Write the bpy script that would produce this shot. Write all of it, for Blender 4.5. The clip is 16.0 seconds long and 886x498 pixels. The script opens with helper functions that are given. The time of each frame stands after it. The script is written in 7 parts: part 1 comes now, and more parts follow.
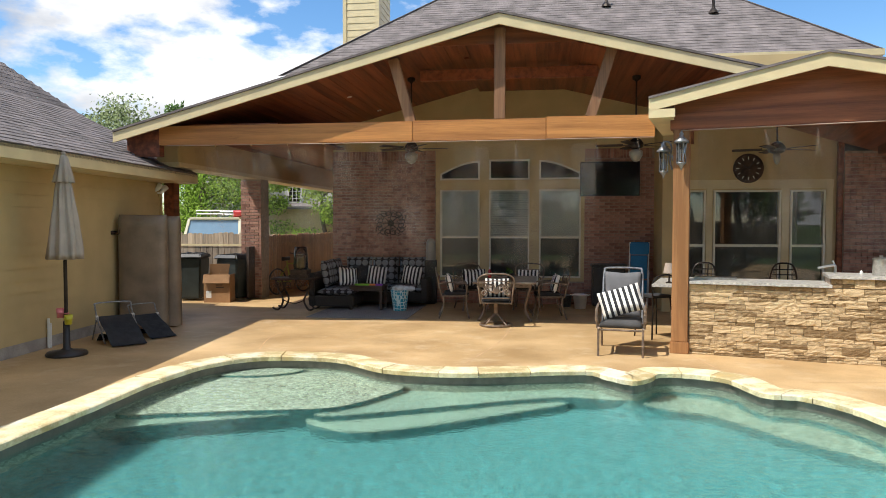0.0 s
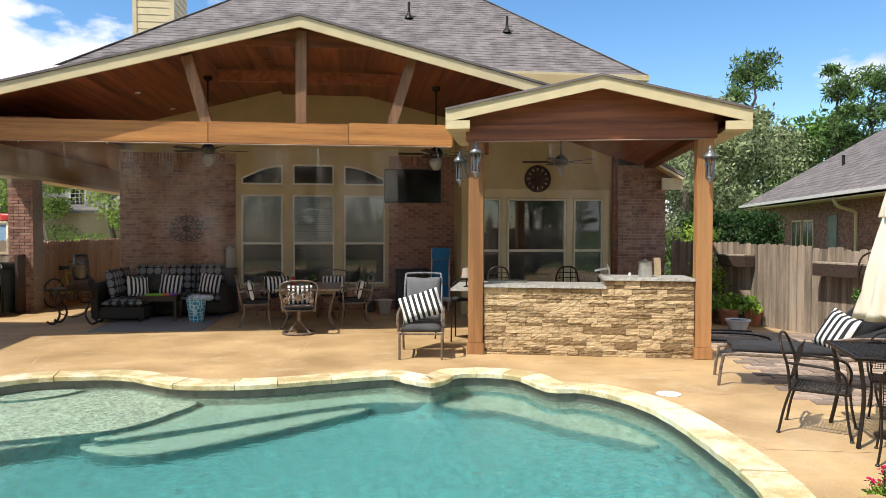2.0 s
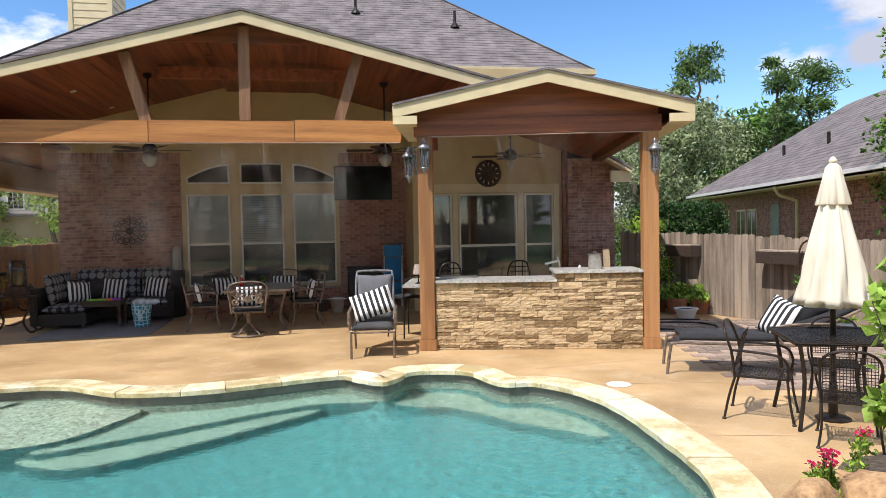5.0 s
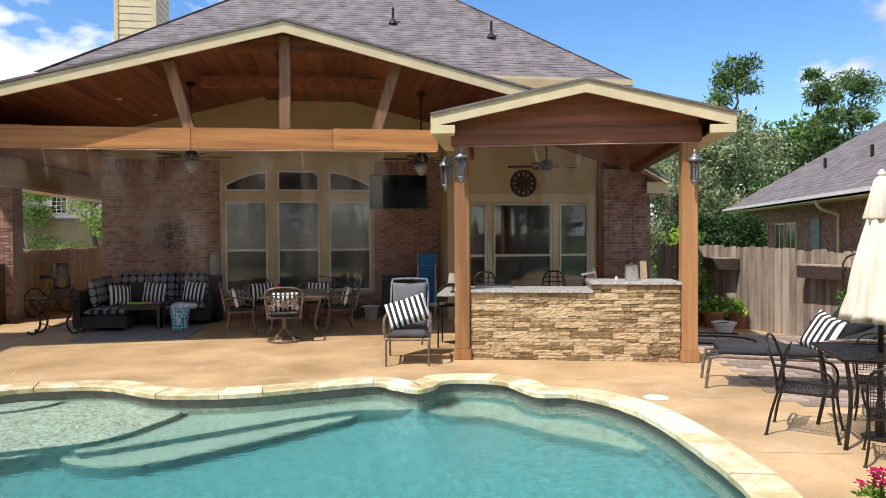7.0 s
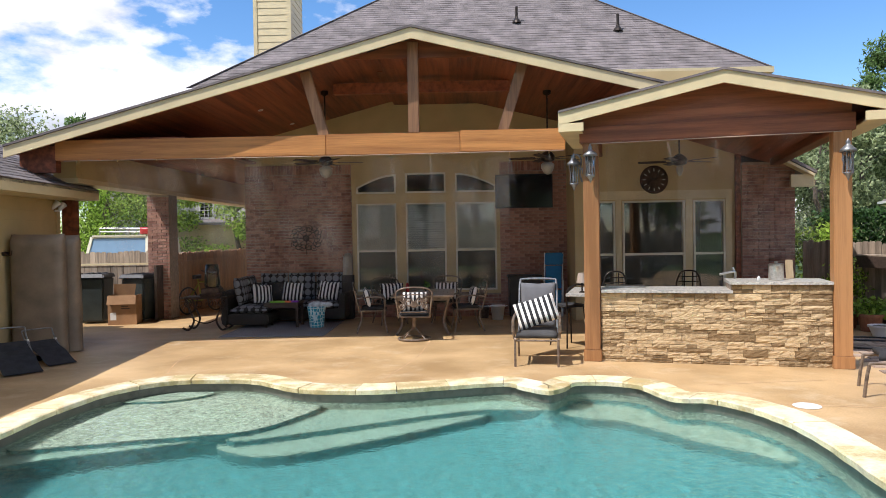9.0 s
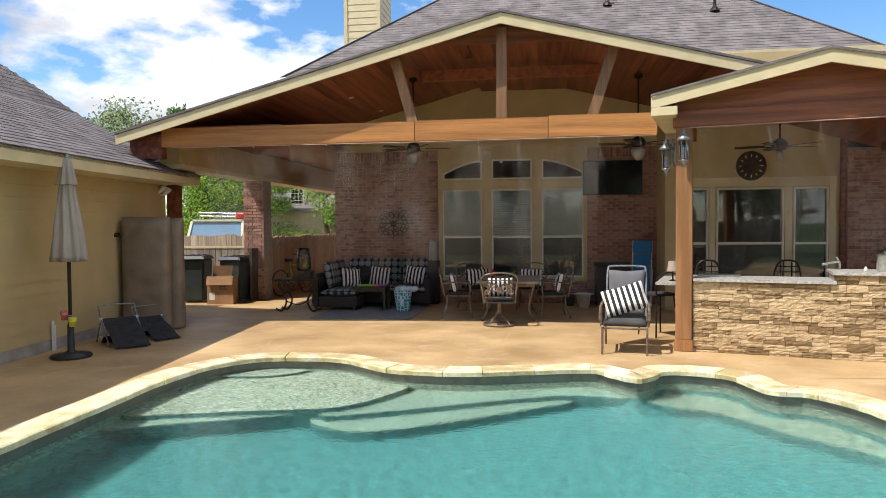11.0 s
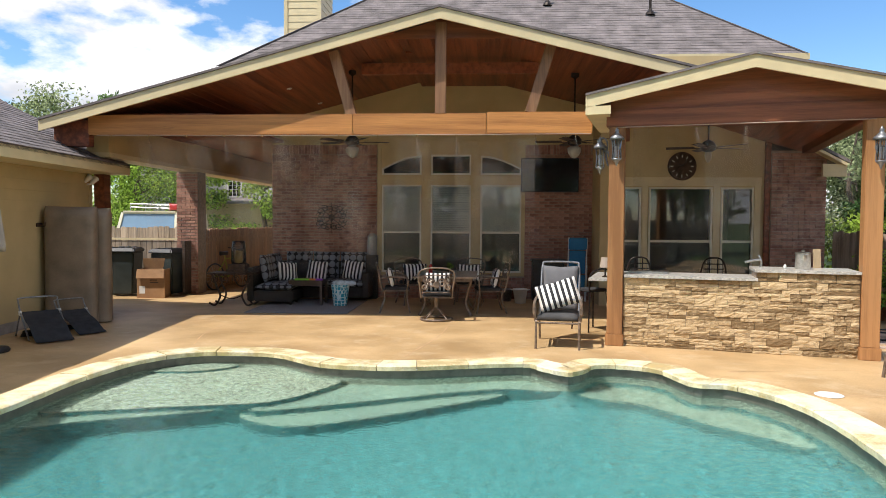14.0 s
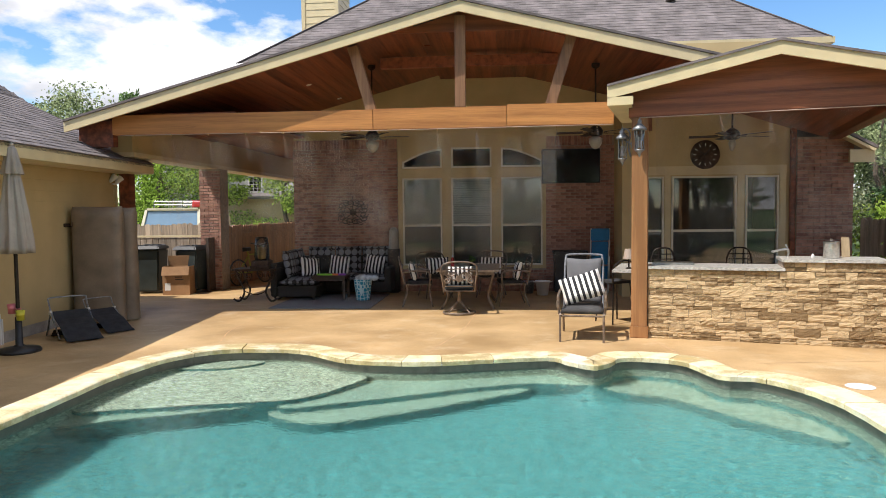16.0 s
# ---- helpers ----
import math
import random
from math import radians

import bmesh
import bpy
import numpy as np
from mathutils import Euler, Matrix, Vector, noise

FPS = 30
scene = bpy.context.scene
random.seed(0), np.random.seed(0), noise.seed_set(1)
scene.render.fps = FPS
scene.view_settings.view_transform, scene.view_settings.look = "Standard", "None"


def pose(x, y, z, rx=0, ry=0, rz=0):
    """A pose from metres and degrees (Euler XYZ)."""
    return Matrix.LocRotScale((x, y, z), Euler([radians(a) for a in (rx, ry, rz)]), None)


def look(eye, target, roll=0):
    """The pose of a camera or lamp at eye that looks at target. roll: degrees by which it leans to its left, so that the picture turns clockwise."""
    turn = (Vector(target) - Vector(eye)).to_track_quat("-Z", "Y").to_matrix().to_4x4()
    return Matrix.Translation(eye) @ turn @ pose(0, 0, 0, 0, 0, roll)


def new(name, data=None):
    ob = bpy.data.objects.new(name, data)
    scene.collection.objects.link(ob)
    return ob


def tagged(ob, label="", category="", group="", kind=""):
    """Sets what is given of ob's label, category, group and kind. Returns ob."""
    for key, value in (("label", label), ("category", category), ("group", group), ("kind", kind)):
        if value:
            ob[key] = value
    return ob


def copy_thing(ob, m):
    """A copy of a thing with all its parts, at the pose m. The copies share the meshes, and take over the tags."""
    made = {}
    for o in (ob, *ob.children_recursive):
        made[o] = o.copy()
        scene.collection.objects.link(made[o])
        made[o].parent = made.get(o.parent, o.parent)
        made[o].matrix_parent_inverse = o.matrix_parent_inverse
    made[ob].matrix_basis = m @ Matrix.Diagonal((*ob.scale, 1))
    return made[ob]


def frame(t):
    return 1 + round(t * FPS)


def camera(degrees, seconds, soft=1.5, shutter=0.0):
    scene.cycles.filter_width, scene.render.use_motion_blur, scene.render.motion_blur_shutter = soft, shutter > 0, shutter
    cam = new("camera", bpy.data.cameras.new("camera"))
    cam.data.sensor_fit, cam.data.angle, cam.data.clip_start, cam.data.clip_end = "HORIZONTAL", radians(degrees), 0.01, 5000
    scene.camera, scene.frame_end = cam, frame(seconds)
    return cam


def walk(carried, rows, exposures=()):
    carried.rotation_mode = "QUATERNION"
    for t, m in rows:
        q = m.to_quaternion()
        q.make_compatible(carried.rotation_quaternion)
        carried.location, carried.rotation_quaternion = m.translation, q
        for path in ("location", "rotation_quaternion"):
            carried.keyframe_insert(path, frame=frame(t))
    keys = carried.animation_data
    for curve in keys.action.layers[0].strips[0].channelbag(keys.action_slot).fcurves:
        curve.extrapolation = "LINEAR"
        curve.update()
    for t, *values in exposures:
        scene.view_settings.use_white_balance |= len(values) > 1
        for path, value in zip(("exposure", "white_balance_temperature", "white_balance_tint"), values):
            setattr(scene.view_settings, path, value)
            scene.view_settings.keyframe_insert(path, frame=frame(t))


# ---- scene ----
cam = camera(64.2, 16.0, soft=0.7)
EYE = 1.75
PATH = [
    (0, 0.000, 0.000, 0.000, 8.00, -2.06, -0.00),
    (0.5, 0.029, 0.021, -0.006, 6.42, -1.98, -0.03),
    (1, 0.074, 0.018, -0.011, 1.74, -1.66, -0.14),
    (1.5, 0.059, -0.014, 0.015, -3.74, -1.66, -0.13),
    (2, 0.114, 0.019, 0.010, -7.30, -1.59, -0.15),
    (2.5, 0.132, 0.044, 0.008, -10.47, -1.64, 0.34),
    (3, 0.156, 0.042, 0.028, -12.38, -1.92, 0.90),
    (3.2, 0.146, 0.014, 0.018, -12.84, -2.03, 0.79),
    (5.3, 0.200, 0.103, 0.013, -10.51, -1.84, 0.83),
    (5.5, 0.150, 0.119, 0.014, -10.38, -1.56, 0.48),
    (6, 0.148, 0.120, 0.022, -9.02, -0.98, 0.89),
    (6.5, 0.124, 0.069, 0.023, -8.29, -1.00, 0.57),
    (7, 0.122, 0.068, 0.003, -8.43, -1.13, 0.31),
    (7.5, 0.130, 0.085, 0.011, -7.63, -1.47, 0.52),
    (8, 0.119, 0.085, 0.004, -4.42, -1.33, 1.00),
    (8.5, 0.058, 0.075, 0.016, -1.41, -1.56, 1.31),
    (9, 0.042, 0.055, 0.020, 1.46, -1.10, 0.99),
    (9.5, 0.033, 0.045, 0.012, 3.98, -1.28, 0.68),
    (10, -0.004, 0.035, 0.023, 6.26, -2.08, 0.58),
    (10.2, 0.000, 0.03, 0.018, 6.89, -2.13, 0.48),
    (12.3, -0.031, -0.035, -0.068, 8.65, -1.63, 0.48),
    (12.5, -0.022, -0.005, -0.027, 8.19, -1.86, 0.47),
    (13, 0.009, -0.016, -0.060, 6.42, -2.17, 0.22),
    (13.5, 0.035, -0.010, -0.059, 4.67, -2.60, -0.13),
    (14, 0.068, 0.011, -0.043, 3.53, -2.30, -0.35),
    (14.5, 0.084, 0.028, -0.026, 2.71, -2.61, -0.10),
    (15, 0.091, 0.044, -0.036, 2.54, -2.94, -0.32),
    (15.5, 0.072, 0.069, -0.023, 3.63, -3.30, 0.22),
    (16, 0.026, 0.011, 0.011, 5.07, -3.06, 0.62),
]
EXPOSURES = [(0, 0.33, 6500, 10), (3.2, 0.33, 6450, 11), (5.3, 0.3, 6200, 15), (9.4, 0.3, 6200, 15), (11.5, 0.33, 6480, 11), (16, 0.33, 6500, 13)]
walk(cam, [(t, pose(x, y, EYE + z, 90 + p, r, w)) for t, x, y, z, w, p, r in PATH], EXPOSURES)

# ---- sky and sun ----
SUN_WAY = Vector((0.52, 0.38, -1.0)).normalized()
world = bpy.data.worlds.new("sky")
scene.world = world
world.use_nodes = True
wn, wl = world.node_tree.nodes, world.node_tree.links
bg = wn["Background"]
sky = wn.new("ShaderNodeTexSky")
sky.sky_type = "NISHITA"
sky.sun_disc = False
sky.sun_elevation = math.asin(-SUN_WAY.z)
sky.sun_rotation = math.atan2(-SUN_WAY.x, -SUN_WAY.y)
sky.air_density, sky.dust_density, sky.ozone_density = 1.0, 0.1, 3.0
wc = wn.new("ShaderNodeTexCoord")
wm = wn.new("ShaderNodeMapping")
wm.inputs["Scale"].default_value = (1.0, 1.0, 2.1)
wm.inputs["Location"].default_value = (0.35, 0.1, 0.22)
wl.new(wc.outputs["Generated"], wm.inputs["Vector"])
cn = wn.new("ShaderNodeTexNoise")
cn.inputs["Scale"].default_value, cn.inputs["Detail"].default_value, cn.inputs["Roughness"].default_value = 3.1, 9.0, 0.55
wl.new(wm.outputs[0], cn.inputs["Vector"])
cr = wn.new("ShaderNodeValToRGB")
cr.color_ramp.elements[0].position, cr.color_ramp.elements[1].position = 0.47, 0.53
wl.new(cn.outputs["Fac"], cr.inputs[0])
cn2 = wn.new("ShaderNodeTexNoise")
cn2.inputs["Scale"].default_value, cn2.inputs["Detail"].default_value = 4.5, 6.0
wl.new(wm.outputs[0], cn2.inputs["Vector"])
cshade = wn.new("ShaderNodeValToRGB")
cshade.color_ramp.elements[0].position, cshade.color_ramp.elements[1].position = 0.38, 0.56
cshade.color_ramp.elements[0].color, cshade.color_ramp.elements[1].color = (3.3, 3.5, 3.9, 1), (6.6, 6.65, 6.7, 1)
wl.new(cn2.outputs["Fac"], cshade.inputs[0])
mixc = wn.new("ShaderNodeMixRGB")
wl.new(cr.outputs[0], mixc.inputs[0])
hs = wn.new("ShaderNodeHueSaturation")
hs.inputs["Saturation"].default_value = 1.2
wl.new(sky.outputs[0], hs.inputs["Color"])
wl.new(hs.outputs[0], mixc.inputs[1])
wl.new(cshade.outputs[0], mixc.inputs[2])
wl.new(mixc.outputs[0], bg.inputs["Color"])
bg.inputs["Strength"].default_value = 0.15
sun = new("sun", bpy.data.lights.new("sun", "SUN"))
sun.data.energy, sun.data.angle, sun.data.color = 4.4, radians(0.53), (1.0, 0.95, 0.87)
sun.matrix_world = look(-SUN_WAY * 30, (0, 0, 0))


# ---- materials ----
def mat(name, base, rough=0.6, metal=0.0, var=0.15, scale=4.0, fine=60.0, bump=0.15, rand=0.0, hue=None, stretch=(1, 1, 1), dist=0.01, coat=0.0):
    """A surface with colour that varies at two scales, fine relief, and a change from piece to piece."""
    m = bpy.data.materials.new(name)
    m.use_nodes = True
    n, l = m.node_tree.nodes, m.node_tree.links
    b = n["Principled BSDF"]
    b.inputs["Roughness"].default_value, b.inputs["Metallic"].default_value = rough, metal
    b.inputs["Coat Weight"].default_value = coat
    tc = n.new("ShaderNodeTexCoord")
    mp = n.new("ShaderNodeMapping")
    mp.inputs["Scale"].default_value = stretch
    l.new(tc.outputs["Object"], mp.inputs["Vector"])
    n1, n2 = n.new("ShaderNodeTexNoise"), n.new("ShaderNodeTexNoise")
    n1.inputs["Scale"].default_value, n1.inputs["Detail"].default_value = scale, 5
    n2.inputs["Scale"].default_value, n2.inputs["Detail"].default_value = fine, 4
    l.new(mp.outputs[0], n1.inputs["Vector"])
    l.new(mp.outputs[0], n2.inputs["Vector"])
    dark = [c * (1 - var * 1.6) for c in base]
    light = [min(1, c * (1 + var * 1.2)) for c in (hue or base)]
    r = n.new("ShaderNodeValToRGB")
    r.color_ramp.elements[0].position, r.color_ramp.elements[1].position = 0.3, 0.72
    r.color_ramp.elements[0].color, r.color_ramp.elements[1].color = (*dark, 1), (*light, 1)
    add = n.new("ShaderNodeMath")
    add.operation = "MULTIPLY_ADD"
    add.inputs[1].default_value = 0.35
    l.new(n2.outputs["Fac"], add.inputs[0])
    sub = n.new("ShaderNodeMath")
    sub.operation = "SUBTRACT"
    sub.inputs[1].default_value = 0.175
    l.new(n1.outputs["Fac"], sub.inputs[0])
    l.new(sub.outputs[0], add.inputs[2])
    last = add.outputs[0]
    if rand:
        oi, ge = n.new("ShaderNodeObjectInfo"), n.new("ShaderNodeNewGeometry")
        mx = n.new("ShaderNodeMath")
        mx.operation = "ADD"
        l.new(oi.outputs["Random"], mx.inputs[0])
        l.new(ge.outputs["Random Per Island"], mx.inputs[1])
        fr = n.new("ShaderNodeMath")
        fr.operation = "FRACT"
        l.new(mx.outputs[0], fr.inputs[0])
        sc = n.new("ShaderNodeMath")
        sc.operation = "MULTIPLY_ADD"
        sc.inputs[1].default_value = rand
        sc.inputs[2].default_value = -rand / 2
        l.new(fr.outputs[0], sc.inputs[0])
        ad = n.new("ShaderNodeMath")
        ad.operation = "ADD"
        l.new(sc.outputs[0], ad.inputs[0])
        l.new(last, ad.inputs[1])
        last = ad.outputs[0]
    l.new(last, r.inputs[0])
    l.new(r.outputs[0], b.inputs["Base Color"])
    if bump:
        bp = n.new("ShaderNodeBump")
        bp.inputs["Strength"].default_value, bp.inputs["Distance"].default_value = bump, dist
        l.new(n2.outputs["Fac"], bp.inputs["Height"])
        l.new(bp.outputs[0], b.inputs["Normal"])
    return m


def glassy(name, tint, rough=0.03, ior=1.5, clear=0.9, bends=False):
    """Thin glass: clear through, mirror by Fresnel."""
    m = bpy.data.materials.new(name)
    m.use_nodes = True
    n, l = m.node_tree.nodes, m.node_tree.links
    n.remove(n["Principled BSDF"])
    t, g, f, x = n.new("ShaderNodeBsdfRefraction" if bends else "ShaderNodeBsdfTransparent"), n.new("ShaderNodeBsdfGlossy"), n.new("ShaderNodeFresnel"), n.new("ShaderNodeMixShader")
    t.inputs[0].default_value = (*[c * clear for c in tint], 1)
    t.name = "bend"
    if bends:
        t.inputs["IOR"].default_value, t.inputs["Roughness"].default_value = ior, 0.0
    g.inputs["Roughness"].default_value = rough
    f.inputs[0].default_value = ior
    l.new(f.outputs[0], x.inputs[0])
    l.new(t.outputs[0], x.inputs[1])
    l.new(g.outputs[0], x.inputs[2])
    l.new(x.outputs[0], n["Material Output"].inputs["Surface"])
    return m, n, l, g, f


def stained(m, tint, scale, low, high, most, stretch=(1, 1, 1)):
    """Lays worn or stained patches of another colour over a material."""
    n, l = m.node_tree.nodes, m.node_tree.links
    b = n["Principled BSDF"]
    was = b.inputs["Base Color"].links[0].from_socket
    tc, mp, nz, ra, mx = (n.new("ShaderNode" + k) for k in ("TexCoord", "Mapping", "TexNoise", "MapRange", "MixRGB"))
    mp.inputs["Scale"].default_value = stretch
    mp.inputs["Location"].default_value = (scale, low * 9, 1.7)
    nz.inputs["Scale"].default_value, nz.inputs["Detail"].default_value, nz.inputs["Roughness"].default_value = scale, 8.0, 0.65
    for k, v in zip(("From Min", "From Max", "To Min", "To Max"), (low, high, 0.0, most)):
        ra.inputs[k].default_value = v
    mx.inputs[2].default_value = (*tint, 1)
    l.new(tc.outputs["Object"], mp.inputs["Vector"])
    l.new(mp.outputs[0], nz.inputs["Vector"])
    l.new(nz.outputs["Fac"], ra.inputs["Value"])
    l.new(ra.outputs[0], mx.inputs[0])
    l.new(was, mx.inputs[1])
    l.new(mx.outputs[0], b.inputs["Base Color"])
    return m


CONCRETE = mat("stained_concrete", (0.47, 0.3, 0.135), 0.5, var=0.14, scale=0.9, fine=55, bump=0.12, hue=(0.56, 0.385, 0.195))
JOINT = mat("sawn_joint", (0.62, 0.42, 0.24), 0.8, var=0.1)
COPING = mat("buff_flagstone", (0.64, 0.5, 0.24), 0.6, var=0.15, scale=5, fine=40, bump=0.25, rand=0.45, hue=(0.76, 0.66, 0.42))
# Teal colour stands in for deep water's tint, its speckle for caustic light.
DEPTHPLASTER = mat("depth_tinted_plaster", (0.048, 0.185, 0.19), 0.8, var=0.5, scale=17.0, fine=40, bump=0.2, hue=(0.068, 0.235, 0.24))
# Dark stone tile, its colour lowered further to include the coping's shadow.
TILE = mat("waterline_tile", (0.13, 0.125, 0.1), 0.35, var=0.2, scale=9, fine=60, rand=0.5)
GRASS = mat("lawn", (0.07, 0.12, 0.03), 0.9, var=0.4, scale=1.5, fine=50, bump=0.6)
BRICK = mat("red_brown_brick", (0.3, 0.138, 0.098), 0.85, var=0.18, scale=8, fine=90, bump=0.4, rand=0.3, hue=(0.38, 0.21, 0.15))
MORTAR = mat("mortar", (0.34, 0.27, 0.21), 0.9, var=0.15, scale=12)
TAN = mat("tan_paint", (0.53, 0.405, 0.2), 0.6, var=0.06, scale=2.0, fine=120, bump=0.08)
TRIM = mat("cream_trim_paint", (0.66, 0.55, 0.32), 0.5, var=0.06, scale=3.0, fine=100, bump=0.06)
CEDAR = mat("stained_cedar", (0.37, 0.14, 0.035), 0.5, var=0.16, scale=2.0, fine=18, bump=0.15, rand=0.25, stretch=(0.25, 6, 6), hue=(0.48, 0.215, 0.06))
CEDARV = mat("stained_cedar_upright", (0.32, 0.145, 0.05), 0.5, var=0.14, scale=2.0, fine=18, bump=0.15, rand=0.25, stretch=(6, 6, 0.25), hue=(0.4, 0.2, 0.078))
# Darker copy of the cedar: shade under the rake is put into its colour.
SHADECEDAR = mat("shade_toned_cedar", (0.25, 0.12, 0.055), 0.55, var=0.2, scale=2.0, fine=18, bump=0.15, rand=0.2, stretch=(6, 6, 0.25), hue=(0.31, 0.16, 0.075))
SOFFIT = mat("dark_stained_boards", (0.21, 0.06, 0.026), 0.5, var=0.3, scale=2.0, fine=20, bump=0.15, rand=0.25, stretch=(6, 0.25, 6), hue=(0.25, 0.075, 0.031))
REDWOOD = mat("red_stained_boards", (0.23, 0.075, 0.03), 0.5, var=0.2, scale=2.0, fine=20, bump=0.1, rand=0.2, stretch=(0.25, 6, 6), hue=(0.28, 0.095, 0.038))
SHINGLE = mat("grey_brown_shingle", (0.155, 0.135, 0.13), 0.9, var=0.16, scale=3, fine=150, bump=0.5, rand=0.17, hue=(0.195, 0.17, 0.165))
STONE = mat("tan_ledgestone", (0.37, 0.24, 0.11), 0.85, var=0.2, scale=14, fine=75, bump=1.0, rand=0.75, hue=(0.54, 0.4, 0.225), dist=0.022)
COUNTER = mat("grey_granite", (0.5, 0.48, 0.43), 0.3, var=0.25, scale=30, fine=200, bump=0.02)
FENCE = mat("weathered_fence_wood", (0.25, 0.195, 0.14), 0.9, var=0.25, scale=2, fine=25, bump=0.3, rand=0.3, stretch=(6, 6, 0.4), hue=(0.32, 0.255, 0.19))
IRON = mat("dark_bronze_metal", (0.035, 0.026, 0.02), 0.4, metal=0.6, var=0.2, scale=9)
BLACK = mat("black_plastic", (0.018, 0.018, 0.02), 0.45, var=0.2, scale=9)
# Near-black colour stands in for the dimness of the rooms.
DARK = mat("unlit_room_tone", (0.07, 0.065, 0.06), 0.8, var=0.2)
# Pebble finish coloured pale for shallow water; strong speckle also imitates caustics.
PEBBLE = mat("shallow_tint_pebble", (0.21, 0.25, 0.2), 0.8, var=0.38, scale=30.0, fine=60, bump=0.4, hue=(0.36, 0.385, 0.31))
# Greener copy of the pebble for lower treads: water depth put into colour.
DEPTHPEBBLE = mat("depth_tinted_pebble", (0.15, 0.235, 0.195), 0.8, var=0.38, scale=30.0, fine=60, bump=0.4, hue=(0.26, 0.345, 0.285))
PIPE = mat("dull_beige_pipe", (0.42, 0.34, 0.27), 0.5, var=0.08)
WINVINYL = mat("almond_vinyl", (0.7, 0.66, 0.52), 0.45, var=0.05)
WHITE = mat("white_plastic", (0.75, 0.74, 0.7), 0.45, var=0.05)
COPPER = mat("brass_nozzle", (0.5, 0.32, 0.12), 0.35, metal=1.0)
FOOTING = mat("grey_concrete", (0.36, 0.33, 0.29), 0.9, var=0.2, scale=3)
SCREEN = mat("insect_screen", (0.12, 0.12, 0.105), 0.7, var=0.1, scale=20)
SHADE = mat("pale_blind", (0.82, 0.83, 0.7), 0.8, var=0.06, scale=6)
FANWOOD = mat("dark_fan_blade", (0.045, 0.03, 0.022), 0.5, var=0.3, scale=5)
FROST = mat("frosted_glass", (0.3, 0.28, 0.24), 0.3, var=0.1)
PEWTER = mat("pewter_metal", (0.26, 0.27, 0.28), 0.42, metal=0.6, var=0.25, scale=20)
SCREENGLASS = mat("dark_screen_glass", (0.008, 0.008, 0.01), 0.12, var=0.05, bump=0)
RUST = mat("rusty_bronze", (0.07, 0.042, 0.028), 0.55, metal=0.4, var=0.4, scale=12)
STEEL = mat("brushed_steel", (0.55, 0.54, 0.51), 0.3, metal=1.0, var=0.1, scale=30)
CREAMWOOD = mat("pale_wood", (0.45, 0.34, 0.2), 0.6, var=0.15, stretch=(6, 6, 1))
BRONZE = mat("cast_bronze_paint", (0.2, 0.15, 0.11), 0.45, metal=0.3, var=0.35, scale=14)
CHARCOAL = mat("charcoal_cloth", (0.028, 0.028, 0.03), 0.9, var=0.25, scale=8, fine=220, bump=0.3)
TABLETOP = mat("tan_stone_top", (0.36, 0.29, 0.21), 0.4, var=0.2, scale=10)
RED = mat("red_plastic", (0.45, 0.03, 0.025), 0.35, var=0.1)
LEAF = mat("green_leaf", (0.09, 0.19, 0.035), 0.5, var=0.35, scale=2, rand=0.8, hue=(0.17, 0.3, 0.06))
WICKER = mat("dark_wicker", (0.03, 0.024, 0.02), 0.6, var=0.4, scale=60, fine=200, bump=0.6)
DARKWOOD = mat("dark_stained_wood", (0.06, 0.04, 0.03), 0.55, var=0.3, stretch=(1, 8, 8))
TOYG, TOYP, TOYO = (mat(a, c, 0.4, var=0.05) for a, c in (("green_toy", (0.25, 0.6, 0.05)), ("purple_toy", (0.3, 0.06, 0.5)), ("orange_toy", (0.8, 0.2, 0.05))))
TOWEL = mat("towel_cloth", (0.6, 0.68, 0.72), 0.95, var=0.3, scale=9, fine=120, bump=0.6)
CANDLE = mat("yellow_wax", (0.6, 0.42, 0.1), 0.5, var=0.1)

stained(CONCRETE, (0.4, 0.235, 0.09), 3.2, 0.5, 0.72, 0.4)
stained(CONCRETE, (0.66, 0.52, 0.33), 2.6, 0.55, 0.75, 0.6)
stained(CONCRETE, (0.3, 0.19, 0.1), 9.0, 0.6, 0.78, 0.4)
stained(COPING, (0.62, 0.4, 0.12), 3.5, 0.52, 0.72, 0.6)
stained(COPING, (0.84, 0.8, 0.66), 2.2, 0.5, 0.66, 0.75)
stained(CEDAR, (0.2, 0.075, 0.025), 5.0, 0.64, 0.76, 0.7, (0.5, 2, 2))
stained(CEDARV, (0.2, 0.08, 0.03), 5.0, 0.64, 0.76, 0.6, (2, 2, 0.5))
stained(STONE, (0.5, 0.3, 0.12), 2.4, 0.5, 0.7, 0.45)
stained(FENCE, (0.16, 0.12, 0.09), 1.5, 0.55, 0.75, 0.35, (3, 3, 0.6))


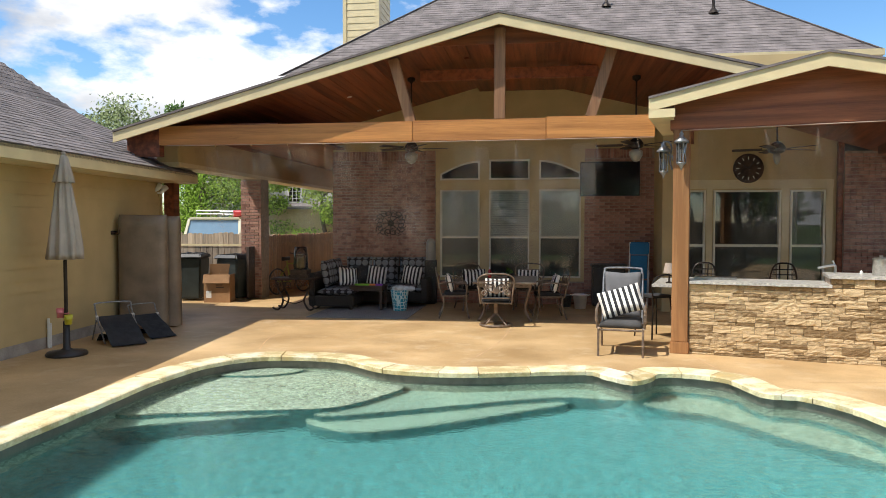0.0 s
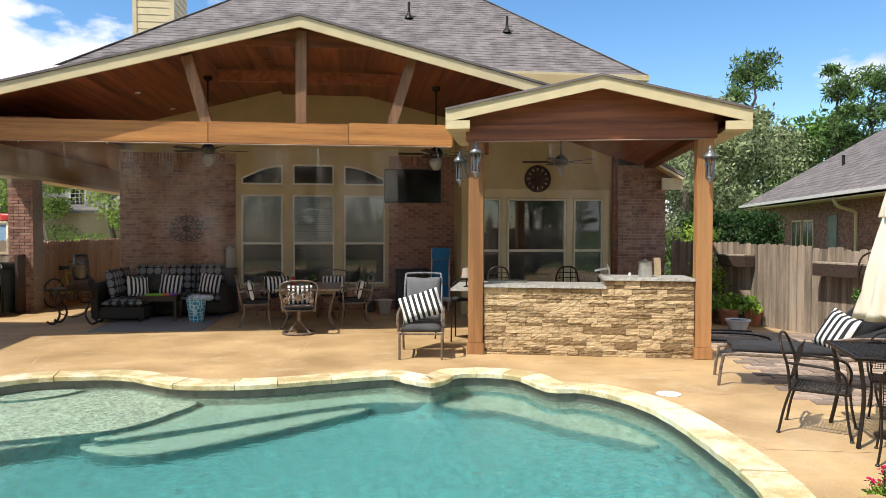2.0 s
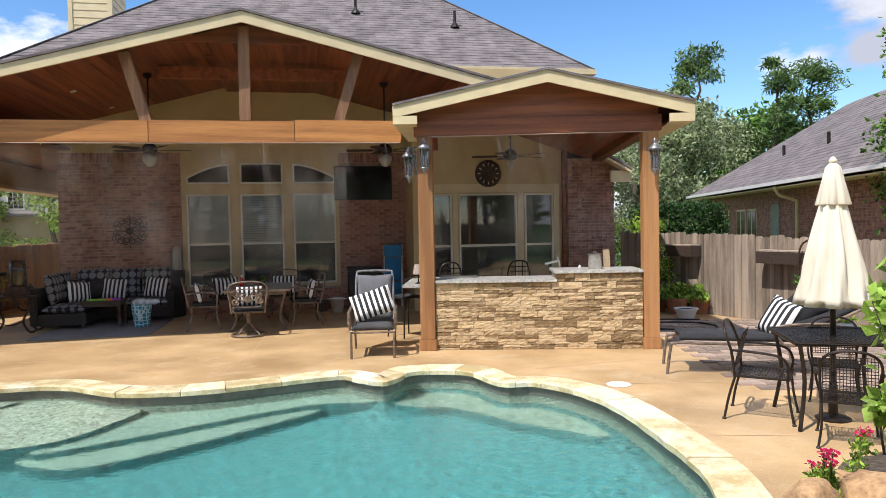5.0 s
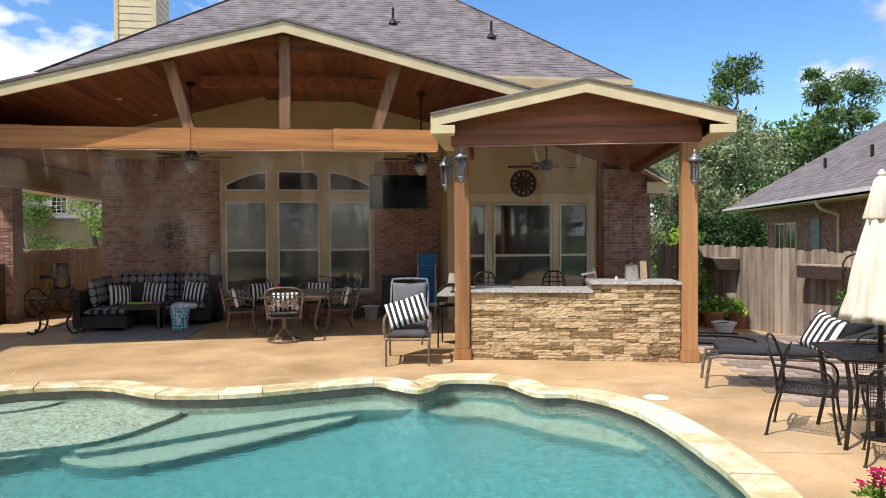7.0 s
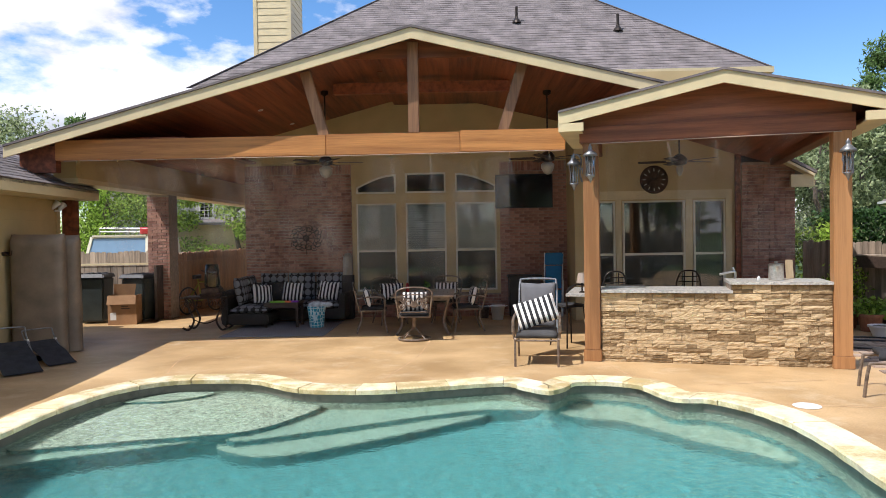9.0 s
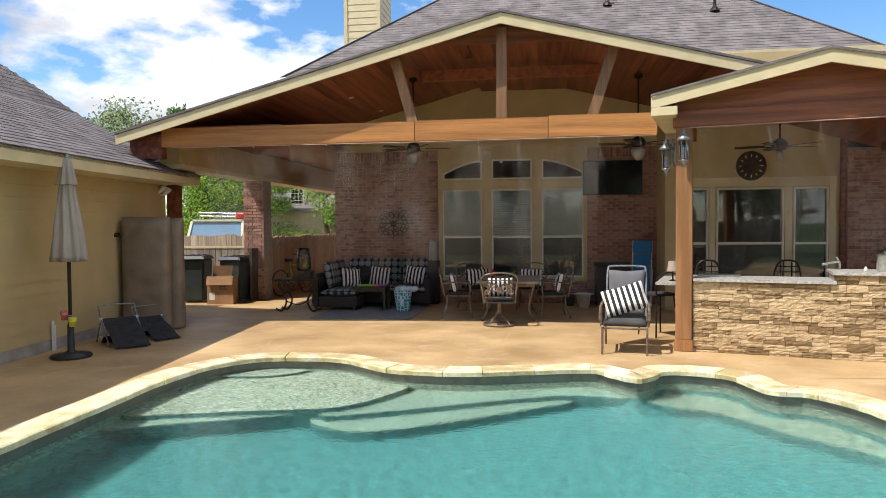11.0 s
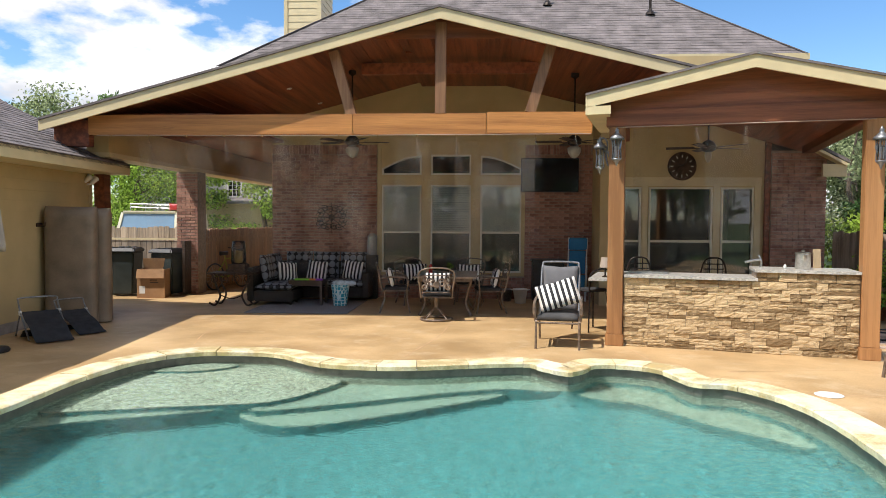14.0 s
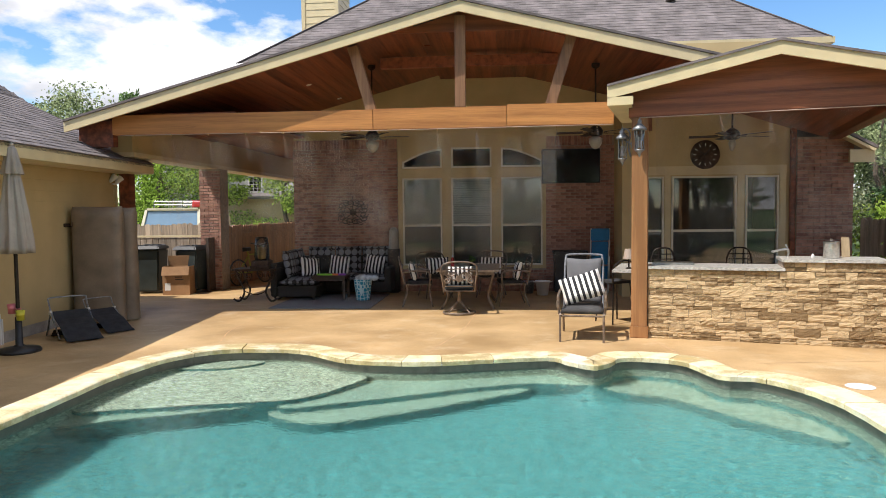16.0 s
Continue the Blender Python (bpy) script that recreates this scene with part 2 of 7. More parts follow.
def pattern(name, kind, a, b, scale, rough=0.85):
    """A two-colour woven or printed pattern in the object's own measures."""
    m = mat(name, a, rough, var=0.05, fine=200, bump=0.2)
    n, l = m.node_tree.nodes, m.node_tree.links
    tc, mx, ra = n.new("ShaderNodeTexCoord"), n.new("ShaderNodeMixRGB"), n.new("ShaderNodeValToRGB")
    ra.color_ramp.interpolation = "CONSTANT"
    if kind == "stripes":
        t = n.new("ShaderNodeTexWave")
        t.inputs["Scale"].default_value = scale
        ra.color_ramp.elements[1].position = 0.5
        out = t.outputs["Fac"]
    else:
        t = n.new("ShaderNodeTexVoronoi")
        t.voronoi_dimensions = "2D" if kind == "rings" else "3D"
        t.feature = "F1" if kind == "rings" else "DISTANCE_TO_EDGE"
        t.inputs["Scale"].default_value, t.inputs["Randomness"].default_value = scale, 0.0 if kind == "rings" else 0.35
        ra.color_ramp.elements[1].position = 0.46 if kind == "rings" else 0.1
        out = t.outputs["Distance"]
    if kind == "rings":
        sp, cb = n.new("ShaderNodeSeparateXYZ"), n.new("ShaderNodeCombineXYZ")
        l.new(tc.outputs["Object"], sp.inputs[0])
        l.new(sp.outputs[0], cb.inputs[0])
        l.new(sp.outputs[2], cb.inputs[1])
        l.new(cb.outputs[0], t.inputs["Vector"])
    else:
        l.new(tc.outputs["Object"], t.inputs["Vector"])
    l.new(out, ra.inputs[0])
    l.new(ra.outputs[0], mx.inputs[0])
    mx.inputs[1].default_value, mx.inputs[2].default_value = (*a, 1), (*b, 1)
    l.new(mx.outputs[0], n["Principled BSDF"].inputs["Base Color"])
    return m


STRIPES = pattern("striped_cloth", "stripes", (0.02, 0.02, 0.022), (0.75, 0.73, 0.68), 4.2)
RINGS = pattern("ring_print_cloth", "rings", (0.2, 0.21, 0.23), (0.012, 0.012, 0.015), 6.8)
LATTICE = pattern("lattice_print", "lattice", (0.6, 0.78, 0.8), (0.02, 0.31, 0.44), 15.0, 0.5)
RUG = pattern("woven_rug", "stripes", (0.16, 0.16, 0.17), (0.32, 0.31, 0.29), 9.0)
LAMPGLASS = glassy("lamp_glass", (0.95, 0.96, 0.97), 0.05, 1.45)[0]
GREYCLOTH = mat("dark_grey_cloth", (0.06, 0.058, 0.056), 0.9, var=0.2, fine=220, bump=0.3)
GREYSLING = mat("grey_sling_cloth", (0.14, 0.14, 0.145), 0.85, var=0.15, fine=220, bump=0.3)
GREIGE = mat("grey_beige_canvas", (0.42, 0.37, 0.31), 0.9, var=0.12, scale=3, fine=160, bump=0.25)
CREAMCLOTH = mat("cream_canvas", (0.76, 0.69, 0.54), 0.9, var=0.08, scale=3, fine=160, bump=0.25)
COVER = mat("brown_vinyl_cover", (0.23, 0.175, 0.12), 0.55, var=0.18, scale=3, fine=70, bump=0.25)
BLUE = mat("blue_fabric", (0.02, 0.17, 0.36), 0.7, var=0.1)
PINK = mat("pink_plastic", (0.75, 0.22, 0.22), 0.4, var=0.08)
YELLOW = mat("yellow_plastic", (0.65, 0.6, 0.05), 0.4, var=0.08)
BIN = mat("dark_green_plastic", (0.03, 0.04, 0.038), 0.5, var=0.2)
CARD = mat("brown_cardboard", (0.34, 0.19, 0.09), 0.85, var=0.12, scale=5)
PALEFENCE = mat("bleached_fence_wood", (0.42, 0.34, 0.25), 0.9, var=0.25, fine=25, rand=0.5, stretch=(6, 6, 0.4))
LIME = mat("yellow_green_paint", (0.35, 0.35, 0.05), 0.4, var=0.1)
CARPAINT = mat("cream_car_paint", (0.62, 0.58, 0.42), 0.3, var=0.04, bump=0, coat=0.5)
CARGLASS = mat("car_glass", (0.16, 0.26, 0.36), 0.08, var=0.05, bump=0)
GREYWALL = mat("pale_grey_siding", (0.52, 0.5, 0.5), 0.8, var=0.06, stretch=(0.2, 0.2, 8))
GREENPAINT = mat("grey_green_paint", (0.22, 0.27, 0.2), 0.6, var=0.1)
BARK = mat("brown_bark", (0.10, 0.075, 0.055), 0.95, var=0.35, scale=6, fine=40, bump=0.6, stretch=(4, 4, 0.7))
PINE = mat("pine_needles", (0.1, 0.17, 0.05), 0.6, var=0.3, scale=0.6, rand=0.8, hue=(0.16, 0.25, 0.08))
LEAFGREY = mat("grey_green_leaf", (0.22, 0.28, 0.13), 0.6, var=0.3, scale=0.6, rand=0.8, hue=(0.37, 0.42, 0.22))
LEAFBRIGHT = mat("bright_green_leaf", (0.2, 0.33, 0.04), 0.5, var=0.3, scale=2, rand=0.8, hue=(0.36, 0.5, 0.08))
LEAFDARK = mat("dark_green_leaf", (0.03, 0.07, 0.018), 0.45, var=0.3, scale=2, rand=0.8, hue=(0.05, 0.11, 0.03))
LEAFPALE = mat("pale_green_leaf", (0.26, 0.42, 0.06), 0.5, var=0.25, scale=3, rand=0.7, hue=(0.4, 0.58, 0.11))


def thin_leaf(m, share=0.4):
    """Lets sunlight shine through the leaves of a material."""
    n, l = m.node_tree.nodes, m.node_tree.links
    tr, mx = n.new("ShaderNodeBsdfTranslucent"), n.new("ShaderNodeMixShader")
    b = n["Principled BSDF"]
    l.new(b.inputs["Base Color"].links[0].from_socket, tr.inputs[0])
    b.inputs["Specular IOR Level"].default_value = 0.25
    mx.inputs[0].default_value = share
    l.new(b.outputs[0], mx.inputs[1])
    l.new(tr.outputs[0], mx.inputs[2])
    l.new(mx.outputs[0], n["Material Output"].inputs["Surface"])


for m in (LEAF, PINE, LEAFGREY, LEAFBRIGHT, LEAFDARK, LEAFPALE):
    thin_leaf(m)
PETAL = mat("magenta_petal", (0.52, 0.008, 0.085), 0.5, var=0.15, rand=0.5)
ROCK = mat("brown_sandstone", (0.34, 0.19, 0.085), 0.9, var=0.35, scale=4, fine=30, bump=0.7, hue=(0.5, 0.31, 0.15), dist=0.02)
TERRACOTTA = mat("terracotta", (0.38, 0.15, 0.075), 0.8, var=0.2, scale=6)
BLUEGREY = mat("blue_grey_glaze", (0.16, 0.19, 0.22), 0.5, var=0.15)
PAVER = mat("grey_tan_paver", (0.3, 0.225, 0.17), 0.85, var=0.2, scale=5, fine=60, bump=0.3, rand=0.45, hue=(0.38, 0.285, 0.215))
GLASS, gn, gl, gg, gf = glassy("window_glass", (0.98, 0.99, 0.98), 0.02, 1.65, 0.98)


# ---- building helpers ----
def box(bm, x0, y0, z0, x1, y1, z1, m=None):
    """A box between two corners, joined into bm; m turns it."""
    v = [bm.verts.new(Vector(c) if m is None else m @ Vector(c)) for c in
         ((x0, y0, z0), (x1, y0, z0), (x1, y1, z0), (x0, y1, z0), (x0, y0, z1), (x1, y0, z1), (x1, y1, z1), (x0, y1, z1))]
    for f in ((0, 3, 2, 1), (4, 5, 6, 7), (0, 1, 5, 4), (1, 2, 6, 5), (2, 3, 7, 6), (3, 0, 4, 7)):
        bm.faces.new([v[i] for i in f])
    return v


def bar(bm, a, b, w, h=None, up=(0, 0, 1)):
    """A square bar from a to b."""
    a, b = Vector(a), Vector(b)
    h = h or w
    d = (b - a).normalized()
    s = d.cross(Vector(up))
    s = s.normalized() if s.length > 1e-4 else Vector((1, 0, 0))
    u = s.cross(d)
    q = [bm.verts.new(p + s * i * w / 2 + u * j * h / 2) for p in (a, b) for i, j in ((-1, -1), (1, -1), (1, 1), (-1, 1))]
    for f in ((0, 1, 2, 3), (7, 6, 5, 4), (0, 4, 5, 1), (1, 5, 6, 2), (2, 6, 7, 3), (3, 7, 4, 0)):
        bm.faces.new([q[i] for i in f])


def tube(bm, pts, r, n=8, closed=False, taper=None):
    """A round rod through points."""
    pts = [Vector(p) for p in pts]
    rings, prev = [], None
    for i, p in enumerate(pts):
        a = pts[i - 1] if (i or closed) else p
        b = pts[(i + 1) % len(pts)] if (i < len(pts) - 1 or closed) else p
        d = (b - a).normalized()
        if prev is None:
            s = d.orthogonal().normalized()
        else:
            s = (prev - d * prev.dot(d))
            s = s.normalized() if s.length > 1e-5 else d.orthogonal().normalized()
        prev = s
        u = d.cross(s)
        rr = r if taper is None else r * taper[i]
        rings.append([bm.verts.new(p + (s * math.cos(k * math.tau / n) + u * math.sin(k * math.tau / n)) * rr) for k in range(n)])
    for i in range(len(rings) - (0 if closed else 1)):
        A, B = rings[i], rings[(i + 1) % len(rings)]
        for k in range(n):
            bm.faces.new((A[k], A[(k + 1) % n], B[(k + 1) % n], B[k]))
    if not closed:
        bm.faces.new(rings[0][::-1])
        bm.faces.new(rings[-1])


def lathe(bm, prof, n=20, c=(0, 0, 0), m=None, wave=None):
    """A turned form round z from (radius, height) pairs; closed at both ends."""
    rings = []
    for r, z in prof:
        ring = []
        for k in range(n):
            a = k * math.tau / n
            q = r * (1 + (wave(a, z) if wave else 0))
            p = Vector((c[0] + q * math.cos(a), c[1] + q * math.sin(a), c[2] + z))
            ring.append(bm.verts.new(m @ p if m else p))
        rings.append(ring)
    for A, B in zip(rings, rings[1:]):
        for k in range(n):
            bm.faces.new((A[k], A[(k + 1) % n], B[(k + 1) % n], B[k]))
    bm.faces.new(rings[0][::-1])
    bm.faces.new(rings[-1])


def smooth_line(ctrl, steps=6, closed=False):
    """A Catmull-Rom line through control points."""
    P = [Vector(c) for c in ctrl]
    n, out = len(P), []
    for i in range(n if closed else n - 1):
        a, b, c, d = (P[(i + k) % n] if closed else P[min(max(i + k, 0), n - 1)] for k in (-1, 0, 1, 2))
        for s in range(steps):
            t = s / steps
            out.append(0.5 * ((2 * b) + (c - a) * t + (2 * a - 5 * b + 4 * c - d) * t * t + (3 * b - a - 3 * c + d) * t ** 3))
    if not closed:
        out.append(P[-1])
    return out


def ready(name, bm, material, smooth=False, bevel=0.0):
    bmesh.ops.recalc_face_normals(bm, faces=bm.faces)
    if bevel:
        bmesh.ops.bevel(bm, geom=list(bm.edges), offset=bevel, segments=2, affect="EDGES", clamp_overlap=True)
    me = bpy.data.meshes.new(name)
    bm.to_mesh(me)
    bm.free()
    me.materials.append(material)
    if smooth:
        me.shade_smooth()
    return me


def part(name, bm, material, parent=None, label="", smooth=False, bevel=0.0):
    """One mesh, as a part of a thing or as a thing of its own."""
    ob = new(name, ready(name, bm, material, smooth, bevel))
    ob.parent = parent
    return tagged(ob, label)


def thing(name, label, category, m=None, group="", kind=""):
    """An Empty at a thing's base."""
    ob = new(name)
    ob.empty_display_size = 0.1
    if m is not None:
        ob.matrix_world = m
    return tagged(ob, label, category, group, kind)


def solid(name, corners, material, parent=None, bevel=0.0, label=""):
    """A part made of boxes."""
    bm = bmesh.new()
    for c in corners:
        box(bm, *c)
    return part(name, bm, material, parent, label, bevel=bevel)


def structure(name, corners, material, label, category, bevel=0.0):
    return tagged(solid(name, corners, material, bevel=bevel), label, category, kind="structure")


def pieces(name, spots, make, material, parent, variants=4):
    """Alike pieces that share a few meshes: spots are matrices."""
    meshes = [ready(name, make(i), material) for i in range(variants)]
    for i, m in enumerate(spots):
        ob = new(name, meshes[i % variants])
        ob.parent = parent
        ob.matrix_local = m


# ---- ground, deck and pool ----
RIM = [(-4.22, 3.1), (-4.25, 5.0), (-4.26, 6.4), (-4.26, 7.35), (-4.08, 8.27), (-3.55, 8.79), (-2.6, 8.78), (-1.88, 8.24), (-1.03, 8.12), (-0.3, 8.28), (0.52, 8.47), (0.76, 8.22), (1.0, 8.0), (1.2, 8.18), (1.37, 8.46), (1.78, 8.43), (2.08, 8.22), (2.18, 7.86), (2.3, 7.58), (2.63, 7.5), (2.92, 7.05), (3.05, 6.35), (3.0, 5.4), (2.83, 4.35), (2.2, 3.1), (0.96, 2.04), (-0.85, 1.44), (-2.78, 1.82), (-3.85, 2.4)]
rim = [p.to_2d() for p in smooth_line([(x, y, 0) for x, y in RIM], 5, True)]


def offset(line, d):
    """The closed line moved outwards by d."""
    n, out = len(line), []
    w = 2 if abs(d) < 0.1 else 6
    for i, p in enumerate(line):
        t = (line[(i + w) % n] - line[i - w]).normalized()
        out.append(p + Vector((-t.y, t.x)) * d)
    return out


coping_out = offset(rim, 0.30)
DX0, DX1, DY0, DY1 = -10.5, 10.0, -3.0, 26.0


def sheet_with_hole(name, outer, hole, z, material):
    bm = bmesh.new()
    edges = []
    for loop in (outer, hole):
        vs = [bm.verts.new((p[0], p[1], z)) for p in loop]
        edges += [bm.edges.new((vs[i], vs[(i + 1) % len(vs)])) for i in range(len(vs))]
    bmesh.ops.triangle_fill(bm, use_beauty=True, use_dissolve=False, edges=edges)
    for f in bm.faces:
        if f.normal.z < 0:
            f.normal_flip()
    return part(name, bm, material)


tagged(sheet_with_hole("pavement", [(DX0, DY0), (DX1, DY0), (DX1, DY1), (DX0, DY1)], coping_out, 0.0, CONCRETE), "tan stained concrete pool deck with sawn joints", "pool deck", kind="structure")
bm = bmesh.new()
for x0, y0, x1, y1 in ((-900, -900, 900, DY0), (-900, DY1, 900, 900), (-900, DY0, DX0, DY1), (DX1, DY0, 900, DY1)):
    bm.faces.new([bm.verts.new(c) for c in ((x0, y0, -0.02), (x1, y0, -0.02), (x1, y1, -0.02), (x0, y1, -0.02))])
tagged(part("ground", bm, GRASS), "green lawn that runs on beyond the yard", "lawn", kind="structure")

# basin
WATER_Z = -0.13
pool = thing("swimming_pool", "freeform swimming pool with clear water, basin coloured turquoise for depth", "pool", kind="structure")
bm = bmesh.new()
rings = [[bm.verts.new((p.x, p.y, z)) for p in offset(rim, o)] for o, z in ((0.03, -0.22), (0.03, -0.6), (-0.06, -0.85), (-0.3, -1.0))]
for A, B in zip(rings, rings[1:]):
    for i in range(len(A)):
        bm.faces.new((A[i], A[(i + 1) % len(A)], B[(i + 1) % len(A)], B[i]))
bm.faces.new(rings[-1])
part("basin", bm, DEPTHPLASTER, pool, smooth=True)
bm = bmesh.new()
A, B = ([bm.verts.new((p.x, p.y, z)) for p in offset(rim, 0.024)] for z in (-0.22, -0.5))
for i in range(len(A)):
    bm.faces.new((A[i], A[(i + 1) % len(A)], B[(i + 1) % len(A)], B[i]))
# Paler colour here imitates shallow water along the wall.
part("upper_wall", bm, PEBBLE, pool, "pebbled upper basin wall, coloured pale for shallow water")
bm = bmesh.new()
A, B = ([bm.verts.new((p.x, p.y, z)) for p in offset(rim, 0.028)] for z in (-0.045, -0.22))
for i in range(len(A)):
    bm.faces.new((A[i], A[(i + 1) % len(A)], B[(i + 1) % len(A)], B[i]))
part("waterline_band", bm, TILE, pool, "stone waterline band, darkened for the coping's shade")


def shelf(name, ctrl, z0, z1):
    """A step under water: a flat top with a rounded outline."""
    line = smooth_line([(x, y, 0) for x, y in ctrl], 6, True)
    bm = bmesh.new()
    lo, hi = ([bm.verts.new((p.x, p.y, z)) for p in line] for z in (z0, z1 - 0.03))
    for i in range(len(lo)):
        bm.faces.new((lo[i], lo[(i + 1) % len(lo)], hi[(i + 1) % len(lo)], hi[i]))
    # Risers take the basin's teal, so depth and shade sit in the colour.
    riser = part(name, bm, DEPTHPLASTER, pool)
    bm = bmesh.new()
    hi, top = ([bm.verts.new((p.x, p.y, z)) for p in line] for z in (z1 - 0.03, z1))
    for i in range(len(hi)):
        bm.faces.new((hi[i], hi[(i + 1) % len(hi)], top[(i + 1) % len(hi)], top[i]))
    bm.faces.new(top)
    # Lower treads get the greener colour in place of water tint.
    part("tread", bm, PEBBLE if z1 > -0.4 else DEPTHPEBBLE, riser, "pebbled tread coloured for its water depth")
    return riser


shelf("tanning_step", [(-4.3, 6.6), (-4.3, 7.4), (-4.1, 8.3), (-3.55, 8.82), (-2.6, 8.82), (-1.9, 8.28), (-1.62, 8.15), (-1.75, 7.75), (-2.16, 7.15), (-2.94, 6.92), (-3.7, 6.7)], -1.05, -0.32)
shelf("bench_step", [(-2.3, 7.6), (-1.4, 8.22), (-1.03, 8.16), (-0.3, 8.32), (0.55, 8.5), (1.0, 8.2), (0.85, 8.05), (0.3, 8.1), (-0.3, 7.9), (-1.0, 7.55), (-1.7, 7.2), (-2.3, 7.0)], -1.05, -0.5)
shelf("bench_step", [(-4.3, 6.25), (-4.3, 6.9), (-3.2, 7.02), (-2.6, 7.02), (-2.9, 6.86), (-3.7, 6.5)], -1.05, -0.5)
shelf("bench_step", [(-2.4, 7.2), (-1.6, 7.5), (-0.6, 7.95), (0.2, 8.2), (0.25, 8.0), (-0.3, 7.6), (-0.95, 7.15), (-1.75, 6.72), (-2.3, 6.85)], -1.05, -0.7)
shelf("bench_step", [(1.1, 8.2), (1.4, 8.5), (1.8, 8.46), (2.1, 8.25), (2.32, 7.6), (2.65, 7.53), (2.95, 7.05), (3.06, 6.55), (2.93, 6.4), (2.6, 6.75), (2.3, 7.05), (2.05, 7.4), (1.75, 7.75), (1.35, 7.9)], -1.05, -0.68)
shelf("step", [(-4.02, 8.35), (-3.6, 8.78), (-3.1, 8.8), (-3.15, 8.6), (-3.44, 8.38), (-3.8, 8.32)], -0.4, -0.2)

WATER, n, l, g, f = glassy("pool_water", (0.82, 0.97, 0.95), 0.03, 1.33, 1.0, True)
tc, w1, w2, bp = n.new("ShaderNodeTexCoord"), n.new("ShaderNodeTexNoise"), n.new("ShaderNodeTexNoise"), n.new("ShaderNodeBump")
w1.inputs["Scale"].default_value, w1.inputs["Detail"].default_value = 13.0, 4.0
w2.inputs["Scale"].default_value, w2.inputs["Detail"].default_value = 18.0, 3.0
l.new(tc.outputs["Object"], w1.inputs["Vector"])
bp.inputs["Strength"].default_value, bp.inputs["Distance"].default_value = 0.8, 0.014
bp2 = n.new("ShaderNodeBump")
bp2.inputs["Strength"].default_value, bp2.inputs["Distance"].default_value = 0.7, 0.01
l.new(tc.outputs["Object"], w2.inputs["Vector"])
l.new(w2.outputs["Fac"], bp2.inputs["Height"])
l.new(w1.outputs["Fac"], bp.inputs["Height"])
l.new(bp.outputs[0], g.inputs["Normal"])
l.new(bp.outputs[0], f.inputs["Normal"])
l.new(bp2.outputs[0], n["bend"].inputs["Normal"])
bm = bmesh.new()
bm.faces.new([bm.verts.new((p.x, p.y, WATER_Z)) for p in offset(rim, 0.02)])
water = part("water", bm, WATER)
water.visible_shadow = False
tagged(water, "rippled clear turquoise pool water", "water", kind="structure")

# coping stones, cut across the rim
coping = thing("coping", "buff flagstone coping round the pool", "coping", kind="structure")
inner, outer = offset(rim, -0.02), offset(rim, 0.31)
i = 0
rnd = random.Random(4)
while i < len(rim):
    k = min(i + rnd.choice((3, 4, 4, 5)), len(rim))
    k = len(rim) if len(rim) - k < 2 else k
    bm = bmesh.new()
    zt = 0.018 + rnd.uniform(-0.004, 0.004)
    secs = []
    for q in range(i, k + 1):
        u = 0.03 if q == i else (-0.03 if q == k else 0)
        a, b = inner[q % len(rim)], outer[q % len(rim)]
        d = (rim[(q + 1) % len(rim)] - rim[q % len(rim)]) * u
        a, b = a + d, b + d
        ab = (b - a).normalized()
        e = rnd.uniform(-0.008, 0.008)
        secs.append([bm.verts.new((p.x, p.y, z)) for p, z in ((a + ab * e, -0.045), (a + ab * (e - 0.006), zt - 0.012), (a + ab * (0.012 + e), zt), (b, zt), (b + ab * 0.004, -0.03))])
    for A, B in zip(secs, secs[1:]):
        for j in range(4):
            bm.faces.new((A[j], B[j], B[j + 1], A[j + 1]))
        bm.faces.new((A[4], B[4], B[0], A[0]))
    bm.faces.new(secs[0])
    bm.faces.new(secs[-1][::-1])
    part("coping_stone", bm, COPING, coping)
    i = k
bm = bmesh.new()
lo, hi = ([bm.verts.new((p.x, p.y, -0.03)) for p in offset(rim, o)] for o in (0.0, 0.33))
for i in range(len(lo)):
    bm.faces.new((lo[i], lo[(i + 1) % len(lo)], hi[(i + 1) % len(lo)], hi[i]))
part("mortar_bed", bm, MORTAR, coping)
# sawn joints
joints = thing("deck_joints", "pale sawn joints across the concrete deck", "joint", kind="structure")
for pts in ([(-3.9, 9.35), (-4.15, 10.6), (-3.9, 12.3), (-3.5, 13.0)], [(-0.95, 8.75), (-0.62, 10.4), (-0.5, 12.2)], [(2.1, 8.85), (1.95, 9.65)], [(-8.2, 12.05), (-4.0, 12.15), (1.9, 12.0)], [(3.32, 7.24), (3.9, 7.13), (4.66, 6.97)], [(3.24, 5.32), (3.7, 5.21), (4.5, 5.03)], [(2.85, 8.22), (3.6, 8.32), (4.43, 8.41)]):
    bm = bmesh.new()
    line = smooth_line([(x, y, 0) for x, y in pts], 6)
    prev = None
    for q, p in enumerate(line):
        t = (line[min(q + 1, len(line) - 1)] - line[max(q - 1, 0)]).normalized()
        s = Vector((-t.y, t.x, 0)) * 0.009
        cur = (bm.verts.new(p + s + Vector((0, 0, 0.003))), bm.verts.new(p - s + Vector((0, 0, 0.003))))
        if prev:
            bm.faces.new((prev[0], prev[1], cur[1], cur[0]))
        prev = cur
    part("joint", bm, JOINT, joints)
bm = bmesh.new()
lathe(bm, [(0.13, 0.0), (0.135, 0.006), (0.12, 0.012), (0.02, 0.013)], 24, (3.47, 7.17, 0.0))
tagged(part("skimmer_lid", bm, WHITE), "round white skimmer lid set in the deck", "lid")

# ---- house ----
WY, NY = 15.55, 14.45      # back wall and nook wall
BY, RY0, EY = 11.34, 11.03, 16.05


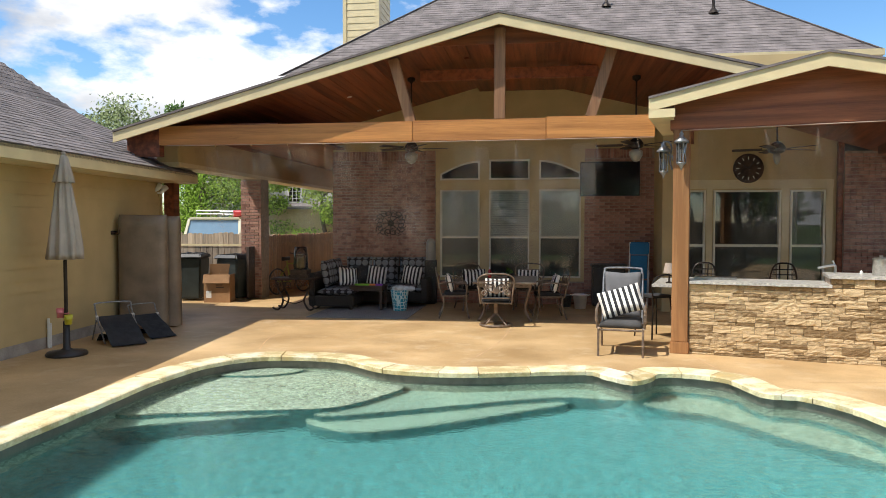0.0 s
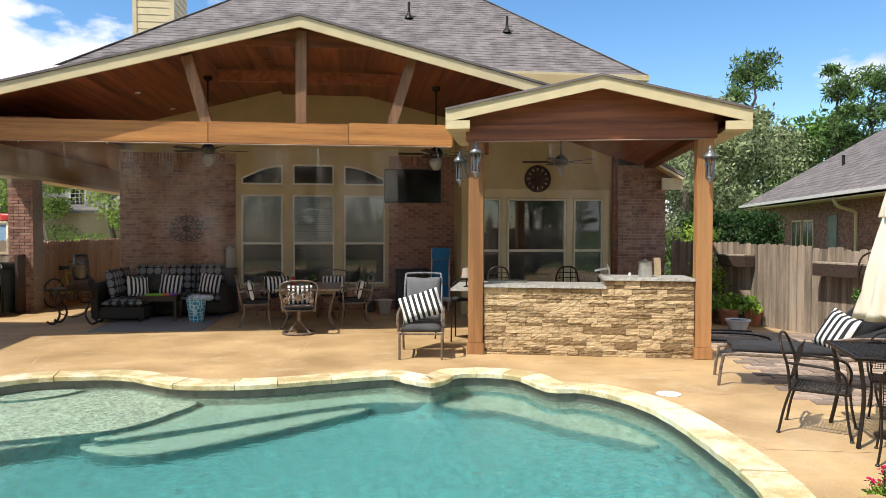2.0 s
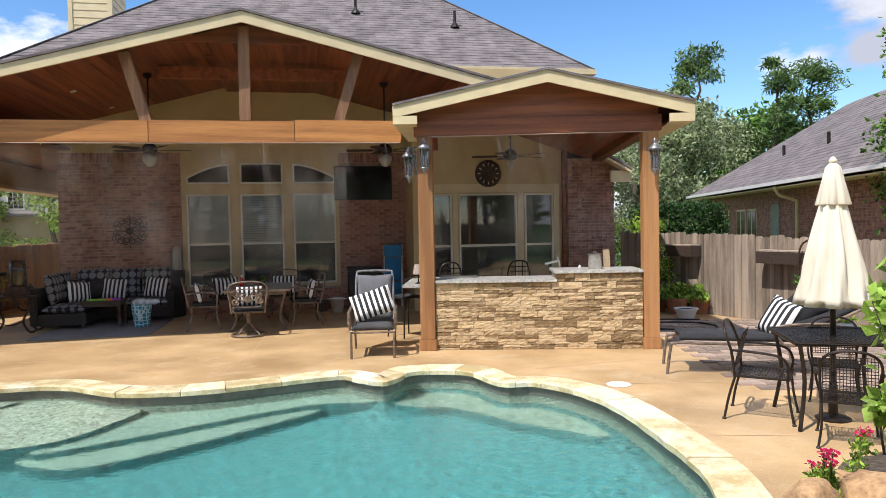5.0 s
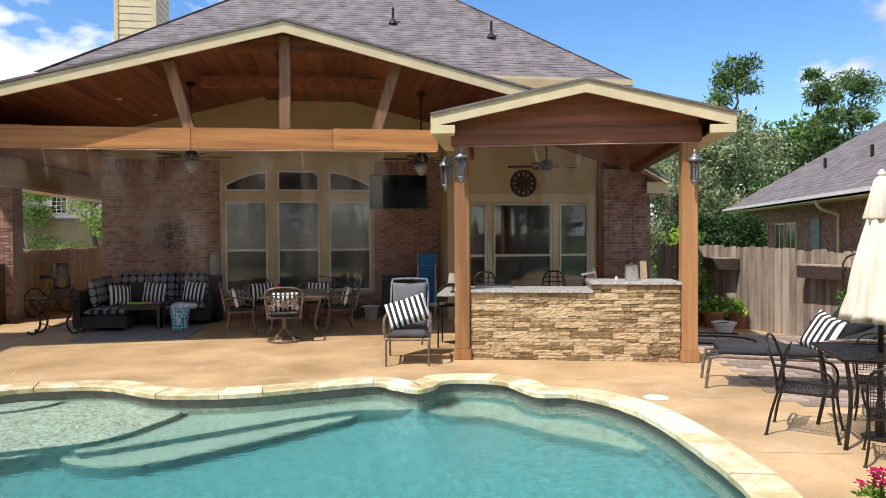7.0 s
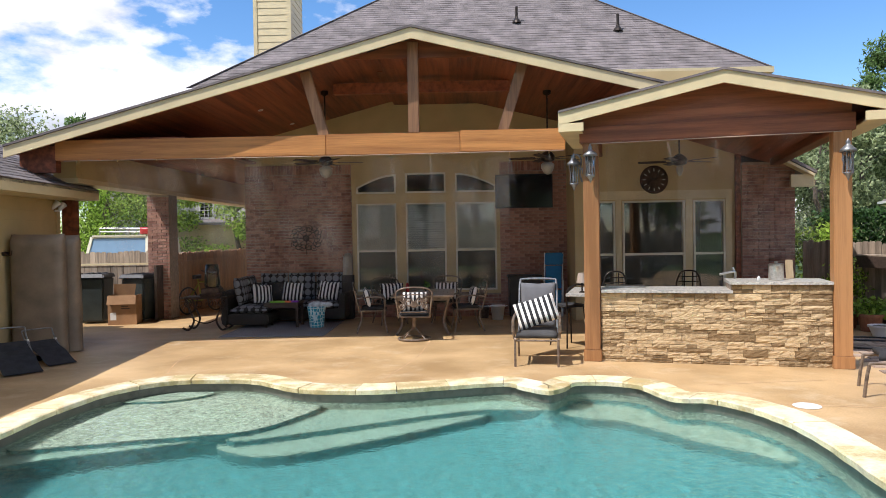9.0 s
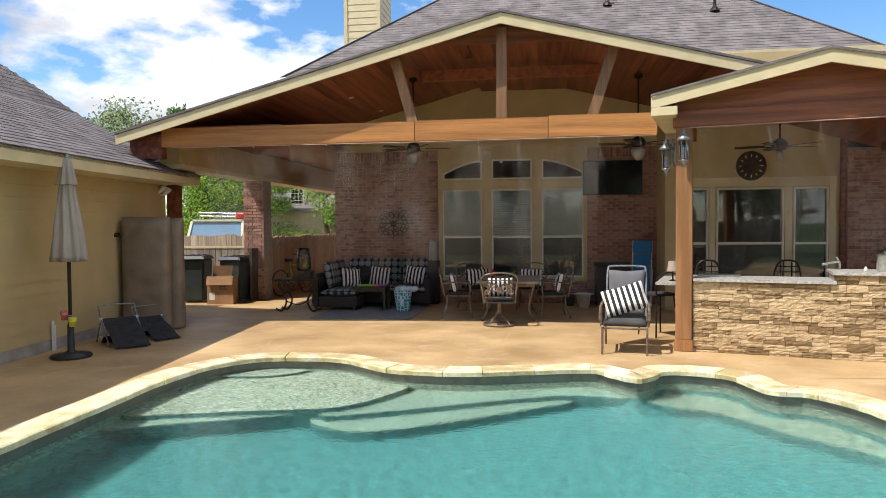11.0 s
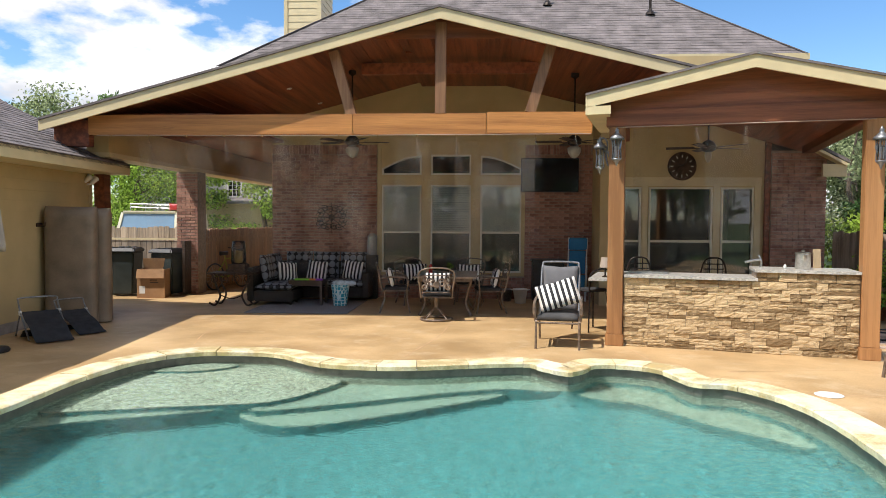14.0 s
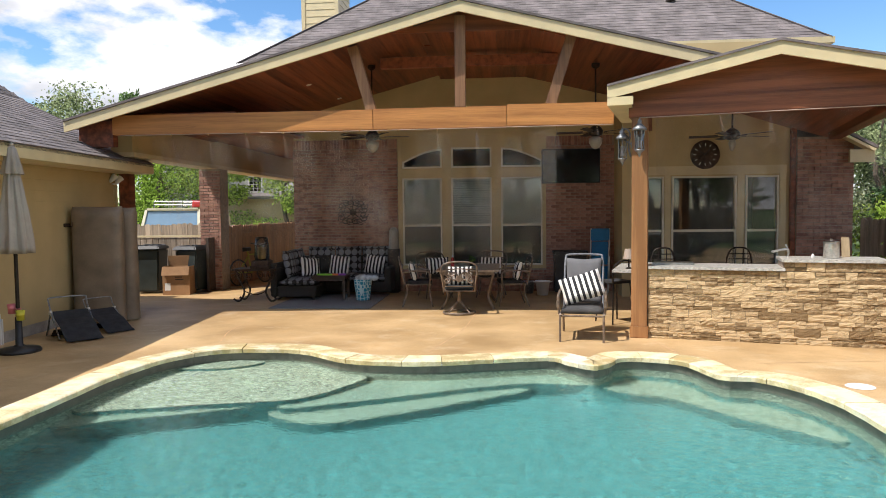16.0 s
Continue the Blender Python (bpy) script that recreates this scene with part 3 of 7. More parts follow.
def cut_wall(name, x0, x1, z0, z1, y0, y1, holes, material, label):
    """A wall along x with openings (x0, x1, z0, z1) through it, built of boxes."""
    xs = sorted({x0, x1, *[v for h in holes for v in h[:2]]})
    cells = []
    for a, b in zip(xs, xs[1:]):
        here = sorted([h[2:] for h in holes if h[0] <= a and h[1] >= b])
        z = z0
        for h0, h1 in here:
            if h0 > z:
                cells.append((a, y0, z, b, y1, h0))
            z = h1
        if z < z1:
            cells.append((a, y0, z, b, y1, z1))
    return structure(name, cells, material, label, "wall")


WIN = [(-2.24, -1.37), (-1.16, -0.28), (-0.07, 0.82)]
cut_wall("wall_north", -4.7, 2.35, 0, 5.3, WY, WY + 0.25, [(a, b, z0, z1) for a, b in WIN for z0, z1 in ((0.57, 2.49), (2.71, 3.15))], TAN, "tan painted back wall of the house")
NWIN = [(2.72, 3.16), (3.31, 4.56), (4.73, 5.36)]
cut_wall("wall_nook", 2.35, 5.65, 0, 5.0, NY, NY + 0.2, [(*w, 0.45, 2.4) for w in NWIN], TAN, "tan painted nook wall with three windows")
structure("wall_nook_side", [(2.35, NY + 0.2, 0, 2.55, WY, 5.0)], TAN, "tan painted return wall of the nook", "wall")
wall_east = structure("wall_east", [(5.65, NY - 0.15, 0, 6.69, NY + 0.1, 3.12), (6.44, NY + 0.1, 0, 6.69, 26, 3.12)], MORTAR, "dark red brick end wall of the house", "wall")
wall_west = structure("wall_west", [(-4.7, WY + 0.25, 0, -4.45, 27, 5.2)], MORTAR, "brick side wall of the house", "wall")
structure("wall_gable", [(2.35, EY + 0.5, 3.0, 6.6, EY + 0.7, 5.2), (6.4, EY + 0.7, 3.0, 6.6, 27, 5.2), (-6.3, 27, 0, 7.0, 27.2, 5.3), (-4.7, EY + 0.3, 4.5, 2.4, EY + 0.5, 5.35)], TAN, "tan painted upper wall under the main eave", "wall")
structure("interior_back", [(-4.4, 19.0, 0, 6.4, 19.1, 5.2), (-4.4, WY + 0.3, 5.2, 6.4, 19.1, 5.25), (-4.4, WY + 0.3, 0.0, 6.4, 19.0, 0.02)], DARK, "plain rooms behind the windows, coloured near-black to look unlit", "room")

# main hip roof
EZ, SL = 5.40, 0.81
xl, xr, yf = -5.72, 7.04, EY
k = (xr - xl) / 2
yb = yf + 2 * k
main_roof = thing("main_roof", "grey-brown asphalt shingle hip roof of the house", "roof", kind="structure")
bm = bmesh.new()
v = [bm.verts.new(c) for c in ((xl, yf, EZ), (xr, yf, EZ), (xr, yb, EZ), (xl, yb, EZ), ((xl + xr) / 2, (yf + yb) / 2, EZ + SL * k))]
for a, b in ((0, 1), (1, 2), (2, 3), (3, 0)):
    bm.faces.new((v[a], v[b], v[4]))
bm.faces.new((v[3], v[2], v[1], v[0]))
part("underlay", bm, SHINGLE, main_roof)
bm = bmesh.new()
bm.faces.new([bm.verts.new(c) for c in ((xl - 0.3, yf - 0.3, EZ - 0.3 * SL), (1.6, yf - 0.3, EZ - 0.3 * SL), (1.6, yf, EZ), (xl, yf, EZ))])
part("lower_slope", bm, SHINGLE, main_roof)
structure("trim_eave", [(2.0, yf - 0.03, EZ - 0.12, xr, yf, EZ + 0.01), (xr, yf - 0.03, EZ - 0.12, xr + 0.03, yb, EZ + 0.01), (2.0, yf, EZ - 0.14, xr, yf + 0.6, EZ - 0.12)], TRIM, "cream painted eave board of the main roof", "fascia")


def shingle_rows(bm, o, ex, up, length, rise, span, seed, w=0.28, h=0.14):
    """Rows of overlapping shingle tabs on a slope: o a corner, ex along the eave, up the slope."""
    r = random.Random(seed)
    nrm = ex.cross(up).normalized()
    for j in range(int(rise / h)):
        x = -r.random() * w
        while x < length:
            ww = w * r.uniform(0.55, 1.25)
            lo, hi = span((j + 0.5) * h)
            full, x0, ww = ww, x, min(x + ww, hi) - max(x, lo)
            if ww > 0.02:
                x = max(x, lo)
                lift = 0.009 + r.random() * 0.005
                dz = r.uniform(-0.008, 0.004)
                p = [o + ex * (x + 0.003) + up * (j * h + dz) + nrm * lift, o + ex * (x + ww - 0.003) + up * (j * h + dz) + nrm * lift,
                     o + ex * (x + ww - 0.003) + up * (j * h + h * 1.05) + nrm * 0.004, o + ex * (x + 0.003) + up * (j * h + h * 1.05) + nrm * 0.004,
                     o + ex * (x + 0.003) + up * (j * h + dz), o + ex * (x + ww - 0.003) + up * (j * h + dz)]
                q = [bm.verts.new(c) for c in p]
                bm.faces.new(q[:4])
                bm.faces.new((q[4], q[5], q[1], q[0]))
            x = x0 + full


bm = bmesh.new()
up = Vector((0, 1, SL)).normalized()
SR = math.hypot(1, SL)
shingle_rows(bm, Vector((xl, yf, EZ)), Vector((1, 0, 0)), up, xr - xl, k * SR, lambda y: (y / SR, xr - xl - y / SR), 1)
shingle_rows(bm, Vector((xl - 0.3, yf - 0.3, EZ - 0.3 * SL)), Vector((1, 0, 0)), up, 8.4, 0.3 * SR, lambda y: (y / SR, 7.6), 2)
tagged(part("shingles", bm, SHINGLE, main_roof), kind="stuff")
for x, s in ((xl, 1), (xr, -1)):
    bm = bmesh.new()
    bar(bm, (x - 0.3 * s * (s > 0), yf - 0.3 * (s > 0), EZ - 0.3 * SL * (s > 0) + 0.012), (x + s * k, yf + k, EZ + SL * k + 0.008), 0.13, 0.02)
    part("hip_cap", bm, SHINGLE, main_roof)
for x, y in ((1.55, 18.2), (4.0, 17.7)):
    zz = EZ + SL * (y - yf)
    bm = bmesh.new()
    tube(bm, [(x, y, zz - 0.1), (x, y, zz + 0.42)], 0.035, 10)
    lathe(bm, [(0.12, 0.0), (0.1, 0.06), (0.05, 0.12), (0.036, 0.16)], 12, (x, y, zz))
    tagged(part("vent_pipe", bm, IRON), "dark metal vent pipe standing through the shingle roof", "vent pipe")

# chimney
chimney = thing("chimney", "square chimney clad in tan lap siding with corner boards", "chimney", pose(-5.99, 21.0, 0))
solid("core", [(0.02, 0.02, 5.5, 1.06, 1.58, 11)], TAN, chimney)
spots = []
for j in range(24):
    z = 6.2 + j * 0.2
    bm = bmesh.new()
    for a, b in (((0.0, 0.0), (1.08, 0.02)), ((1.06, 0.0), (1.08, 1.6))):
        box(bm, a[0] + (0.0 if a[0] == 0 else 0.0), a[1], z, b[0], b[1], z + 0.203)
    for vv in bm.verts:
        if vv.co.z < z + 0.1:
            if vv.co.y < 0.01:
                vv.co.y -= 0.014
            if vv.co.x > 1.07:
                vv.co.x += 0.014
    part("siding_board", bm, TRIM, chimney)
solid("corner_board", [(-0.02, -0.03, 5.8, 0.09, 0.0, 11)], TRIM, chimney)
solid("corner_board", [(0.98, -0.03, 5.8, 1.105, 0.0, 11), (1.08, 0.0, 5.8, 1.105, 0.1, 11)], TRIM, chimney)

# patio gable
RX, PITCH, AZ = -0.68, 0.266, 5.04
XL, XR = -7.15, 3.5
patio_roof = thing("patio_roof", "cedar framed gabled patio roof with cream rake boards", "patio roof", kind="structure")


def slope(name, x0, z0, x1, z1, y0, y1, t, material, parent):
    bm = bmesh.new()
    vs = [bm.verts.new(c) for y in (y0, y1) for c in ((x0, y, z0), (x1, y, z1), (x1, y, z1 + t), (x0, y, z0 + t))]
    for f in ((0, 1, 2, 3), (7, 6, 5, 4), (0, 4, 5, 1), (1, 5, 6, 2), (2, 6, 7, 3), (3, 7, 4, 0)):
        bm.faces.new([vs[i] for i in f])
    return part(name, bm, material, parent)


for x in (XL, XR):
    p = PITCH if x < RX else 0.246
    z = AZ - p * abs(x - RX)
    slope("roof_deck", RX, AZ - 0.055, x, z - 0.055, RY0 + 0.04, 17.2, 0.05, SHINGLE, patio_roof)
    slope("rake_board", RX, AZ - 0.205, x, z - 0.205, RY0, RY0 + 0.04, 0.165, TRIM, patio_roof)
    slope("drip_edge", RX, AZ - 0.035, x, z - 0.035, RY0 - 0.025, RY0 + 0.05, 0.035, SHINGLE, patio_roof)
    # boarded soffit, each board running with the ridge
    n = int(abs(x - RX) / 0.19)
    for i in range(n):
        a, b = RX + (x - RX) * i / n, RX + (x - RX) * (i + 0.975) / n
        za, zb = (min(AZ - 0.1 - p * abs(q - RX), 4.66 if abs(q + 0.26) < 1.1 else 9) for q in (a, b))
        slope("soffit_board", a, za - 0.02, b, zb - 0.02, RY0 + (0.45 if abs(a + 0.26) < 1.1 else 0.05), WY - 0.01, 0.02, SOFFIT, patio_roof)
bm = bmesh.new()
g = [bm.verts.new(c) for y in (RY0 + 0.42, RY0 + 0.45) for c in ((-1.78, y, 4.63), (0.57, y, 4.63), (RX, y, 4.94))]
for q in ((0, 1, 2), (5, 4, 3), (0, 3, 4, 1), (1, 4, 5, 2), (2, 5, 3, 0)):
    bm.faces.new([g[i] for i in q])
part("peak_board", bm, REDWOOD, patio_roof)
slope("flat_ceiling", -1.37, 4.64, 0.85, 4.66, RY0 + 1.4, WY - 0.01, 0.02, SOFFIT, patio_roof)
beam = solid("main_beam", [(-6.5, BY, 3.09, -2.1, BY + 0.19, 3.41), ], CEDAR, patio_roof, 0.006)
solid("main_beam", [(-2.094, BY, 3.09, 0.05, BY + 0.19, 3.42)], CEDAR, patio_roof, 0.006)
solid("main_beam", [(0.056, BY, 3.10, 1.72, BY + 0.19, 3.44)], CEDAR, patio_roof, 0.006)
# King post and braces use the cedar that has shade in its colour.
solid("king_post", [(-0.77, BY, 3.42, -0.60, BY + 0.17, 4.86)], SHADECEDAR, patio_roof, 0.004)
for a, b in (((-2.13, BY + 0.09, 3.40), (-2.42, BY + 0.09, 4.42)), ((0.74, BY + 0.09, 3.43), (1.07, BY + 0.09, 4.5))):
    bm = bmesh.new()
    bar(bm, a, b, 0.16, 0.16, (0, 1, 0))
    part("brace", bm, SHADECEDAR, patio_roof)
solid("collar_tie", [(-2.2, 12.7, 4.33, 0.95, 12.85, 4.52)], SOFFIT, patio_roof, 0.004)
solid("corner_post", [(-7.15, 12.62, 0, -6.95, 12.84, 2.78)], SOFFIT, patio_roof, 0.006)
solid("fly_rafter", [(-7.1, BY + 0.02, 2.9, -6.5, BY + 0.17, 3.33)], SOFFIT, patio_roof, 0.004)
solid("side_header", [(-6.92, 12.0, 2.86, -6.52, 24, 3.4)], TAN, patio_roof)
solid("header_trim", [(-6.95, 12.0, 2.78, -6.49, 24, 2.86)], TRIM, patio_roof)
structure("ceiling_porch", [(-6.72, BY + 0.2, 3.41, -4.45, 24, 3.46)], SOFFIT, "dark stained ceiling over the side porch", "ceiling")
# mist line under the beams
pts = [(-6.35, BY - 0.012, 3.075), (-2.1, BY - 0.012, 3.07), (1.7, BY - 0.012, 3.09)]
bm = bmesh.new()
tube(bm, pts, 0.006, 6)
mist = part("mist_pipe", bm, PIPE)
tagged(mist, "thin pale misting pipe clipped under the cedar beam", "mist pipe")
for i in range(13):
    bm = bmesh.new()
    x = -6.1 + i * 0.63
    tube(bm, [(x, BY - 0.012, 3.075), (x, BY - 0.012, 3.045)], 0.011, 6)
    part("nozzle", bm, COPPER, mist)

def mist_mat(name, low, high, most):
    """Fine water mist: mostly clear, with drifting paler streaks that thin out downwards."""
    m = bpy.data.materials.new(name)
    m.use_nodes = True
    n, l = m.node_tree.nodes, m.node_tree.links
    n.remove(n["Principled BSDF"])
    tr, df, tl, a, b = (n.new("ShaderNode" + k) for k in ("BsdfTransparent", "BsdfDiffuse", "BsdfTranslucent", "MixShader", "MixShader"))
    df.inputs[0].default_value = tl.inputs[0].default_value = (0.92, 0.91, 0.87, 1)
    tc, mp, nz, ra, sp, fade, mul = (n.new("ShaderNode" + k) for k in ("TexCoord", "Mapping", "TexNoise", "MapRange", "SeparateXYZ", "MapRange", "Math"))
    mp.inputs["Scale"].default_value = (1.5, 1.0, 0.55)
    mp.inputs["Rotation"].default_value = (0, radians(18), 0)
    nz.inputs["Scale"].default_value, nz.inputs["Detail"].default_value = 1.6, 5.0
    for k, v in zip(("From Min", "From Max", "To Min", "To Max"), (0.42, 0.74, 0.0, most)):
        ra.inputs[k].default_value = v
    for k, v in zip(("From Min", "From Max", "To Min", "To Max"), (low, high, 0.0, 1.0)):
        fade.inputs[k].default_value = v
    mul.operation = "MULTIPLY"
    l.new(tc.outputs["Object"], mp.inputs["Vector"])
    l.new(mp.outputs[0], nz.inputs["Vector"])
    l.new(nz.outputs["Fac"], ra.inputs["Value"])
    l.new(tc.outputs["Object"], sp.inputs[0])
    l.new(sp.outputs[2], fade.inputs["Value"])
    l.new(ra.outputs[0], mul.inputs[0])
    l.new(fade.outputs[0], mul.inputs[1])
    a.inputs[0].default_value = 0.5
    l.new(df.outputs[0], a.inputs[1])
    l.new(tl.outputs[0], a.inputs[2])
    l.new(mul.outputs[0], b.inputs[0])
    l.new(tr.outputs[0], b.inputs[1])
    l.new(a.outputs[0], b.inputs[2])
    l.new(b.outputs[0], n["Material Output"].inputs["Surface"])
    return m


MIST = mist_mat("water_mist", 0.6, 2.6, 0.17)
SPRAY = mist_mat("water_spray", 2.55, 3.0, 0.22)


def mist_cloud(x0, x1, z0, z1, ys, nozzles, seed, m, label):
    """Drifting mist below a row of nozzles: a narrow cone at each and billowing layers behind them."""
    t = thing("mist", label, "mist", m, kind="stuff")
    r = random.Random(seed)
    for y in ys:
        bm = bmesh.new()
        nx, nz = int((x1 - x0) / 0.2), 10
        g = [[bm.verts.new((x0 + (x1 - x0) * i / nx, y + 0.16 * noise.noise(Vector((i * 0.21 + seed, j * 0.3, y))) + 0.06 * (nz - j), z0 + (z1 - z0) * j / nz)) for i in range(nx + 1)] for j in range(nz + 1)]
        for A, B in zip(g, g[1:]):
            for i in range(nx):
                bm.faces.new((A[i], A[i + 1], B[i + 1], B[i]))
        part("mist_layer", bm, MIST, t, smooth=True)
    for x in nozzles:
        bm = bmesh.new()
        lean = r.uniform(0.02, 0.14)
        rings = []
        for j in range(7):
            u = j / 6
            q = 0.006 + 0.06 * u ** 1.2
            rings.append([bm.verts.new((x + lean * u + q * math.cos(k * math.tau / 10), ys[0] - 0.02 + 0.05 * u + q * math.sin(k * math.tau / 10), z1 - (0.42 + lean) * u)) for k in range(10)])
        for A, B in zip(rings, rings[1:]):
            for k in range(10):
                bm.faces.new((A[k], A[(k + 1) % 10], B[(k + 1) % 10], B[k]))
        part("spray", bm, SPRAY, t, smooth=True)
    return t


mist_cloud(-5.9, 0.85, 0.7, 3.04, (BY + 0.02, BY + 0.35, BY + 0.7), [-6.1 + i * 0.63 for i in range(13)], 3, None, "fine water mist drifting below the patio beam")

# bar shelter
BAR = pose(1.93, 9.76, 0, 0, 0, -14.3)
bar_roof = thing("bar_shelter", "cedar framed gabled shelter over the outdoor bar", "pavilion", BAR, kind="structure")
for x in (-0.21, 2.89):
    solid("post", [(x, 0.02, 0.16, x + 0.21, 0.23, 3.0)], CEDARV, bar_roof, 0.006)
    solid("post_base", [(x - 0.018, 0.0, 0, x + 0.228, 0.248, 0.16)], CEDARV, bar_roof, 0.008)
solid("front_beam", [(-0.25, 0.0, 3.0, 3.14, 0.2, 3.22)], REDWOOD, bar_roof, 0.006)
solid("side_beam", [(-0.24, 0.2, 3.0, -0.04, 1.9, 3.2)], SOFFIT, bar_roof, 0.006)
solid("side_beam", [(2.92, 0.2, 3.0, 3.12, 4.75, 3.2)], SOFFIT, bar_roof, 0.006)
slope("ceiling_board", 1.3, 3.66, 3.0, 3.1, 0.25, 5.4, 0.03, SOFFIT, bar_roof)
bm = bmesh.new()
g = [bm.verts.new(c) for y in (0.03, 0.08) for c in ((-0.2, y, 3.22), (3.1, y, 3.22), (3.1, y, 3.37), (1.58, y, 3.75), (-0.2, y, 3.39))]
bm.faces.new(g[:5])
bm.faces.new(g[5:][::-1])
for i in range(5):
    bm.faces.new((g[i], g[(i + 1) % 5], g[(i + 1) % 5 + 5], g[i + 5]))
part("gable_board", bm, REDWOOD, bar_roof)
for x in (-0.5, 3.5):
    zr, ze = 3.82, 3.4 if x < 1 else 3.34
    slope("rake_board", 1.58, zr - 0.18, x, ze - 0.18, -0.3, -0.26, 0.165, TRIM, bar_roof)
    slope("drip_edge", 1.58, zr - 0.02, x, ze - 0.02, -0.325, -0.25, 0.03, SHINGLE, bar_roof)
    slope("roof_deck", 1.58, zr - 0.03, x, ze - 0.03, -0.26, 1.7 if x < 1 else 6.2, 0.04, SHINGLE, bar_roof)
    slope("soffit", 1.58, zr - 0.07, x, ze - 0.07, -0.26, 1.7 if x < 1 else 6.2, 0.03, SOFFIT, bar_roof)
    s = 1 if x < 1 else -1
    solid("eave_return", [(min(x, x + s * 0.33), -0.3, ze - 0.27, max(x, x + s * 0.33), -0.265, ze - 0.16)], TRIM, bar_roof)
    solid("eave_soffit", [(min(x, x + s * 0.3), -0.26, ze - 0.27, max(x, x + s * 0.3), 1.7, ze - 0.25)], TRIM, bar_roof)
    solid("eave_board", [(min(x, x + s * 0.03), -0.26, ze - 0.25, max(x, x + s * 0.03), 1.7, ze - 0.03)], TRIM, bar_roof)
bm = bmesh.new()
tube(bm, [(-0.1, -0.01, 2.985), (2.98, -0.01, 2.985)], 0.006, 6)
m2 = part("mist_pipe", bm, PIPE)
m2.matrix_world = BAR
tagged(m2, "thin pale misting pipe clipped under the shelter beam", "mist pipe")

mist_cloud(0.1, 2.85, 1.4, 2.96, (0.02,), [0.3 + i * 0.6 for i in range(5)], 8, BAR, "fine water mist drifting below the shelter beam")

# stone bar
stone_bar = thing("stone_bar", "outdoor bar faced in tan ledgestone with granite counter", "bar", BAR)
solid("core", [(0.0, 0.1, 0, 2.89, 0.62, 0.93), (1.68, 0.1, 0.93, 2.89, 0.62, 1.06), (-0.2, 0.25, 0, 0.0, 0.62, 0.93), (-0.2, 0.62, 0, 0.2, 2.0, 0.8)], MORTAR, stone_bar)
solid("counter", [(-0.22, 0.24, 0.945, 1.70, 0.75, 0.985), (0.012, 0.02, 0.945, 1.70, 0.24, 0.985)], COUNTER, stone_bar, 0.004)
solid("raised_counter", [(1.66, 0.02, 1.06, 2.885, 0.75, 1.10)], COUNTER, stone_bar, 0.004)
solid("side_counter", [(-0.55, 0.8, 0.82, 0.25, 2.2, 0.86)], COUNTER, stone_bar, 0.004)
rnd = random.Random(11)


def ledgestone(w, h, d):
    """One split stone: a rough face, uneven edges."""
    bm = bmesh.new()
    nx, nz = max(2, int(w / 0.038)), max(2, int(h / 0.02))
    grid = []
    for j in range(nz + 1):
        row = []
        for i in range(nx + 1):
            ed = i in (0, nx) or j in (0, nz)
            row.append(bm.verts.new((w * i / nx, -(d * (0.9 if ed else 1) + rnd.uniform(-0.006, 0.006)), h * j / nz + (0 if ed else rnd.uniform(-0.006, 0.006)))))
        grid.append(row)
    for j in range(nz):
        for i in range(nx):
            bm.faces.new((grid[j][i], grid[j][i + 1], grid[j + 1][i + 1], grid[j + 1][i]))
    rim_v = [grid[0][i] for i in range(nx + 1)] + [grid[j][nx] for j in range(1, nz + 1)] + [grid[nz][i] for i in range(nx - 1, -1, -1)] + [grid[j][0] for j in range(nz - 1, 0, -1)]
    back = [bm.verts.new((q.co.x, 0.01, q.co.z)) for q in rim_v]
    for i in range(len(rim_v)):
        bm.faces.new((rim_v[i], back[i], back[(i + 1) % len(back)], rim_v[(i + 1) % len(back)]))
    return bm


def stone_face(x0, x1, z0, z1, m):
    z = z0
    while z < z1 - 0.02:
        h = rnd.choice((0.035, 0.045, 0.05, 0.07, 0.085, 0.1))
        h = z1 - z if z1 - z - h < 0.04 else h
        x = x0
        while x < x1 - 0.01:
            w = rnd.uniform(0.1, 0.36)
            w = x1 - x if x1 - x - w < 0.08 else w
            cut = [h] if h < 0.066 or rnd.random() < 0.45 else [h * 0.45, h * 0.55]
            zz = z
            for hh in cut:
                ob = part("ledgestone", ledgestone(w - 0.004, hh - 0.003, rnd.uniform(0.026, 0.046)), STONE, stone_bar)
                ob.matrix_local = m @ pose(x + 0.002, 0.1, zz + 0.0015)
                zz += hh
            x += w
        z += h


stone_face(0.01, 2.88, 0.0, 0.94, Matrix())
stone_face(1.69, 2.88, 0.945, 1.058, Matrix())
stone_face(-0.9, -0.28, 0.0, 0.8, pose(-0.3, 0, 0, 0, 0, -90))

# garage
GAR = pose(-6.88, 8.65, 0, 0, 0, 4.7)
wall_garage = structure("wall_garage", [(-0.25, -12, 0, -0.02, 3.96, 2.56), (-6, 3.76, 0, -0.25, 3.96, 2.56)], TAN, "tan lap-sided garage wall on a concrete footing", "wall")
wall_garage.matrix_world = GAR
for j in range(15):
    z = 0.16 + j * 0.165
    bm = bmesh.new()
    box(bm, -0.02, -12, z, 0.004, 3.96, z + 0.168)
    for vv in bm.verts:
        if vv.co.x > 0 and vv.co.z < z + 0.08:
            vv.co.x += 0.014
    part("siding_board", bm, TAN, wall_garage)
solid("corner_board", [(-0.02, 3.86, 0.1, 0.028, 3.98, 2.55)], TAN, wall_garage)
solid("footing", [(-0.1, -12, 0.0, 0.012, 3.96, 0.16)], FOOTING, wall_garage)
garage_roof = thing("garage_roof", "grey-brown shingle roof of the garage", "roof", GAR, kind="structure")
GE, GS, GO, GN = 2.70, 0.5, 0.6, 4.27      # eave height, slope, overhang, far end
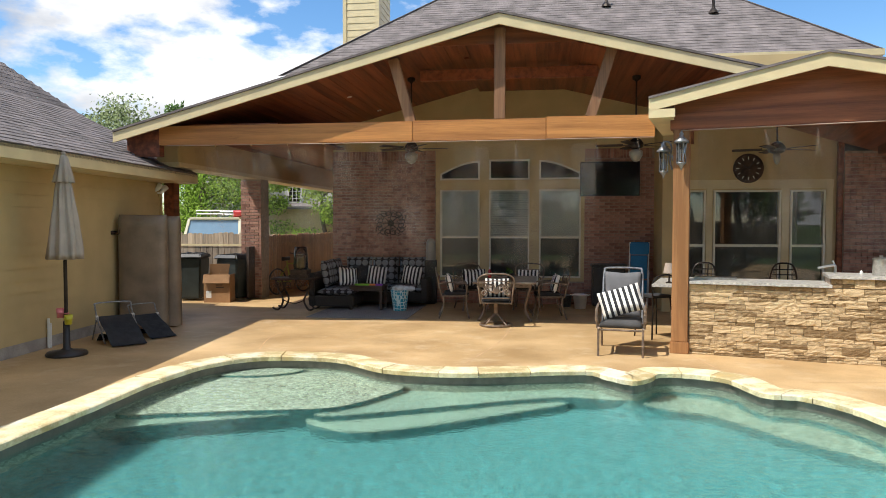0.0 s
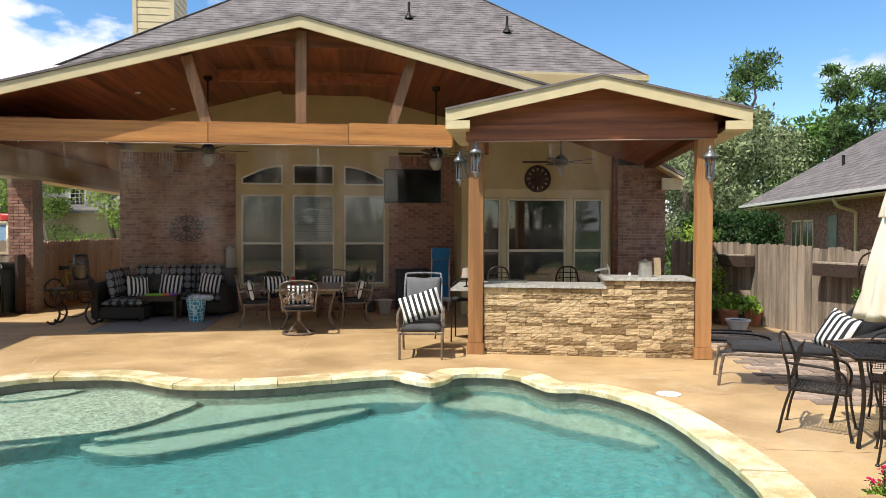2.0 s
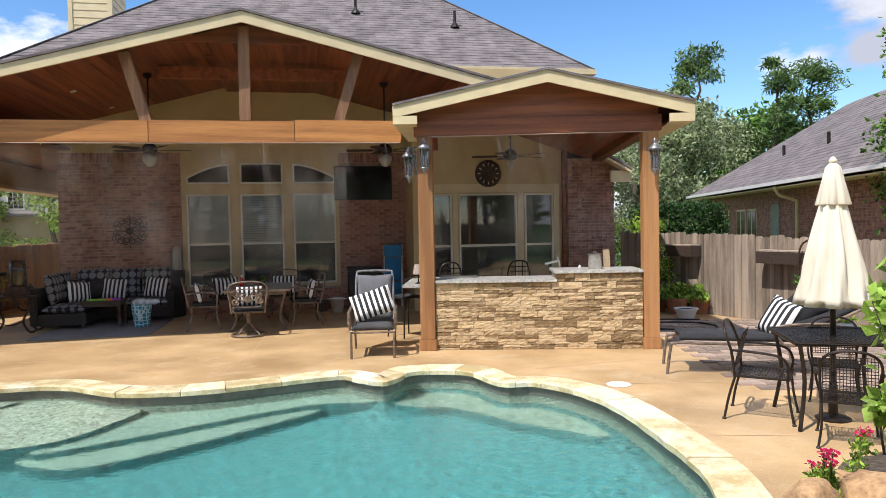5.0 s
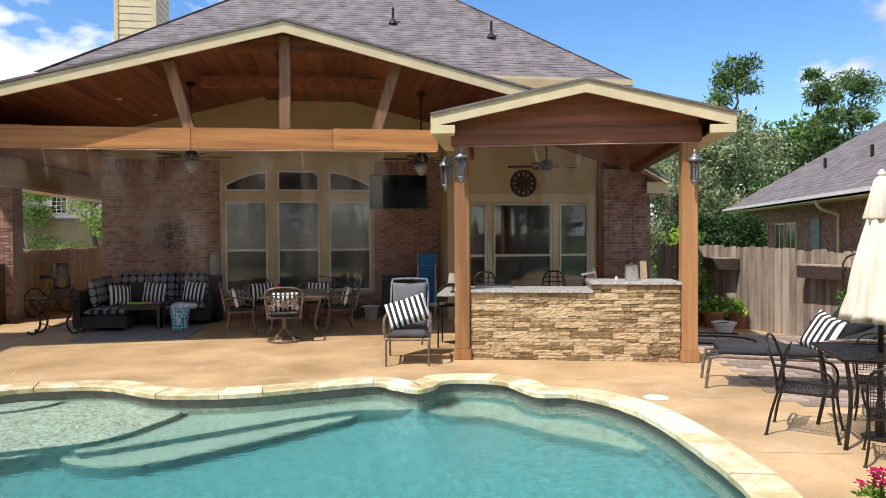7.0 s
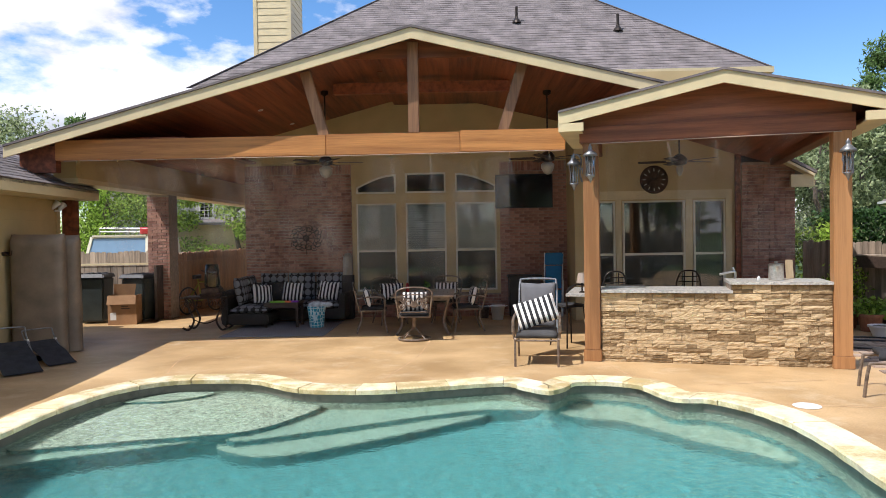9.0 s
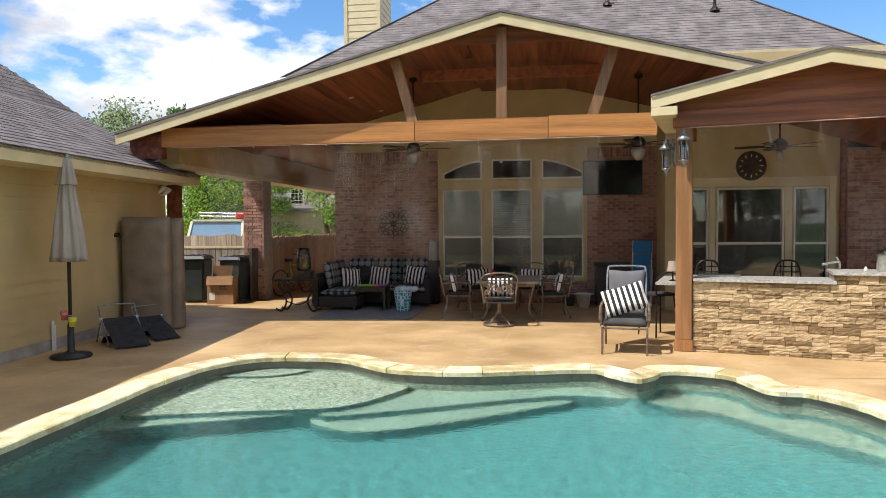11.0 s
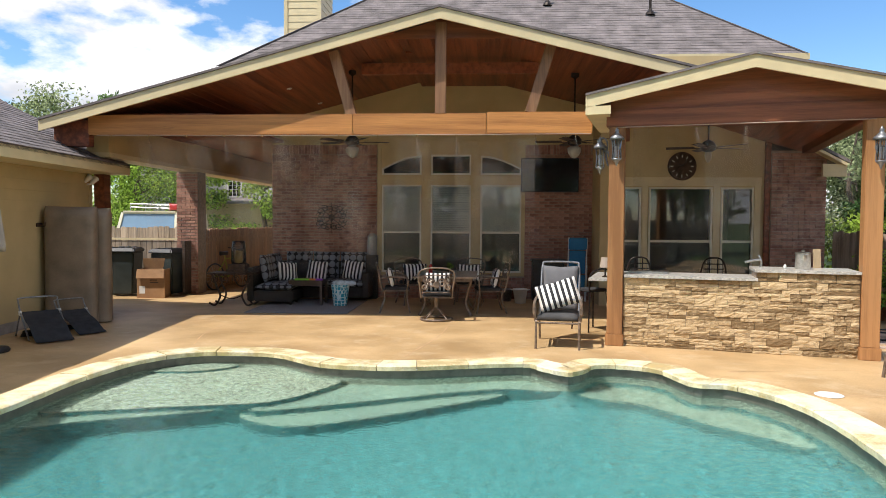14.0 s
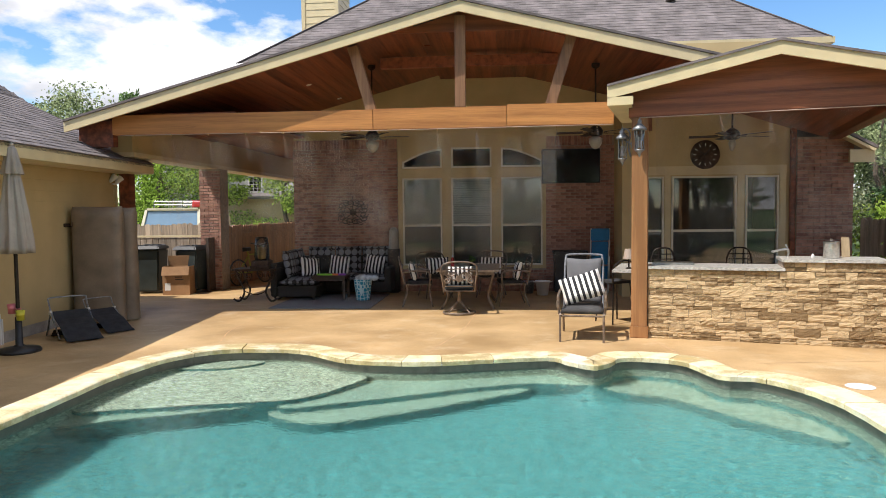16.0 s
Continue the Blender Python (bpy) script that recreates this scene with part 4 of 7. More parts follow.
bm = bmesh.new()
v = [bm.verts.new(c) for dz in (0, -0.05) for c in ((GO, -12, GE + dz), (GO, GN, GE + dz), (GO - 2.6, GN, GE + 2.6 * GS + dz), (GO - 2.6, -12, GE + 2.6 * GS + dz))]
for f in ((0, 1, 2, 3), (7, 6, 5, 4), (0, 4, 5, 1), (1, 5, 6, 2), (2, 6, 7, 3), (3, 7, 4, 0)):
    bm.faces.new([v[i] for i in f])
part("underlay", bm, SHINGLE, garage_roof)
bm = bmesh.new()
shingle_rows(bm, Vector((GO + 0.02, -2, GE)), Vector((0, 1, 0)), Vector((-1, 0, GS)).normalized(), GN + 2, 2.6 * math.hypot(1, GS), lambda y: (0, GN + 2), 5, h=0.14)
tagged(part("shingles", bm, SHINGLE, garage_roof), kind="stuff")
solid("eave_board", [(GO - 0.04, -12, GE - 0.18, GO, GN, GE - 0.01)], TRIM, garage_roof)
solid("eave_soffit", [(0.0, -12, GE - 0.18, GO - 0.04, GN, GE - 0.16)], TRIM, garage_roof)


# ---- openings, brickwork and fixtures of the house ----
def window(name, x0, x1, z0, z1, y, rail=None, arch=None, blind=None, label="cream framed double-hung window with pale blinds"):
    """A window in a wall along x: frame, rail, panes and blinds. arch: (left, right) heights of its top."""
    w = thing(name, label, "window", kind="structure")
    f, t = 0.034, 0.03
    top0, top1 = arch or (z1, z1)
    bm = bmesh.new()
    box(bm, x0, y - t, z0 + f, x0 + f, y + 0.06, top0 - f)
    box(bm, x1 - f, y - t, z0 + f, x1, y + 0.06, top1 - f)
    part("jamb", bm, WINVINYL, w)
    solid("sill", [(x0, y - t - 0.015, z0, x1, y + 0.06, z0 + f)], WINVINYL, w)
    bm, over = bmesh.new(), bmesh.new()
    n = 8
    for i in range(n):
        a, b = i / n, (i + 1) / n
        if arch:
            ca, cb = (top0 + (top1 - top0) * math.sin(u * math.pi / 2) if top1 > top0 else top1 + (top0 - top1) * math.sin((1 - u) * math.pi / 2) for u in (a, b))
            xa, xb = x0 + (x1 - x0) * a, x0 + (x1 - x0) * b
            vs = [bm.verts.new(c) for yy in (y - t, y + 0.06) for c in ((xa, yy, ca - f), (xb, yy, cb - f), (xb, yy, cb), (xa, yy, ca))]
            for q in ((0, 1, 2, 3), (7, 6, 5, 4), (0, 4, 5, 1), (2, 6, 7, 3), (1, 5, 6, 2), (3, 7, 4, 0)):
                bm.faces.new([vs[k] for k in q])
            up = [over.verts.new(c) for c in ((xa, y - 0.004, ca), (xb, y - 0.004, cb), (xb, y - 0.004, z1 + 0.02), (xa, y - 0.004, z1 + 0.02))]
            over.faces.new(up)
        else:
            box(bm, x0 + (x1 - x0) * a, y - t, z1 - f, x0 + (x1 - x0) * b, y + 0.06, z1)
    part("head", bm, WINVINYL, w)
    if arch:
        part("spandrel", over, TAN, w)
    else:
        over.free()
    spans = [(z0, z1)] if rail is None else [(z0, rail), (rail, z1)]
    if rail:
        solid("meeting_rail", [(x0 + f, y - 0.022, rail - 0.022, x1 - f, y + 0.05, rail + 0.025)], WINVINYL, w)
    for a, b in spans:
        p = solid("pane", [(x0 + f, y + 0.02, a + 0.02, x1 - f, y + 0.026, b - 0.02)], GLASS, w)
        p.visible_shadow = False
    if rail:
        solid("insect_screen", [(x0 + f, y + 0.032, z0 + f, x1 - f, y + 0.036, rail - 0.02)], SCREEN, w)
    if blind == "shade":
        solid("roller_shade", [(x0 + 0.03, y + 0.045, (rail or z0) - 0.1, x1 - 0.03, y + 0.05, z1 - 0.03)], SHADE, w)
    if blind == "slats":
        bm = bmesh.new()
        z = z1 - 0.08
        while z > (rail or z0) - 0.25:
            box(bm, x0 + 0.03, y + 0.045, z, x1 - 0.03, y + 0.06, z + 0.046)
            z -= 0.05
        tagged(part("blind_slats", bm, SHADE, w), kind="stuff")
    return w


for i, ((a, b), ar, bl) in enumerate(zip(WIN, ((2.85, 3.13), None, (3.13, 2.85)), ("shade", "slats", "shade"))):
    window("window_%d" % (i + 1), a, b, 0.57, 2.49, WY - 0.012, 1.45, None, bl)
    window("transom_%d" % (i + 1), a, b, 2.71, 3.15, WY - 0.012, None, ar, None, "dark arched transom window over the tall window")
for i, (a, b) in enumerate(NWIN):
    window("window_%d" % (i + 4), a, b, 0.45, 2.4, NY - 0.012, 1.32, None, None, "wide cream framed nook window reflecting trees")
structure("trim_windows", [(x0, WY - 0.02, 0.5, x1, WY - 0.001, 3.3) for x0, x1 in ((-2.34, -2.26), (-1.35, -1.18), (-0.26, -0.09), (0.84, 0.9))] + [(-2.345, WY - 0.025, 2.51, 0.905, WY - 0.001, 2.69), (-2.345, WY - 0.03, 0.495, 0.905, WY - 0.001, 0.55)], TAN, "tan painted boards between the windows", "trim")
structure("trim_nook", [(x0, NY - 0.02, 0.4, x1, NY - 0.001, 2.55) for x0, x1 in ((2.6, 2.7), (3.18, 3.29), (4.58, 4.71), (5.38, 5.5))] + [(2.59, NY - 0.026, 2.43, 5.51, NY - 0.001, 2.6)], TRIM, "cream boards round the nook windows", "trim")

rnd = random.Random(21)


def brick_mesh():
    bm = bmesh.new()
    v = box(bm, 0, -0.016, 0, 0.203, 0.01, 0.057)
    for q in v:
        q.co.x += rnd.uniform(-0.002, 0.002)
        q.co.z += rnd.uniform(-0.002, 0.002)
        q.co.y += rnd.uniform(-0.003, 0.001) if q.co.y < 0 else 0
    return bm


def course(x0, x1, z0, z1, along=0.213, rise=0.067):
    """Places of bricks in running bond: x, z, length."""
    out, j, z = [], 0, z0
    while z < z1 - 0.03:
        x = x0 - (along / 2 if j % 2 else 0)
        while x < x1 - 0.02:
            a, b = max(x, x0), min(x + 0.203, x1)
            if b - a > 0.03:
                out.append((a, z, b - a))
            x += along
        z += rise
        j += 1
    return out


def brickwork(parent, m, spots, single):
    """Bricks on a wall face: parts of their own, or one joined sheet."""
    if single:
        meshes = [ready("brick", brick_mesh(), BRICK) for _ in range(5)]
        for i, (x, z, w) in enumerate(spots):
            ob = new("brick", meshes[i % 5])
            ob.parent = parent
            ob.matrix_local = m @ pose(x, 0, z) @ Matrix.Diagonal((w / 0.203, 1, 1, 1))
    else:
        vs, fs = [], []
        for x, z, w in spots:
            d = 0.016 + rnd.uniform(-0.002, 0.004)
            b = len(vs)
            for c in ((x, 0.005, z), (x + w, 0.005, z), (x + w, 0.005, z + 0.057), (x, 0.005, z + 0.057), (x + 0.002, -d, z + 0.002), (x + w - 0.002, -d, z + 0.002), (x + w - 0.002, -d, z + 0.055), (x + 0.002, -d, z + 0.055)):
                vs.append(tuple(m @ Vector(c)))
            fs += [(b + 4, b + 5, b + 6, b + 7), (b, b + 1, b + 5, b + 4), (b + 1, b + 2, b + 6, b + 5), (b + 2, b + 3, b + 7, b + 6), (b + 3, b, b + 4, b + 7)]
        me = bpy.data.meshes.new("bricks")
        me.from_pydata(vs, [], fs)
        me.materials.append(BRICK)
        ob = new("bricks", me)
        ob.parent = parent
        tagged(ob, kind="stuff")


brick_wall = structure("wall_brick", [(-4.7, WY - 0.02, 0, -2.35, WY - 0.001, 3.36), (0.9, WY - 0.02, 0, 2.349, WY - 0.001, 3.36), (-2.35, WY - 0.02, 0, 0.9, WY - 0.001, 0.495)], MORTAR, "red-brown brick facing of the house wall", "wall")
FACE = pose(0, WY - 0.02, 0)
brickwork(brick_wall, FACE, course(0.9, 2.35, 0, 3.15), True)
brickwork(brick_wall, FACE, course(-4.7, -2.35, 0, 3.15) + course(-2.35, 0.9, 0, 0.49), False)
# soldier course
bm = bmesh.new()
for x0, x1 in ((-4.7, -2.35), (0.9, 2.35)):
    n = int((x1 - x0) / 0.067)
    for i in range(n):
        box(bm, x0 + i * 0.067 + 0.004, WY - 0.038 - rnd.random() * 0.003, 3.155, x0 + i * 0.067 + 0.062, WY - 0.018, 3.355)
tagged(part("soldier_course", bm, BRICK, brick_wall), kind="stuff")
brickwork(wall_east, pose(0, NY - 0.15, 0), course(5.65, 6.69, 0, 3.1), False)
brickwork(wall_west, pose(-4.7, 0, 0, 0, 0, -90), [(-x - w, z, w) for x, z, w in course(16, 26, 0, 2.9)], False)
# end eave
structure("trim_end_eave", [(6.5, NY - 0.42, 2.6, 6.95, NY - 0.36, 2.84)], TRIM, "cream eave return at the house corner", "fascia")
bm = bmesh.new()
bar(bm, (5.95, NY - 0.38, 3.34), (6.93, NY - 0.38, 2.82), 0.05, 0.22, (0, 1, 0))
tagged(part("trim_rake", bm, TRIM), "cream sloping rake board at the house corner", "fascia", kind="structure")
bm = bmesh.new()
v = [bm.verts.new(c) for c in ((5.7, NY - 0.42, 3.6), (7.0, NY - 0.42, 2.92), (7.0, 26, 2.92), (5.7, 26, 3.6), (5.7, NY - 0.42, 3.54), (7.0, NY - 0.42, 2.86), (7.0, 26, 2.86), (5.7, 26, 3.54))]
for f in ((0, 1, 2, 3), (7, 6, 5, 4), (0, 4, 5, 1), (1, 5, 6, 2), (2, 6, 7, 3), (3, 7, 4, 0)):
    bm.faces.new([v[i] for i in f])
tagged(part("end_roof", bm, SHINGLE), "lower shingle roof at the house corner", "roof", kind="structure")
# Slab and header added behind the beam to block sun and a sky gap.
nook_soffit = structure("ceiling_nook", [(2.36, 12.1, 3.62, 5.7, NY, 3.66), (2.36, 12.06, 3.56, 4.6, 12.1, 3.8)], SOFFIT, "dark stained board slab added to shade the nook", "ceiling")
# brown downspout
bm = bmesh.new()
box(bm, 5.56, NY - 0.1, 0, 5.66, NY - 0.01, 3.3)
tagged(part("downspout", bm, SOFFIT, bevel=0.01), "dark brown square downspout on the nook corner", "downspout", kind="structure")

# brick columns of the side porch
for y in (15.75, 23.2):
    c = tagged(solid("column", [(-6.98, y, 0, -6.5, y + 0.46, 2.78)], MORTAR), "square red-brown brick porch column", "column", group="porch columns", kind="structure")
    for m, n in ((pose(-6.98, y, 0), 0.48), (pose(-6.98, y + 0.46, 0, 0, 0, -90), 0.46)):
        brickwork(c, m, course(0.0, n, 0, 2.76), False)


# ---- fixtures ----
def ceiling_fan(x, y, z, top, lamp, label, turn=0):
    f = thing("ceiling_fan", label, "ceiling fan", pose(x, y, z, 0, 0, turn), "ceiling fans")
    bm = bmesh.new()
    tube(bm, [(0, 0, 0.1), (0, 0, top - z)], 0.015, 8)
    lathe(bm, [(0.02, -0.09), (0.07, -0.06), (0.075, 0.0)], 14, (0, 0, top - z))
    part("rod", bm, IRON, f)
    bm = bmesh.new()
    lathe(bm, [(0.06, -0.06), (0.12, -0.03), (0.13, 0.04), (0.09, 0.1), (0.03, 0.14)], 18)
    part("motor", bm, IRON, f, smooth=True)
    for i in range(5):
        a = i * 72
        bm = bmesh.new()
        m = pose(0, 0, 0, 0, 0, a) @ pose(0, 0, 0, 10, 0, 0)
        box(bm, 0.1, -0.02, 0.0, 0.26, 0.02, 0.008, m)
        box(bm, 0.22, -0.055, 0.008, 0.68, 0.065, 0.016, m)
        part("blade", bm, FANWOOD, f)
    bm = bmesh.new()
    if lamp == "lantern":
        lathe(bm, [(0.05, -0.06), (0.12, -0.1), (0.115, -0.17), (0.07, -0.25), (0.02, -0.28)], 14)
    else:
        lathe(bm, [(0.045, -0.06), (0.06, -0.12), (0.04, -0.2), (0.012, -0.24)], 12)
    part("lamp_glass", bm, FROST, f, "frosted glass lamp", smooth=True)
    return f


ceiling_fan(-2.42, 13.0, 3.14, 4.45, "lantern", "dark bronze ceiling fan with a lantern light under the patio roof", 12)
ceiling_fan(1.6, 12.65, 3.1, 4.3, "lantern", "dark bronze ceiling fan on a long rod beside the television", 30)
ceiling_fan(3.78, 12.2, 2.95, 3.5, "bell", "dark bronze ceiling fan hung over the outdoor bar", 20)


def recessed_light(x, y):
    """A small can light let into the sloping boards."""
    z = AZ - 0.122 - (PITCH if x < RX else 0.246) * abs(x - RX)
    tilt = math.degrees(math.atan(PITCH)) * (-1 if x < RX else 1)
    r = thing("recessed_light", "small round can light set in the dark boarded ceiling", "ceiling light", pose(x, y, z, 0, tilt, 0), "recessed ceiling lights")
    bm = bmesh.new()
    tube(bm, [(0.042 * math.cos(i * math.tau / 20), 0.042 * math.sin(i * math.tau / 20), -0.004) for i in range(20)], 0.008, 6, closed=True)
    part("trim_ring", bm, WHITE, r)
    bm = bmesh.new()
    lathe(bm, [(0.04, -0.004), (0.03, 0.0)], 16)
    part("lamp", bm, FROST, r)


for x, y in ((-3.61, 13.03), (-3.47, 14.88)):
    recessed_light(x, y)


def wall_lantern(m, scroll, label):
    """A coach lantern; local -y points away from the wall it hangs on."""
    w = thing("wall_lantern", label, "lantern", m, "coach lanterns")
    bm = bmesh.new()
    lathe(bm, [(0.055, 0.0), (0.062, 0.02), (0.05, 0.12), (0.064, 0.24), (0.06, 0.26)], 8, (0, -0.13, -0.2))
    part("glass", bm, LAMPGLASS, w)
    bm = bmesh.new()
    lathe(bm, [(0.10, 0.0), (0.088, 0.03), (0.04, 0.075), (0.022, 0.1), (0.03, 0.115), (0.012, 0.15), (0.004, 0.165)], 16, (0, -0.13, 0.06))
    part("cap", bm, PEWTER, w, smooth=True)
    bm = bmesh.new()
    lathe(bm, [(0.006, -0.1), (0.016, -0.07), (0.028, -0.04), (0.06, -0.01), (0.062, 0.004)], 12, (0, -0.13, -0.2))
    part("finial", bm, PEWTER, w, smooth=True)
    for i in range(6):
        a = i * math.tau / 6
        bm = bmesh.new()
        tube(bm, [(0.06 * math.cos(a), -0.13 + 0.06 * math.sin(a), -0.2), (0.053 * math.cos(a), -0.13 + 0.053 * math.sin(a), -0.08), (0.066 * math.cos(a), -0.13 + 0.066 * math.sin(a), 0.06)], 0.006, 5)
        part("cage_bar", bm, PEWTER, w)
    bm = bmesh.new()
    for i in range(3):
        a = i * math.tau / 3
        tube(bm, [(0.022 * math.cos(a), -0.13 + 0.022 * math.sin(a), -0.17), (0.022 * math.cos(a), -0.13 + 0.022 * math.sin(a), -0.03)], 0.009, 6)
    part("candles", bm, WHITE, w)
    bm = bmesh.new()
    if scroll:
        tube(bm, smooth_line([(0, -0.02, -0.18), (0, -0.05, -0.05), (0, -0.03, 0.12), (0, -0.08, 0.2), (0, -0.16, 0.17), (0, -0.13, 0.1), (0, -0.1, 0.14)], 4), 0.012, 6)
    tube(bm, [(0, 0, -0.02), (0, -0.06, 0.02), (0, -0.13, 0.07)], 0.013, 6)
    lathe(bm, [(0.045, 0), (0.045, 0.02)], 12, m=pose(0, 0.0, -0.02, 90, 0, 0))
    part("bracket", bm, PEWTER, w)
    return w


wall_lantern(BAR @ pose(-0.1, 0.02, 2.75), False, "pewter coach lantern on the front of a cedar post")
wall_lantern(BAR @ pose(-0.21, 0.12, 2.66, 0, 0, -90), True, "pewter coach lantern on a scroll bracket beside a cedar post")
wall_lantern(BAR @ pose(3.02, 0.02, 2.66), False, "pewter coach lantern on the far cedar post")

tv = thing("television", "wall-mounted black flat television on brick", "television", pose(1.42, WY - 0.12, 2.7))
solid("screen", [(-0.6, -0.03, -0.345, 0.6, -0.026, 0.345)], SCREENGLASS, tv)
solid("bezel", [(-0.62, -0.026, -0.365, 0.62, 0.03, 0.365)], BLACK, tv, 0.008)
solid("bracket", [(-0.15, 0.03, -0.15, 0.15, 0.1, 0.15)], IRON, tv)

clock = thing("wall_clock", "large round dark metal wall clock on tan wall", "clock", pose(3.95, NY - 0.002, 2.82, 90, 0, 0))
bm = bmesh.new()
lathe(bm, [(0.28, 0.0), (0.285, 0.03), (0.25, 0.04), (0.24, 0.025), (0.02, 0.024)], 36)
part("case", bm, RUST, clock)
for i in range(12):
    a = i * math.tau / 12
    bm = bmesh.new()
    bar(bm, (0.17 * math.cos(a), 0.17 * math.sin(a), 0.03), (0.225 * math.cos(a), 0.225 * math.sin(a), 0.03), 0.012, 0.006)
    part("hour_mark", bm, SHADE, clock)
for a, r in ((0.9, 0.16), (2.6, 0.11)):
    bm = bmesh.new()
    bar(bm, (0, 0, 0.036), (r * math.cos(a), r * math.sin(a), 0.036), 0.012, 0.006)
    part("pointer", bm, BLACK, clock)

for i, (dx, dz) in enumerate(((-0.05, 0.0), (0.07, -0.03))):
    s = thing("spot_light", "white swivelling floodlight under the garage eave", "floodlight", GAR @ pose(0.06 + dx * 0.4, 3.8 + dx, 2.4 + dz, 0, 40, 30 + i * 25), "floodlights")
    bm = bmesh.new()
    lathe(bm, [(0.02, -0.06), (0.04, 0.0), (0.062, 0.1), (0.05, 0.11)], 14)
    part("shell", bm, WHITE, s, smooth=True)
    bm = bmesh.new()
    tube(bm, [(0, 0, -0.05), (-0.05, 0, -0.1)], 0.018, 8)
    part("arm", bm, WHITE, s)

# ---- bar things ----
can = thing("canister", "brushed steel canister with a lid on the bar", "canister", BAR @ pose(2.27, 0.35, 1.10))
bm = bmesh.new()
lathe(bm, [(0.09, 0.0), (0.096, 0.008), (0.094, 0.19), (0.098, 0.2)], 24)
part("body", bm, STEEL, can, smooth=True)
bm = bmesh.new()
lathe(bm, [(0.1, 0.2), (0.1, 0.215), (0.06, 0.225), (0.02, 0.23), (0.022, 0.25), (0.01, 0.255)], 24)
part("lid", bm, STEEL, can)
fct = thing("faucet", "chrome bar faucet beside the sink", "faucet", BAR @ pose(1.78, 0.5, 1.10))
bm = bmesh.new()
tube(bm, smooth_line([(0, 0, 0), (0, 0, 0.1), (-0.08, -0.02, 0.1), (-0.2, -0.05, 0.07)], 5), 0.017, 10)
part("spout", bm, STEEL, fct, smooth=True)
bm = bmesh.new()
tube(bm, [(0, 0, 0.1), (-0.03, 0, 0.17)], 0.012, 8)
part("lever", bm, STEEL, fct)
bm = bmesh.new()
lathe(bm, [(0.012, 0), (0.02, 0.01), (0.02, 0.04), (0.006, 0.06)], 10)
b = tagged(part("soap_cup", bm, WHITE), "small white cup on the raised counter", "cup")
b.matrix_world = BAR @ pose(2.05, 0.3, 1.10)
bd = tagged(solid("cutting_board", [(-0.05, 0, 0, 0.05, 0.02, 0.26)], CREAMWOOD, bevel=0.004), "small pale wooden board standing on the counter", "board")
bd.matrix_world = BAR @ pose(2.5, 0.66, 1.10, -8, 0, 12)
tr = tagged(solid("steel_lid", [(0.0, 0, 0, 0.55, 0.3, 0.03)], STEEL, bevel=0.01), "flat steel grill lid lying on the granite counter", "grill lid")
tr.matrix_world = BAR @ pose(0.05, 0.38, 0.985)
lamp = thing("table_lamp", "small lamp with a pale shade on the side counter", "lamp", BAR @ pose(-0.33, 1.1, 0.86))
bm = bmesh.new()
lathe(bm, [(0.05, 0), (0.05, 0.01), (0.012, 0.03), (0.01, 0.16)], 12)
part("stand", bm, IRON, lamp)
bm = bmesh.new()
lathe(bm, [(0.085, 0.15), (0.06, 0.3)], 16)
part("shade", bm, PIPE, lamp)


# ---- patio furniture ----
def scroll(c, r, turns=1.3, start=0.0, sign=1, plane="xz", n=14):
    """Points of a wrought scroll."""
    out = []
    for i in range(n + 1):
        t = i / n
        a = start + sign * t * turns * math.tau
        q = r * (1 - 0.75 * t)
        u, v = q * math.cos(a), q * math.sin(a)
        out.append(Vector(c) + (Vector((u, 0, v)) if plane == "xz" else Vector((0, u, v))))
    return out


